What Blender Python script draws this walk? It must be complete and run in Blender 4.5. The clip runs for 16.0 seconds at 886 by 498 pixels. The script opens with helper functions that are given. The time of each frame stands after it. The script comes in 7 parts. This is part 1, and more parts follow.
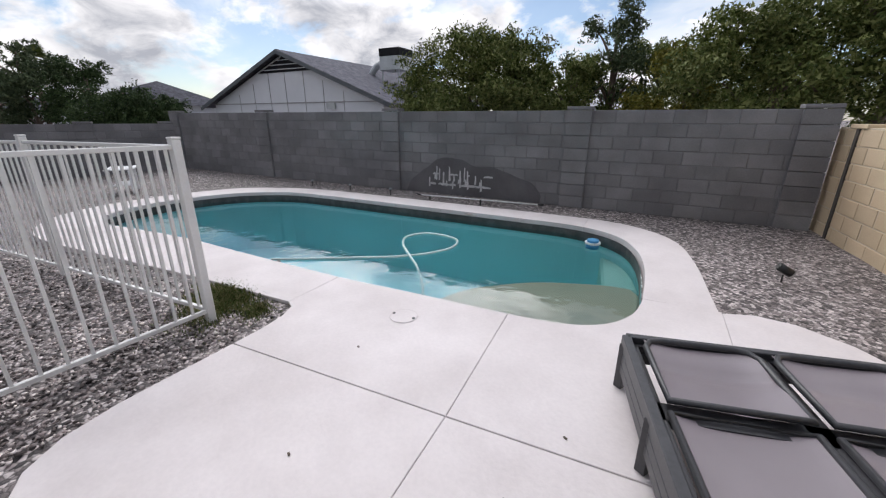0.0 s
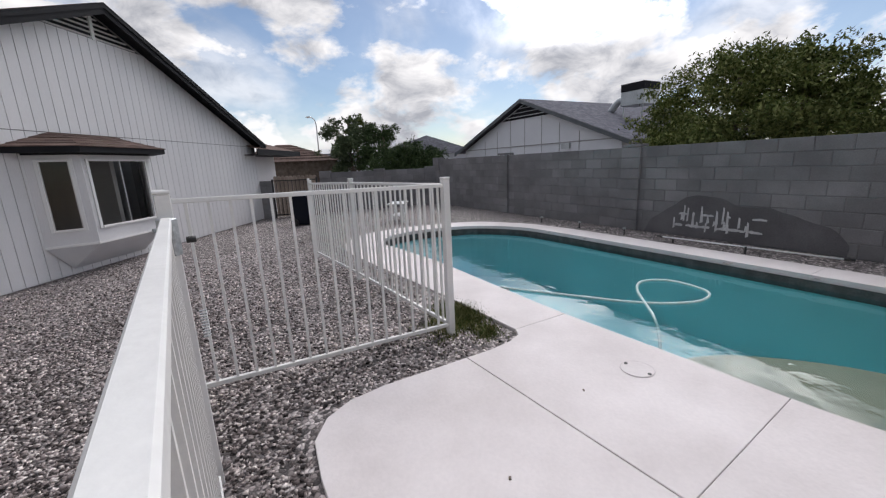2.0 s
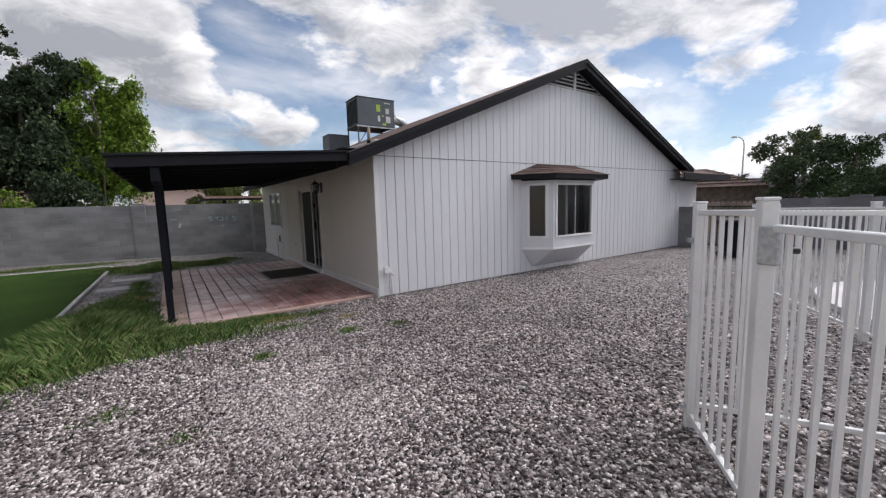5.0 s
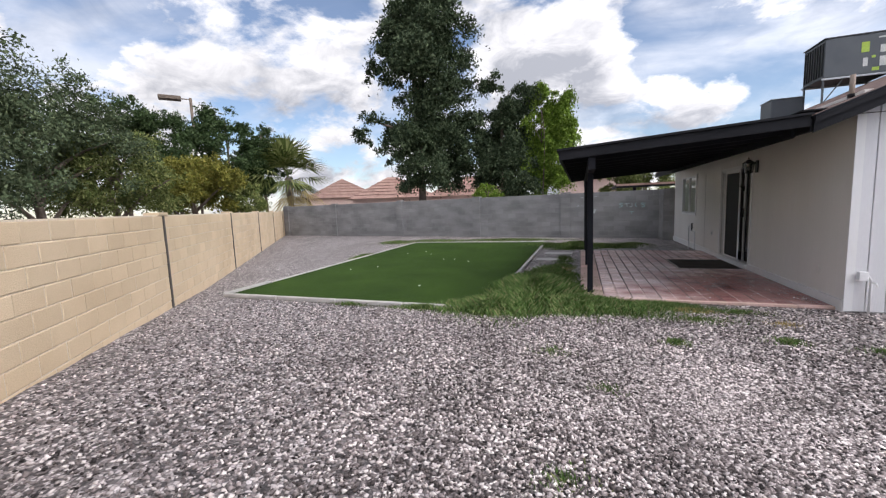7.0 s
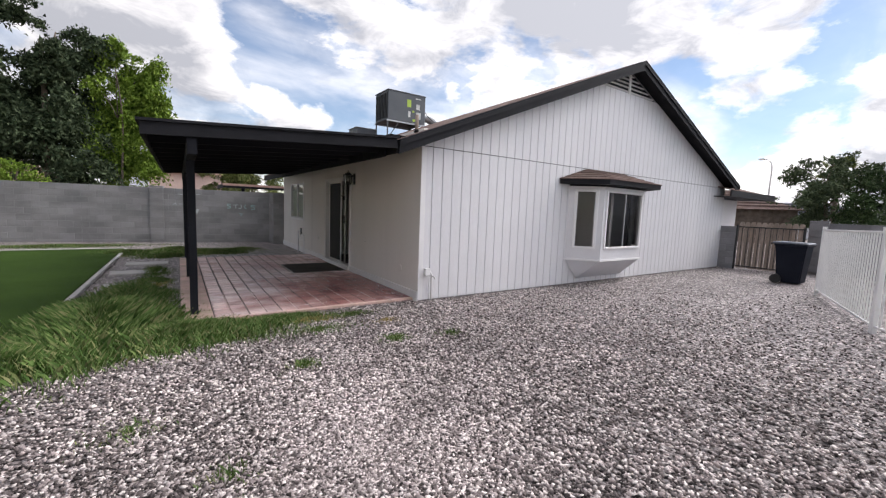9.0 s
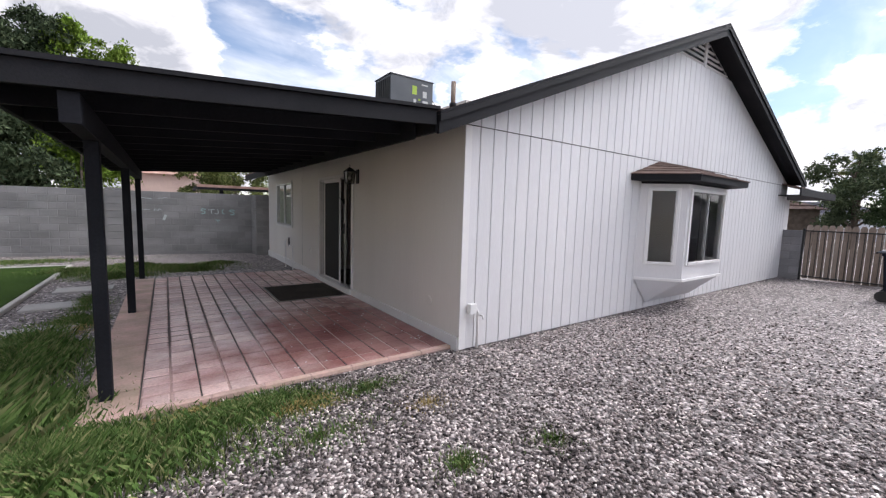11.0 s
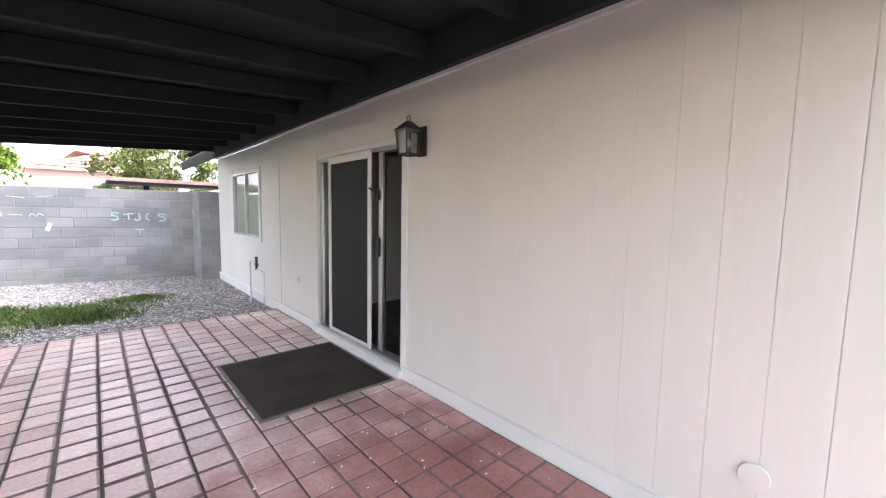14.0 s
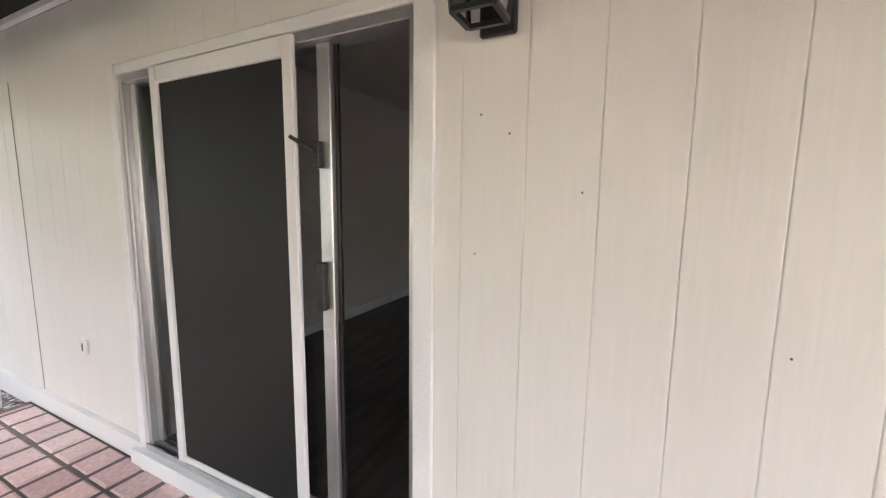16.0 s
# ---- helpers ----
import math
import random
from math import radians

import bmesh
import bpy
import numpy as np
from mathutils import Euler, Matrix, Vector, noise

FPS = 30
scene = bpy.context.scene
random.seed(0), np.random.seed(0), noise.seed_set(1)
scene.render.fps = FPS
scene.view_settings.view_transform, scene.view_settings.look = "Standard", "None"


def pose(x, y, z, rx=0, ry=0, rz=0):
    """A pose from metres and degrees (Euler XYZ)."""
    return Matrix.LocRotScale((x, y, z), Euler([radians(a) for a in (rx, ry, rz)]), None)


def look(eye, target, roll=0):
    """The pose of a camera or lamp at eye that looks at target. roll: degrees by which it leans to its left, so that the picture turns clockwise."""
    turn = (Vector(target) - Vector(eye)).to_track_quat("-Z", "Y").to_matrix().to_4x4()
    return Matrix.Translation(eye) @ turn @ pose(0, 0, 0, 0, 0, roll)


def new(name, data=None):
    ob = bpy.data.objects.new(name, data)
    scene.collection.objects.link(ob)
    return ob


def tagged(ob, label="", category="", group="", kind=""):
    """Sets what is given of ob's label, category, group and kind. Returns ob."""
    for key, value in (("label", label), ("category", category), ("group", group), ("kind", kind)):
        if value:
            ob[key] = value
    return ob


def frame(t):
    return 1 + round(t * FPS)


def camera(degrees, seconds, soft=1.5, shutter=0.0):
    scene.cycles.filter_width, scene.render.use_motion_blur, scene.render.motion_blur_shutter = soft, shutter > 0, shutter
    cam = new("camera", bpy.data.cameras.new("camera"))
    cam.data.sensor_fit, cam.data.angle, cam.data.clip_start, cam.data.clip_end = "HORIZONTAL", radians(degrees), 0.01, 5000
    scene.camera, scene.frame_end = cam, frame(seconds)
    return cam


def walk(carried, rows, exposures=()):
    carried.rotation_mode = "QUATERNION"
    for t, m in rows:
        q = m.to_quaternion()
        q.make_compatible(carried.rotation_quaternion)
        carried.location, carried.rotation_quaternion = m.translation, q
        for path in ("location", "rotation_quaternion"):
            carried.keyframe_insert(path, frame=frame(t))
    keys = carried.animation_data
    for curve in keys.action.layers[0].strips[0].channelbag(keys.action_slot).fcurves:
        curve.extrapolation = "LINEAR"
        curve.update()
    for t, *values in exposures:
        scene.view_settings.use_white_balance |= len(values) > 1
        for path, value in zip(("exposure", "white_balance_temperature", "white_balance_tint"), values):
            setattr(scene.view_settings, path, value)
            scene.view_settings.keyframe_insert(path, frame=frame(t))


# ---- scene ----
PATH = [
    (0, (-2.675, -7.297, 1.745), (-1.031, -8.24, 1.108), 0.1),
    (0.5, (-2.667, -7.276, 1.741), (-0.911, -8.004, 1.121), -0.6),
    (1, (-2.665, -7.263, 1.742), (-0.813, -7.743, 1.16), -1.7),
    (1.5, (-2.672, -7.238, 1.738), (-0.749, -7.441, 1.227), -2.5),
    (2, (-2.673, -7.182, 1.736), (-0.722, -7.098, 1.305), -2.6),
    (2.5, (-2.689, -7.122, 1.735), (-0.756, -6.764, 1.366), -2.8),
    (3, (-2.732, -7.036, 1.737), (-0.864, -6.395, 1.419), -3.0),
    (3.2, (-2.738, -6.979, 1.722), (-0.911, -6.221, 1.426), -2.9),
    (5.3, (-3.08, -6.471, 1.681), (-2.163, -4.709, 1.448), -1.5),
    (5.5, (-3.079, -6.517, 1.685), (-2.334, -4.677, 1.448), -1.5),
    (6, (-3.164, -6.529, 1.656), (-2.885, -4.563, 1.415), -1.6),
    (6.5, (-3.252, -6.537, 1.628), (-3.458, -4.561, 1.402), -1.6),
    (7, (-3.317, -6.56, 1.617), (-3.981, -4.686, 1.396), -2.2),
    (7.5, (-3.367, -6.505, 1.6), (-4.054, -4.642, 1.357), -1.9),
    (8, (-3.419, -6.286, 1.599), (-3.335, -4.301, 1.369), 0.4),
    (8.5, (-3.422, -6.002, 1.581), (-2.626, -4.181, 1.363), 1.8),
    (9, (-3.297, -5.576, 1.562), (-2.181, -3.929, 1.358), 2.2),
    (9.2, (-3.266, -5.386, 1.554), (-2.108, -3.766, 1.368), 2.2),
    (11.5, (-2.635, -2.835, 1.636), (-1.488, -1.21, 1.424), 1.3),
    (12, (-2.588, -2.16, 1.621), (-1.458, -0.527, 1.385), 0.5),
    (12.5, (-2.436, -1.514, 1.594), (-1.309, 0.124, 1.372), 0.8),
    (13, (-2.35, -0.892, 1.581), (-1.204, 0.733, 1.366), 0.9),
    (13.5, (-2.234, -0.286, 1.579), (-1.028, 1.296, 1.376), 1.1),
    (14, (-2.074, 0.342, 1.573), (-0.748, 1.827, 1.386), 1.1),
    (14.5, (-1.907, 0.916, 1.561), (-0.45, 2.276, 1.393), 1.1),
    (15, (-1.668, 1.515, 1.572), (-0.085, 2.721, 1.376), 0.7),
    (15.5, (-1.447, 2.094, 1.573), (0.247, 3.13, 1.335), 0.6),
    (16, (-1.143, 2.543, 1.566), (0.637, 3.42, 1.316), 0.7),
]
cam = camera(97.2, 16.0, soft=1.25)
walk(cam, [(t, look(eye, target, roll)) for t, eye, target, roll in PATH],
     exposures=[(0, -0.28, 6600, 12), (1.5, -0.34, 6600, 12), (3.2, -0.55, 6800, 11), (5.5, -0.05, 6550, 12), (7, 0.2, 6550, 13), (9, 0.25, 6750, 13), (11.5, 0.6, 6550, 14), (12, 0.88, 6500, 14),
                (12.5, 1.32, 6450, 15), (13.5, 2.22, 6350, 14), (14.5, 2.62, 6600, 12), (15.5, 2.85, 6700, 12), (16, 2.9, 6800, 12)])

# ---- world, sun ----
SUN_AZ, SUN_EL = radians(108), radians(46)
CLOUD = 1.3  # which clouds stand in the sky


def make_world():
    w = bpy.data.worlds.new("sky")
    scene.world = w
    w.use_nodes = True
    nt = w.node_tree
    nt.nodes.clear()
    N, L = nt.nodes.new, nt.links.new
    out, bg = N("ShaderNodeOutputWorld"), N("ShaderNodeBackground")
    sky = N("ShaderNodeTexSky")
    sky.sky_type = "NISHITA"
    sky.sun_disc = False
    sky.sun_elevation, sky.sun_rotation = SUN_EL, SUN_AZ
    sky.air_density, sky.dust_density, sky.ozone_density = 1.0, 0.4, 3.0
    co = N("ShaderNodeTexCoord")
    sep = N("ShaderNodeSeparateXYZ")
    L(co.outputs["Generated"], sep.inputs[0])

    def math_node(op, a, b=None, c=None):
        n = N("ShaderNodeMath")
        n.operation = op
        for k, q in enumerate((a, b, c)):
            if q is None:
                continue
            if isinstance(q, (int, float)):
                n.inputs[k].default_value = q
            else:
                L(q, n.inputs[k])
        return n.outputs[0]

    def ranged(q, a, b, c, d, kind="LINEAR"):
        n = N("ShaderNodeMapRange")
        n.interpolation_type = kind
        for k, v in enumerate((a, b, c, d)):
            n.inputs[k + 1].default_value = v
        L(q, n.inputs[0])
        return n.outputs[0]

    def clouds(lift, scale, detail, rough, twist, shift, squash=1.0):
        """Noise on a cloud deck seen from below; lift keeps it from smearing at the horizon."""
        h = math_node("MAXIMUM", math_node("ADD", sep.outputs["Z"], lift), 0.15)
        c, n = N("ShaderNodeCombineXYZ"), N("ShaderNodeTexNoise")
        L(math_node("DIVIDE", sep.outputs["X"], h), c.inputs[0])
        L(math_node("DIVIDE", math_node("MULTIPLY", sep.outputs["Y"], squash), h), c.inputs[1])
        L(math_node("MULTIPLY_ADD", sep.outputs["Z"], 1.6, shift), c.inputs[2])
        n.inputs["Scale"].default_value, n.inputs["Detail"].default_value = scale, detail
        n.inputs["Roughness"].default_value, n.inputs["Distortion"].default_value = rough, twist
        L(c.outputs[0], n.inputs["Vector"])
        return n.outputs[0]

    puffs = clouds(0.62, 3.3, 12, 0.57, 0.15, CLOUD)
    lower = clouds(0.70, 3.3, 5, 0.5, 0.15, CLOUD + 0.05)
    wisps = clouds(0.3, 1.3, 7, 0.5, 0.3, 3.0, 1.8)
    bellies = clouds(0.62, 7.5, 9, 0.62, 0.5, 7.0)
    cover = ranged(puffs, 0.435, 0.555, 0.0, 1.0, "SMOOTHSTEP")
    thin = ranged(wisps, 0.42, 0.68, 0.06, 0.6, "SMOOTHSTEP")
    cover = math_node("MAXIMUM", cover, thin)
    thick = math_node("MULTIPLY_ADD", math_node("SUBTRACT", bellies, 0.1), 0.58, math_node("MULTIPLY_ADD", lower, 0.8, math_node("MULTIPLY", puffs, 0.2)))
    tone = N("ShaderNodeValToRGB")
    tone.color_ramp.elements[0].position, tone.color_ramp.elements[1].position = 0.64, 0.90
    tone.color_ramp.elements[0].color = (13.8, 13.8, 14.0, 1)
    tone.color_ramp.elements[1].color = (5.2, 5.5, 6.2, 1)
    L(thick, tone.inputs[0])
    mix = N("ShaderNodeMix")
    mix.data_type = "RGBA"
    dot, glow = N("ShaderNodeVectorMath"), N("ShaderNodeVectorMath")
    dot.operation, glow.operation = "DOT_PRODUCT", "SCALE"
    dot.inputs[1].default_value = (math.sin(SUN_AZ) * math.cos(SUN_EL), math.cos(SUN_AZ) * math.cos(SUN_EL), math.sin(SUN_EL))
    L(co.outputs["Generated"], dot.inputs[0])
    lit = ranged(dot.outputs["Value"], -0.5, 1.0, 0.76, 1.15)
    veil = ranged(dot.outputs["Value"], 0.83, 0.93, 0.0, 6.0, "SMOOTHSTEP")
    L(tone.outputs[0], glow.inputs[0]), L(math_node("ADD", lit, veil), glow.inputs["Scale"])
    bright = N("ShaderNodeVectorMath")
    bright.operation = "SCALE"
    bright.inputs["Scale"].default_value = 1.3
    L(sky.outputs[0], bright.inputs[0])
    L(cover, mix.inputs[0]), L(bright.outputs[0], mix.inputs[6]), L(glow.outputs[0], mix.inputs[7])
    L(mix.outputs[2], bg.inputs[0])
    bg.inputs[1].default_value = 0.1
    L(bg.outputs[0], out.inputs[0])


make_world()
sun = new("sun", bpy.data.lights.new("sun", "SUN"))
sun.data.energy, sun.data.angle, sun.data.color = 0.58, radians(20), (1, 0.95, 0.88)
sun.matrix_world = look((0, 0, 0), (-math.sin(SUN_AZ) * math.cos(SUN_EL), -math.cos(SUN_AZ) * math.cos(SUN_EL), -math.sin(SUN_EL)))


# ---- materials ----
def surface(name, c1, c2, scale=3.0, rough=0.7, bump=0.2, bscale=60.0, metal=0.0, fine=0.25, piece=0.0, stretch=None, spec=0.5):
    m = bpy.data.materials.new(name)
    m.use_nodes = True
    nt = m.node_tree
    N, L = nt.nodes.new, nt.links.new
    bs = nt.nodes["Principled BSDF"]
    geo = N("ShaderNodeNewGeometry")
    vec = geo.outputs["Position"]
    if stretch:
        mp = N("ShaderNodeMapping")
        mp.inputs["Scale"].default_value = stretch
        L(vec, mp.inputs[0])
        vec = mp.outputs[0]
    big, small = N("ShaderNodeTexNoise"), N("ShaderNodeTexNoise")
    big.inputs["Scale"].default_value, big.inputs["Detail"].default_value = scale, 5
    small.inputs["Scale"].default_value, small.inputs["Detail"].default_value = bscale, 4
    L(vec, big.inputs["Vector"]), L(vec, small.inputs["Vector"])
    mr = N("ShaderNodeMapRange")
    mr.inputs[1].default_value, mr.inputs[2].default_value = 0.32, 0.68
    L(big.outputs[0], mr.inputs[0])
    mix = N("ShaderNodeMix")
    mix.data_type = "RGBA"
    mix.inputs[6].default_value, mix.inputs[7].default_value = (*c1, 1), (*c2, 1)
    L(mr.outputs[0], mix.inputs[0])
    val = N("ShaderNodeMapRange")
    val.inputs[1].default_value, val.inputs[2].default_value = 0.25, 0.75
    val.inputs[3].default_value, val.inputs[4].default_value = 1 - fine, 1 + fine
    L(small.outputs[0], val.inputs[0])
    last = val.outputs[0]
    if piece:
        oi = N("ShaderNodeObjectInfo")
        isl = N("ShaderNodeNewGeometry")
        ad = N("ShaderNodeMath")
        ad.operation = "ADD"
        L(oi.outputs["Random"], ad.inputs[0]), L(isl.outputs["Random Per Island"], ad.inputs[1])
        fr = N("ShaderNodeMath")
        fr.operation = "FRACT"
        L(ad.outputs[0], fr.inputs[0])
        r2 = N("ShaderNodeMapRange")
        r2.inputs[3].default_value, r2.inputs[4].default_value = 1 - piece, 1 + piece
        L(fr.outputs[0], r2.inputs[0])
        mu = N("ShaderNodeMath")
        mu.operation = "MULTIPLY"
        L(last, mu.inputs[0]), L(r2.outputs[0], mu.inputs[1])
        last = mu.outputs[0]
    sc = N("ShaderNodeVectorMath")
    sc.operation = "SCALE"
    L(mix.outputs[2], sc.inputs[0]), L(last, sc.inputs["Scale"])
    L(sc.outputs[0], bs.inputs["Base Color"])
    bs.inputs["Roughness"].default_value, bs.inputs["Metallic"].default_value = rough, metal
    bs.inputs["Specular IOR Level"].default_value = spec
    if bump:
        bp = N("ShaderNodeBump")
        bp.inputs["Strength"].default_value, bp.inputs["Distance"].default_value = bump, 0.01
        L(small.outputs[0], bp.inputs["Height"]), L(bp.outputs[0], bs.inputs["Normal"])
    return m


def pebbles(name, cols, scale):
    """Gravel: a stone per Voronoi cell, each of its own grey."""
    m = bpy.data.materials.new(name)
    m.use_nodes = True
    nt = m.node_tree
    N, L = nt.nodes.new, nt.links.new
    bs = nt.nodes["Principled BSDF"]
    geo, vo, vd = N("ShaderNodeNewGeometry"), N("ShaderNodeTexVoronoi"), N("ShaderNodeTexVoronoi")
    vo.inputs["Scale"].default_value = vd.inputs["Scale"].default_value = scale
    vd.feature = "DISTANCE_TO_EDGE"
    L(geo.outputs["Position"], vo.inputs["Vector"]), L(geo.outputs["Position"], vd.inputs["Vector"])
    sep = N("ShaderNodeSeparateColor")
    L(vo.outputs["Color"], sep.inputs[0])
    ramp = N("ShaderNodeValToRGB")
    while len(ramp.color_ramp.elements) < len(cols):
        ramp.color_ramp.elements.new(0.5)
    for k, c in enumerate(cols):
        ramp.color_ramp.elements[k].position = k / (len(cols) - 1)
        ramp.color_ramp.elements[k].color = (*c, 1)
    L(sep.outputs[0], ramp.inputs[0])
    patch = N("ShaderNodeTexNoise")
    patch.inputs["Scale"].default_value, patch.inputs["Detail"].default_value = 0.6, 4
    L(geo.outputs["Position"], patch.inputs["Vector"])
    # Darker cell edges stand in for the shade between stones.
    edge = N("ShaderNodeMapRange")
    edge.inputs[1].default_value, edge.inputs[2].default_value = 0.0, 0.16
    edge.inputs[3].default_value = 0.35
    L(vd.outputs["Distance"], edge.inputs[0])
    pr = N("ShaderNodeMapRange")
    pr.inputs[1].default_value, pr.inputs[2].default_value = 0.3, 0.7
    pr.inputs[3].default_value, pr.inputs[4].default_value = 0.82, 1.15
    L(patch.outputs[0], pr.inputs[0])
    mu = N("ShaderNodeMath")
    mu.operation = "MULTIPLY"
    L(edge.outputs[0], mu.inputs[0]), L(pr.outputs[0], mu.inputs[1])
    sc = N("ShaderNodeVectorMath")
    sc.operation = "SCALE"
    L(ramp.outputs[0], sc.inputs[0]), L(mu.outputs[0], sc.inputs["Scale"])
    L(sc.outputs[0], bs.inputs["Base Color"])
    bs.inputs["Roughness"].default_value = 0.75
    bp = N("ShaderNodeBump")
    bp.inputs["Strength"].default_value, bp.inputs["Distance"].default_value = 0.9, 0.015
    L(vd.outputs["Distance"], bp.inputs["Height"]), L(bp.outputs[0], bs.inputs["Normal"])
    return m


def island(name, cols, rough=0.7):
    """Loose stones or leaves: each island takes its own colour."""
    m = bpy.data.materials.new(name)
    m.use_nodes = True
    nt = m.node_tree
    N, L = nt.nodes.new, nt.links.new
    bs = nt.nodes["Principled BSDF"]
    geo, ramp = N("ShaderNodeNewGeometry"), N("ShaderNodeValToRGB")
    while len(ramp.color_ramp.elements) < len(cols):
        ramp.color_ramp.elements.new(0.5)
    for k, c in enumerate(cols):
        ramp.color_ramp.elements[k].position = k / (len(cols) - 1)
        ramp.color_ramp.elements[k].color = (*c, 1)
    L(geo.outputs["Random Per Island"], ramp.inputs[0])
    no = N("ShaderNodeTexNoise")
    no.inputs["Scale"].default_value = 1.1
    L(geo.outputs["Position"], no.inputs["Vector"])
    pr = N("ShaderNodeMapRange")
    pr.inputs[1].default_value, pr.inputs[2].default_value = 0.3, 0.7
    pr.inputs[3].default_value, pr.inputs[4].default_value = 0.75, 1.2
    L(no.outputs[0], pr.inputs[0])
    sc = N("ShaderNodeVectorMath")
    sc.operation = "SCALE"
    L(ramp.outputs[0], sc.inputs[0]), L(pr.outputs[0], sc.inputs["Scale"])
    L(sc.outputs[0], bs.inputs["Base Color"])
    bs.inputs["Roughness"].default_value = rough
    bs.inputs["Specular IOR Level"].default_value = 0.12
    return m


def glassy(name, tint, ior=1.45, rough=0.02, wave=0.0):
    """A pane or a water surface: tinted see-through, with Fresnel gloss."""
    m = bpy.data.materials.new(name)
    m.use_nodes = True
    nt = m.node_tree
    nt.nodes.clear()
    N, L = nt.nodes.new, nt.links.new
    out, tr, gl, mx, fr = N("ShaderNodeOutputMaterial"), N("ShaderNodeBsdfTransparent"), N("ShaderNodeBsdfGlossy"), N("ShaderNodeMixShader"), N("ShaderNodeFresnel")
    tr.inputs[0].default_value = (*tint, 1)
    gl.inputs["Roughness"].default_value = rough
    fr.inputs[0].default_value = ior
    L(fr.outputs[0], mx.inputs[0]), L(tr.outputs[0], mx.inputs[1]), L(gl.outputs[0], mx.inputs[2]), L(mx.outputs[0], out.inputs[0])
    if wave:
        geo, no, bp = N("ShaderNodeNewGeometry"), N("ShaderNodeTexNoise"), N("ShaderNodeBump")
        no.inputs["Scale"].default_value, no.inputs["Detail"].default_value = 3.0, 3
        L(geo.outputs["Position"], no.inputs["Vector"])
        bp.inputs["Strength"].default_value, bp.inputs["Distance"].default_value = wave, 0.02
        L(no.outputs[0], bp.inputs["Height"]), L(bp.outputs[0], gl.inputs["Normal"]), L(bp.outputs[0], fr.inputs["Normal"])
    return m


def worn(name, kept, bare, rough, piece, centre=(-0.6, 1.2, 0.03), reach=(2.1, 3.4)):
    """Patio colours: the red coat is kept at the open corner by the wall and worn pale elsewhere; the pavers' pale tone
    also has sky sheen painted in.
    """
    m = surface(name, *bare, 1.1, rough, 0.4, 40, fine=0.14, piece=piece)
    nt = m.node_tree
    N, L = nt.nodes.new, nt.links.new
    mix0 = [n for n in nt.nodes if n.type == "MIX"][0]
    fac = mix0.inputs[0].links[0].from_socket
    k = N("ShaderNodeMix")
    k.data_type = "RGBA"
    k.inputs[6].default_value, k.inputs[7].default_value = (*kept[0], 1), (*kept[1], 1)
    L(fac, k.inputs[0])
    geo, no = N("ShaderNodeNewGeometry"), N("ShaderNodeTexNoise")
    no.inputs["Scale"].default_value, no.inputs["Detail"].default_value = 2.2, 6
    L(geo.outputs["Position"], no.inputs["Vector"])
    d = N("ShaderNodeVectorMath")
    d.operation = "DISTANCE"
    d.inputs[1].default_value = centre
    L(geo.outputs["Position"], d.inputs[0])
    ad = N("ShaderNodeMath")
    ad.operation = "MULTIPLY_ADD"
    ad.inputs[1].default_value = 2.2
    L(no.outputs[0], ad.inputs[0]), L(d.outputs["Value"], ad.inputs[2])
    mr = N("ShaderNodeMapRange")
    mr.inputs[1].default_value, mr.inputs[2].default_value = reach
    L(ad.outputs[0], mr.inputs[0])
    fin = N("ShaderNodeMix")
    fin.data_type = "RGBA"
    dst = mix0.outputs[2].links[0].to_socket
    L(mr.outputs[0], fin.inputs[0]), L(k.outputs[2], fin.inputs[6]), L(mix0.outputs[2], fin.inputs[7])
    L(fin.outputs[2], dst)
    return m


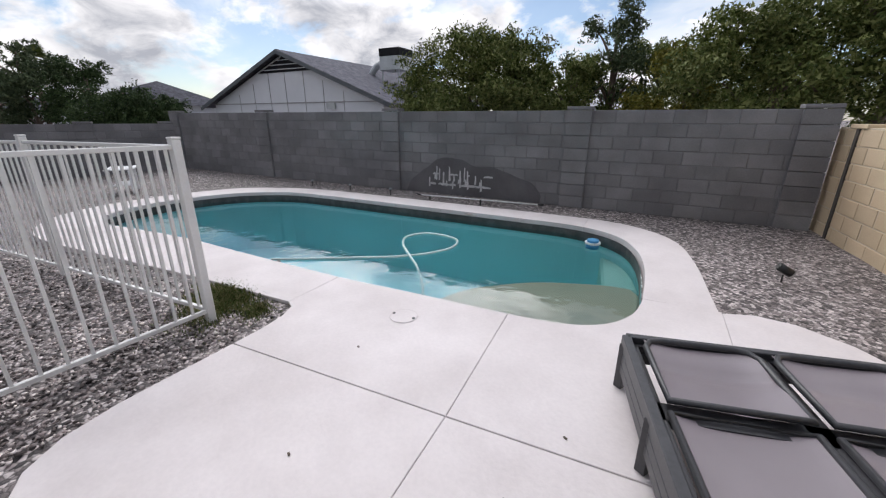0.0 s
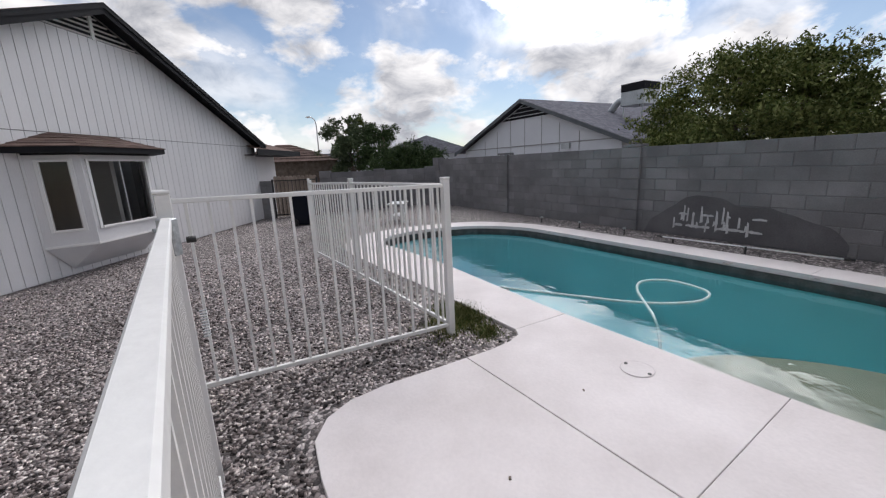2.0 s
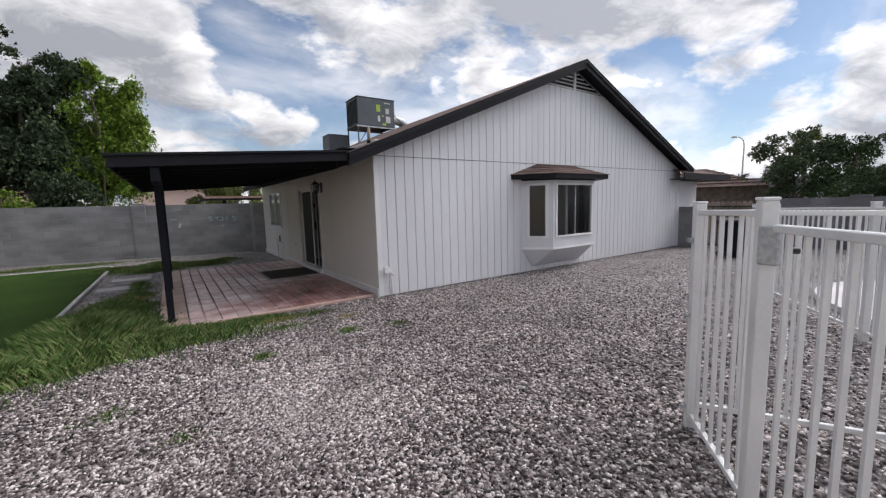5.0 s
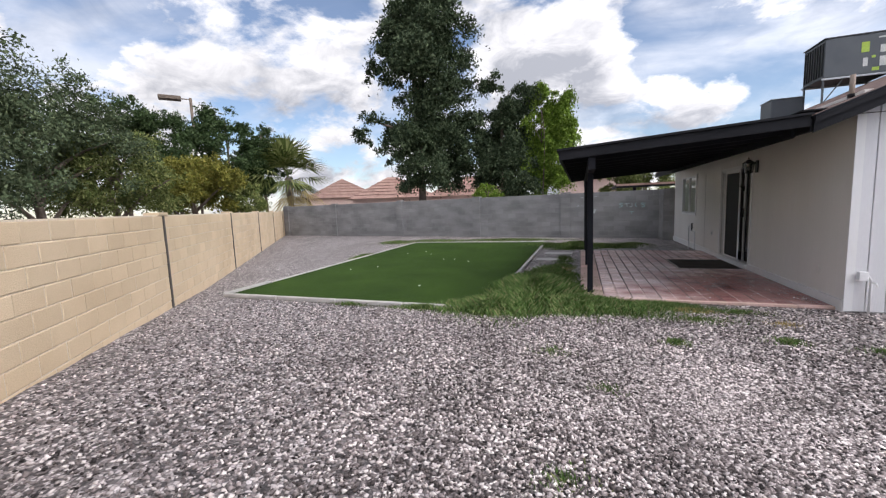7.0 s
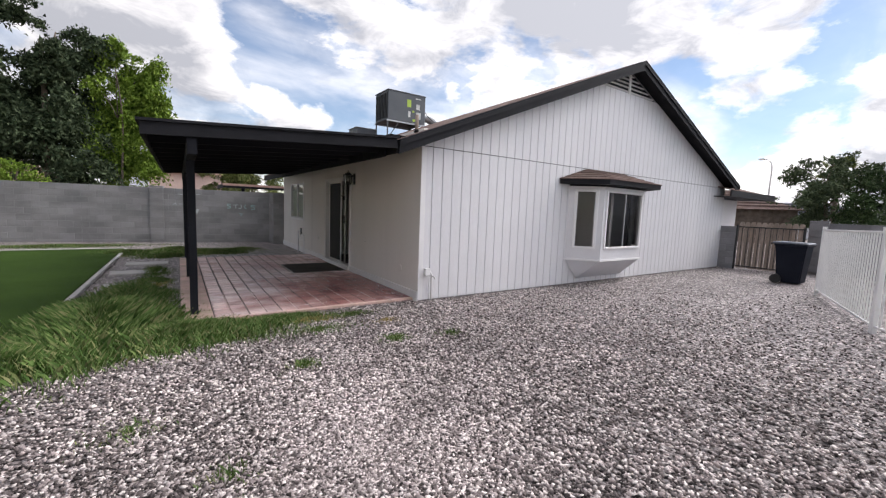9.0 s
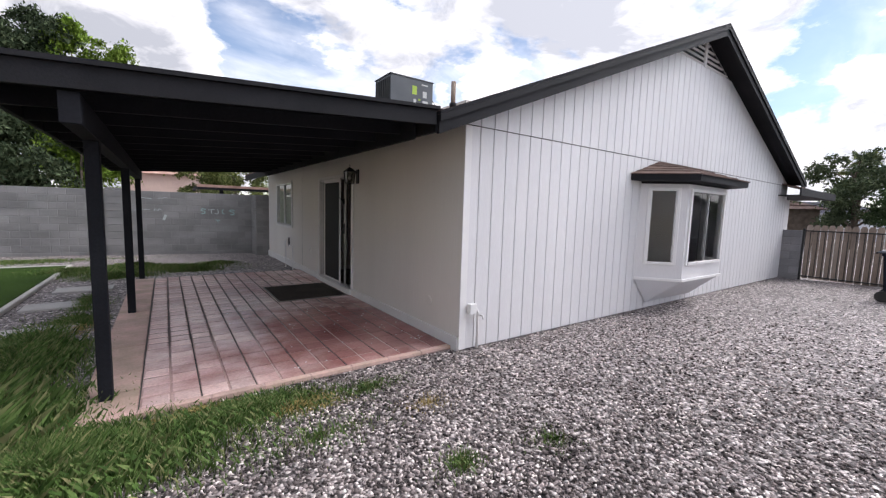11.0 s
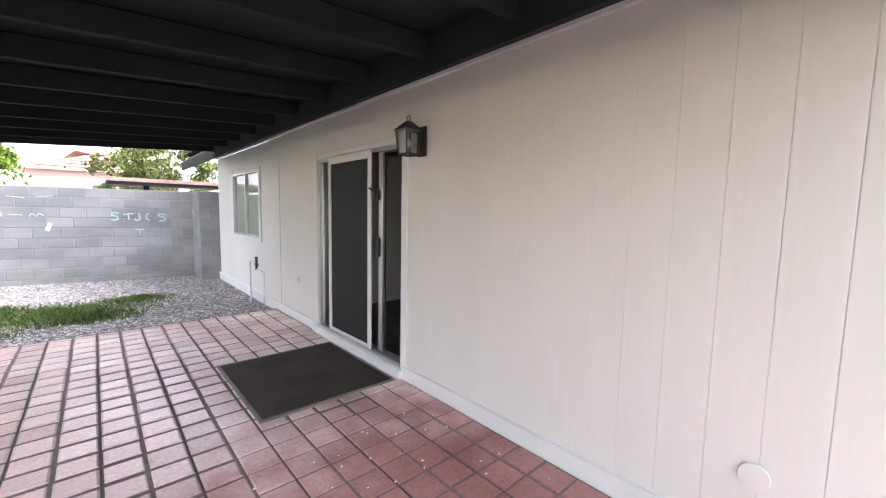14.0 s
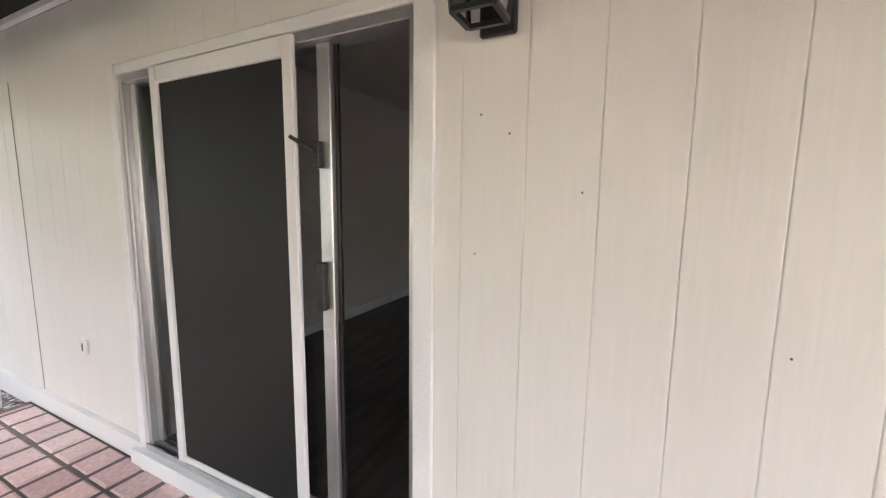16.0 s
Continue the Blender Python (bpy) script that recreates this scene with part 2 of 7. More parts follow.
M = {
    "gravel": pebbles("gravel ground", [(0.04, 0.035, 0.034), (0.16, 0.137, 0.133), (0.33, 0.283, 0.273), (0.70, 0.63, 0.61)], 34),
    "stone": island("loose stones", [(0.03, 0.026, 0.025), (0.165, 0.138, 0.132), (0.39, 0.331, 0.317), (0.90, 0.815, 0.775)], 0.8),
    "deck": surface("pale cool deck concrete", (0.62, 0.57, 0.562), (0.74, 0.69, 0.685), 1.7, 0.8, 0.12, 45, fine=0.035),
    "joint": surface("joint sand", (0.16, 0.15, 0.14), (0.22, 0.2, 0.19), 5, 0.9, 0.3, 80),
    # One pool plaster in three tones; the water's tint by depth is painted in.
    "plaster": surface("deep-water tinted plaster", (0.33, 0.70, 0.74), (0.39, 0.79, 0.83), 0.8, 0.8, 0.1, 40, fine=0.05),
    "bench plaster": surface("mid-depth tinted plaster", (0.34, 0.60, 0.53), (0.40, 0.67, 0.60), 1.2, 0.8, 0.1, 60, fine=0.08),
    "shelf": surface("shallow-water tinted plaster", (0.42, 0.38, 0.28), (0.52, 0.47, 0.36), 1.5, 0.8, 0.2, 90, fine=0.2),
    "waterline": surface("dark waterline tile", (0.05, 0.045, 0.045), (0.1, 0.09, 0.09), 8, 0.4, 0.1, 60),
    "grey block": surface("grey concrete block", (0.16, 0.155, 0.16), (0.235, 0.23, 0.235), 1.6, 0.9, 0.5, 90, fine=0.16, piece=0.13),
    "grey mortar": surface("grey mortar", (0.15, 0.145, 0.15), (0.2, 0.195, 0.195), 2, 0.95, 0.5, 90),
    "far block": surface("weathered grey block", (0.18, 0.176, 0.176), (0.285, 0.28, 0.276), 0.8, 0.9, 0.5, 90, fine=0.12, piece=0.1, stretch=(1, 1, 2.5)),
    "far mortar": surface("pale mortar", (0.20, 0.196, 0.19), (0.28, 0.275, 0.27), 2, 0.95, 0.5, 90),
    "tan block": surface("tan block", (0.58, 0.44, 0.285), (0.67, 0.53, 0.36), 0.8, 0.9, 0.5, 90, fine=0.08, piece=0.06),
    "tan mortar": surface("tan mortar", (0.60, 0.50, 0.37), (0.68, 0.58, 0.45), 2, 0.95, 0.5, 90),
    "dark seam": surface("dark wall joint", (0.06, 0.05, 0.045), (0.09, 0.08, 0.07), 5, 0.9, 0.1, 60),
    "white paint": surface("white painted siding", (0.68, 0.67, 0.68), (0.75, 0.74, 0.745), 0.9, 0.55, 0.35, 120, fine=0.03, stretch=(1, 1, 0.12)),
    "warm paint": surface("warm white painted siding", (0.72, 0.69, 0.65), (0.78, 0.75, 0.71), 0.9, 0.45, 0.15, 46, fine=0.02, stretch=(1, 1, 0.07)),
    "trim paint": surface("white trim paint", (0.76, 0.75, 0.74), (0.82, 0.81, 0.80), 2, 0.45, 0.15, 90, fine=0.03),
    # Greyer than the boards, so the shade inside siding grooves is in the colour.
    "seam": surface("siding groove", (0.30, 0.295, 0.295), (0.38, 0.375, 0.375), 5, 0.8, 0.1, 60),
    "dark paint": surface("charcoal fascia paint", (0.010, 0.010, 0.012), (0.017, 0.017, 0.02), 2, 0.7, 0.15, 70, fine=0.15, spec=0.2),
    "black paint": surface("black painted timber", (0.009, 0.0095, 0.013), (0.014, 0.015, 0.019), 2, 0.8, 0.2, 60, fine=0.2, spec=0.22),
    "shingle": surface("brown shingle", (0.10, 0.065, 0.055), (0.17, 0.12, 0.105), 3, 0.9, 0.6, 160, fine=0.3, piece=0.3, spec=0.15),
    "grey shingle": surface("grey shingle", (0.075, 0.075, 0.09), (0.145, 0.145, 0.17), 4, 0.95, 0.6, 25, fine=0.4, piece=0.25, spec=0.1),
    # Worn tone is lifted further to hold the sky's sheen on the outer pavers.
    "paver": worn("red paver with wear and painted sheen", ((0.26, 0.095, 0.088), (0.48, 0.25, 0.225)), ((0.62, 0.38, 0.35), (0.84, 0.65, 0.61)), 0.2, 0.14),
    "buff paver": surface("buff edge paver", (0.42, 0.32, 0.24), (0.66, 0.44, 0.39), 3.0, 0.75, 0.4, 40, fine=0.12, piece=0.12),
    "grout": worn("sandy grout", ((0.40, 0.25, 0.22), (0.56, 0.40, 0.36)), ((0.11, 0.083, 0.077), (0.20, 0.152, 0.14)), 0.9, 0.0, (-1.7, -0.1, 0.03), (2.4, 3.2)),
    "mat": surface("dark rubber mat", (0.046, 0.036, 0.029), (0.072, 0.057, 0.047), 2.5, 0.9, 0.3, 200, fine=0.15, spec=0.2),
    "mat edge": surface("dusty mat edge", (0.16, 0.14, 0.13), (0.24, 0.22, 0.2), 4, 0.8, 0.2, 90),
    "alu": surface("satin aluminium", (0.55, 0.55, 0.55), (0.68, 0.68, 0.68), 3, 0.35, 0.05, 60, metal=0.85, fine=0.05),
    "screen": surface("dark sun screen", (0.006, 0.006, 0.006), (0.009, 0.009, 0.0085), 2, 0.6, 0.05, 500, fine=0.1),
    "black": surface("black metal", (0.012, 0.012, 0.012), (0.02, 0.02, 0.02), 4, 0.4, 0.1, 60),
    "white metal": surface("white powder-coated metal", (0.72, 0.71, 0.69), (0.8, 0.79, 0.77), 3, 0.4, 0.05, 60, fine=0.04),
    "interior": surface("interior wall paint", (0.74, 0.69, 0.64), (0.78, 0.73, 0.68), 1, 0.8, 0.05, 60, fine=0.02),
    "planks": surface("dark plank floor", (0.055, 0.045, 0.04), (0.13, 0.11, 0.1), 2.5, 0.45, 0.1, 30, stretch=(1, 6, 1)),
    "curtain": surface("grey-green curtain", (0.52, 0.55, 0.44), (0.62, 0.65, 0.54), 2, 0.9, 0.1, 60, stretch=(1, 5, 0.3)),
    "turf": surface("artificial turf", (0.025, 0.050, 0.009), (0.040, 0.076, 0.013), 0.8, 0.9, 0.8, 160, fine=0.35, spec=0.1),
    "grass": island("grass blades", [(0.045, 0.085, 0.022), (0.08, 0.145, 0.035), (0.13, 0.20, 0.06), (0.26, 0.25, 0.12)], 0.7),
    "dull grass": island("olive grass blades", [(0.05, 0.075, 0.02), (0.09, 0.12, 0.035), (0.16, 0.17, 0.07), (0.28, 0.24, 0.12)], 0.8),
    "straw": island("dry grass blades", [(0.35, 0.26, 0.09), (0.45, 0.35, 0.15)], 0.8),
    "kerb": surface("concrete kerb", (0.36, 0.34, 0.32), (0.48, 0.46, 0.43), 2, 0.9, 0.4, 90, fine=0.15),
    "bark": surface("bark", (0.10, 0.075, 0.055), (0.18, 0.14, 0.11), 4, 0.9, 0.8, 30),
    "leaf gum": island("gum leaves", [(0.022, 0.036, 0.018), (0.05, 0.072, 0.036), (0.10, 0.13, 0.07)]),
    "leaf dark": island("dark leaves", [(0.022, 0.042, 0.016), (0.045, 0.075, 0.026), (0.085, 0.12, 0.05)]),
    "leaf grey": island("grey-green leaves", [(0.045, 0.065, 0.035), (0.08, 0.11, 0.055), (0.14, 0.17, 0.09)]),
    "leaf mid": island("green leaves", [(0.05, 0.075, 0.02), (0.13, 0.16, 0.045), (0.27, 0.285, 0.11)]),
    "leaf yellow": island("yellow-green leaves", [(0.09, 0.09, 0.015), (0.16, 0.16, 0.03), (0.26, 0.23, 0.05)]),
    "leaf lime": island("lime leaves", [(0.08, 0.14, 0.015), (0.14, 0.22, 0.03), (0.22, 0.32, 0.05)]),
    "palm dry": island("dry fronds", [(0.3, 0.22, 0.09), (0.42, 0.33, 0.15)]),
    "ac grey": surface("grey sheet metal", (0.075, 0.085, 0.095), (0.10, 0.11, 0.12), 2, 0.5, 0.05, 60, fine=0.06),
    "ac light": surface("galvanised sheet", (0.4, 0.42, 0.43), (0.52, 0.54, 0.55), 2, 0.4, 0.05, 60, metal=0.4),
    "bin": surface("navy plastic", (0.007, 0.009, 0.016), (0.012, 0.014, 0.022), 2, 0.7, 0.1, 90, spec=0.15),
    "bin lid": surface("grey-blue plastic", (0.05, 0.058, 0.075), (0.08, 0.09, 0.11), 2, 0.5, 0.1, 90),
    "gate wood": surface("weathered gate wood", (0.24, 0.18, 0.14), (0.36, 0.29, 0.24), 2, 0.85, 0.4, 60, stretch=(1, 1, 0.15), piece=0.15),
    "tile roof": surface("clay tile roof", (0.27, 0.16, 0.125), (0.38, 0.24, 0.195), 2, 0.85, 0.3, 20, piece=0.2),
    "stucco": surface("pink stucco", (0.55, 0.40, 0.34), (0.62, 0.47, 0.40), 1, 0.9, 0.2, 60),
    "neighbour wall": surface("pale grey panel", (0.68, 0.69, 0.72), (0.74, 0.75, 0.78), 1, 0.7, 0.1, 60, fine=0.03),
    "sling": surface("grey-mauve mesh sling", (0.21, 0.18, 0.195), (0.28, 0.245, 0.26), 1.4, 0.3, 0.1, 500, fine=0.04),
    "sling frame": surface("charcoal aluminium", (0.035, 0.035, 0.038), (0.05, 0.05, 0.054), 3, 0.4, 0.05, 60),
    "hose": surface("pale hose", (0.55, 0.68, 0.66), (0.62, 0.74, 0.72), 4, 0.4, 0, 60),
    "blue": surface("blue plastic", (0.03, 0.20, 0.42), (0.05, 0.27, 0.5), 4, 0.4, 0, 60),
    "white plastic": surface("white plastic", (0.75, 0.75, 0.75), (0.8, 0.8, 0.8), 4, 0.4, 0, 60),
    "wet block": surface("damp block stain", (0.10, 0.096, 0.10), (0.15, 0.145, 0.15), 2, 0.8, 0.3, 90),
    "lime stain": surface("white lime stain", (0.45, 0.45, 0.45), (0.62, 0.62, 0.62), 6, 0.9, 0.3, 90),
    "label": surface("paper label", (0.5, 0.52, 0.5), (0.6, 0.6, 0.58), 4, 0.6, 0, 60),
    "green label": surface("green label", (0.35, 0.5, 0.05), (0.4, 0.55, 0.08), 4, 0.6, 0, 60),
    "graffiti": surface("faded chalk paint", (0.42, 0.46, 0.46), (0.5, 0.54, 0.54), 6, 0.9, 0, 60),
    "teal graffiti": surface("faded teal paint", (0.27, 0.42, 0.41), (0.34, 0.48, 0.47), 6, 0.9, 0, 60),
    "asphalt": surface("distant dry ground", (0.2, 0.18, 0.16), (0.28, 0.25, 0.22), 0.3, 0.95, 0.2, 6),
    "water": glassy("pool water", (0.84, 0.965, 0.98), 1.5, 0.01, 0.3),
    "glass": glassy("window glass", (0.86, 0.88, 0.88), 1.45),
    "lamp glass": glassy("frosted lamp glass", (0.6, 0.6, 0.58), 1.5, 0.3),
}


# ---- helpers for shapes ----
def link(name, verts, faces, material, parent=None, label=""):
    me = bpy.data.meshes.new(name)
    me.from_pydata([tuple(v) for v in verts], [], [tuple(f) for f in faces])
    me.materials.append(M[material])
    ob = new(name, me)
    if parent:
        ob.parent = parent
    return tagged(ob, label)


def part(name, bm, material, parent=None, label=""):
    me = bpy.data.meshes.new(name)
    bmesh.ops.recalc_face_normals(bm, faces=bm.faces)
    bm.to_mesh(me)
    bm.free()
    me.materials.append(M[material])
    ob = new(name, me)
    if parent:
        ob.parent = parent
    return tagged(ob, label)


def group(name, label, category, at=(0, 0, 0), many=""):
    ob = new(name)
    ob.location = at
    ob.empty_display_size = 0.2
    return tagged(ob, label, category, many)


def box(bm, x0, x1, y0, y1, z0, z1, bevel=0.0, m=None):
    v = bmesh.ops.create_cube(bm, size=1)["verts"]
    for w in v:
        w.co = Vector(((x0 + x1) / 2 + w.co.x * (x1 - x0), (y0 + y1) / 2 + w.co.y * (y1 - y0), (z0 + z1) / 2 + w.co.z * (z1 - z0)))
    if bevel:
        e = list({e for w in v for e in w.link_edges})
        r = bmesh.ops.bevel(bm, geom=e, offset=bevel, segments=1, affect="EDGES")
        v = r["verts"] if m else v
    if m:
        for w in set(v):
            w.co = m @ w.co
    return bm


def boxes(name, items, material, parent=None, label="", bevel=0.0):
    bm = bmesh.new()
    for it in items:
        box(bm, *it, bevel=bevel)
    return part(name, bm, material, parent, label)


def bar(bm, a, b, w, h=None, up=(0, 0, 1), bevel=0.0):
    """A beam of section w by h from a to b."""
    a, b = Vector(a), Vector(b)
    h = h or w
    d = b - a
    f = d.normalized()
    s = f.cross(Vector(up))
    s = s.normalized() if s.length > 1e-4 else Vector((1, 0, 0))
    u = s.cross(f)
    vs = []
    for c in (a, b):
        for i, j in ((-1, -1), (1, -1), (1, 1), (-1, 1)):
            vs.append(bm.verts.new(c + s * (i * w / 2) + u * (j * h / 2)))
    fs = [(3, 2, 1, 0), (4, 5, 6, 7), (0, 1, 5, 4), (1, 2, 6, 5), (2, 3, 7, 6), (3, 0, 4, 7)]
    fc = [bm.faces.new([vs[k] for k in q]) for q in fs]
    if bevel:
        bmesh.ops.bevel(bm, geom=list({e for q in fc for e in q.edges}), offset=bevel, segments=1, affect="EDGES")
    return bm


def bars(name, items, material, parent=None, label="", bevel=0.0):
    bm = bmesh.new()
    for it in items:
        bar(bm, *it, bevel=bevel)
    return part(name, bm, material, parent, label)


def tube(name, pts, r, material, parent=None, label="", sides=8, closed=False, taper=None):
    """A round pipe along points."""
    P = [Vector(p) for p in pts]
    bm = bmesh.new()
    rings = []
    n = len(P)
    prev = None
    for k, p in enumerate(P):
        f = (P[(k + 1) % n] - P[k - 1]) if closed else (P[min(k + 1, n - 1)] - P[max(k - 1, 0)])
        f.normalize()
        s = f.cross(Vector((0, 0, 1))) if abs(f.z) < 0.95 else f.cross(Vector((1, 0, 0)))
        s.normalize()
        if prev and s.dot(prev) < 0:
            s = -s
        prev = s
        u = s.cross(f)
        rr = r if taper is None else r + (taper - r) * k / (n - 1)
        rings.append([bm.verts.new(p + (s * math.cos(a) + u * math.sin(a)) * rr) for a in [2 * math.pi * q / sides for q in range(sides)]])
    for k in range(n if closed else n - 1):
        A, B = rings[k], rings[(k + 1) % n]
        for q in range(sides):
            bm.faces.new((A[q], A[(q + 1) % sides], B[(q + 1) % sides], B[q]))
    if not closed:
        bm.faces.new(rings[0][::-1]), bm.faces.new(rings[-1])
    ob = part(name, bm, material, parent, label)
    for f in ob.data.polygons:
        f.use_smooth = len(f.vertices) == 4
    return ob


def smooth_line(pts, n=8, closed=False):
    """Catmull-Rom through points."""
    P = [Vector(p) for p in pts]
    out = []
    m = len(P)
    for k in range(m if closed else m - 1):
        a, b = P[k], P[(k + 1) % m]
        p0 = P[k - 1] if (closed or k > 0) else a * 2 - b
        p3 = P[(k + 2) % m] if (closed or k + 2 < m) else b * 2 - a
        for i in range(n):
            t = i / n
            out.append(0.5 * ((2 * a) + (b - p0) * t + (2 * p0 - 5 * a + 4 * b - p3) * t * t + (3 * a - p0 - 3 * b + p3) * t ** 3))
    if not closed:
        out.append(P[-1])
    return out


def prism(name, poly, z0, z1, material, parent=None, label="", chamfer=0.0, gap=0.0):
    """A slab over a polygon (x, y), with a chamfered top edge."""
    area = sum(poly[i - 1][0] * poly[i][1] - poly[i][0] * poly[i - 1][1] for i in range(len(poly)))
    P = [Vector((p[0], p[1])) for p in (poly if area > 0 else poly[::-1])]

    def inset(d):
        res = []
        for i, p in enumerate(P):
            e1, e2 = (p - P[i - 1]).normalized(), (P[(i + 1) % len(P)] - p).normalized()
            n1, n2 = Vector((-e1.y, e1.x)), Vector((-e2.y, e2.x))
            nn = (n1 + n2)
            nn = nn / max(nn.length_squared, 0.5) * 2 if nn.length > 0.1 else n1
            res.append(p + nn * d)
        return res

    o = inset(gap)
    t = inset(gap + chamfer) if chamfer else o
    n = len(P)
    verts = [(p.x, p.y, z0) for p in o] + [(p.x, p.y, z1 - chamfer) for p in o]
    faces = [(i, (i + 1) % n, n + (i + 1) % n, n + i) for i in range(n)]
    if chamfer:
        verts += [(p.x, p.y, z1) for p in t]
        faces += [(n + i, n + (i + 1) % n, 2 * n + (i + 1) % n, 2 * n + i) for i in range(n)]
        faces.append(tuple(2 * n + i for i in range(n)))
    else:
        faces.append(tuple(n + i for i in range(n)))
    faces.append(tuple(range(n))[::-1])
    return link(name, verts, faces, material, parent, label)


def inside(p, poly):
    c = False
    for i in range(len(poly)):
        (x1, y1), (x2, y2) = poly[i - 1][:2], poly[i][:2]
        if (y1 > p[1]) != (y2 > p[1]) and p[0] < (x2 - x1) * (p[1] - y1) / (y2 - y1) + x1:
            c = not c
    return c


# ---- the plan ----
DECK = 0.275
U, V = Vector((0.848, 0.53)), Vector((-0.53, 0.848))
O = Vector((5.23, -10.73))


def pw(s, d):
    """Pool-wall coordinates: s along the wall, d out from it."""
    p = O + U * s + V * d
    return (p.x, p.y)


def ground_z(x, y):
    return 0.245 * min(1.0, max(0.0, (-y - 0.2) / 6.3))


INNER = [(2.45, 1.95), (1.7, 1.5), (0.8, 1.4), (-0.5, 1.38), (-2.0, 1.36), (-3.2, 1.36), (-3.9, 1.38), (-4.4, 1.55), (-4.75, 1.95), (-4.92, 2.6), (-4.96, 3.4), (-4.9, 3.95), (-4.65, 4.28), (-4.2, 4.4), (-3.31, 4.43), (-2.3, 4.47), (-1.0, 4.45), (0.3, 4.42), (1.4, 4.5), (2.1, 4.55), (2.65, 4.3), (2.93, 3.8), (2.98, 3.2), (2.8, 2.5)]
OUTER = [(3.0, 1.55), (2.0, 1.05), (0.8, 0.9), (-0.5, 0.88), (-2.0, 0.86), (-3.2, 0.86), (-4.3, 0.9), (-4.85, 1.12), (-5.25, 1.6), (-5.42, 2.4), (-5.5, 3.5)]
POOL = [pw(*p[:2]) for p in [(q.x, q.y) for q in smooth_line([(*p, 0) for p in INNER], 4, True)]]
LEFT = [(-2.33, 5.09), (-1.3, 5.12), (0, 5.22), (1.2, 5.34), (2.2, 5.3), (2.95, 4.98), (3.5, 4.3), (3.62, 3.3), (3.4, 2.3), (3.0, 1.55)]

ground_pts = []


def build_ground():
    xs = [-400, -150, -60, -30] + [-24 + 0.25 * i for i in range(169)] + [24, 40, 90, 400]
    ys = [-400, -150, -60, -28] + [-20 + 0.25 * i for i in range(149)] + [24, 40, 90, 400]
    hole = [pw(*p) for p in INNER]
    ctr = Vector(pw(-1, 3))
    hole = [tuple(ctr + (Vector(p) - ctr) * 1.06) for p in hole]
    verts = [(x, y, ground_z(x, y) + (0.012 * noise.noise(Vector((x * 1.7, y * 1.7, 0))) if -24 < x < 18 and -20 < y < 17 else 0)) for y in ys for x in xs]
    nx = len(xs)
    faces = []
    for j in range(len(ys) - 1):
        for i in range(nx - 1):
            c = ((xs[i] + xs[i + 1]) / 2, (ys[j] + ys[j + 1]) / 2)
            if 0 < c[0] + 4 < 16 and -17 < c[1] < -3 and inside(c, hole):
                continue
            a = j * nx + i
            faces.append((a, a + 1, a + 1 + nx, a + nx))
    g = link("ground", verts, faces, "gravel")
    tagged(g, "ground of grey and pinkish gravel", "ground", kind="structure")


build_ground()


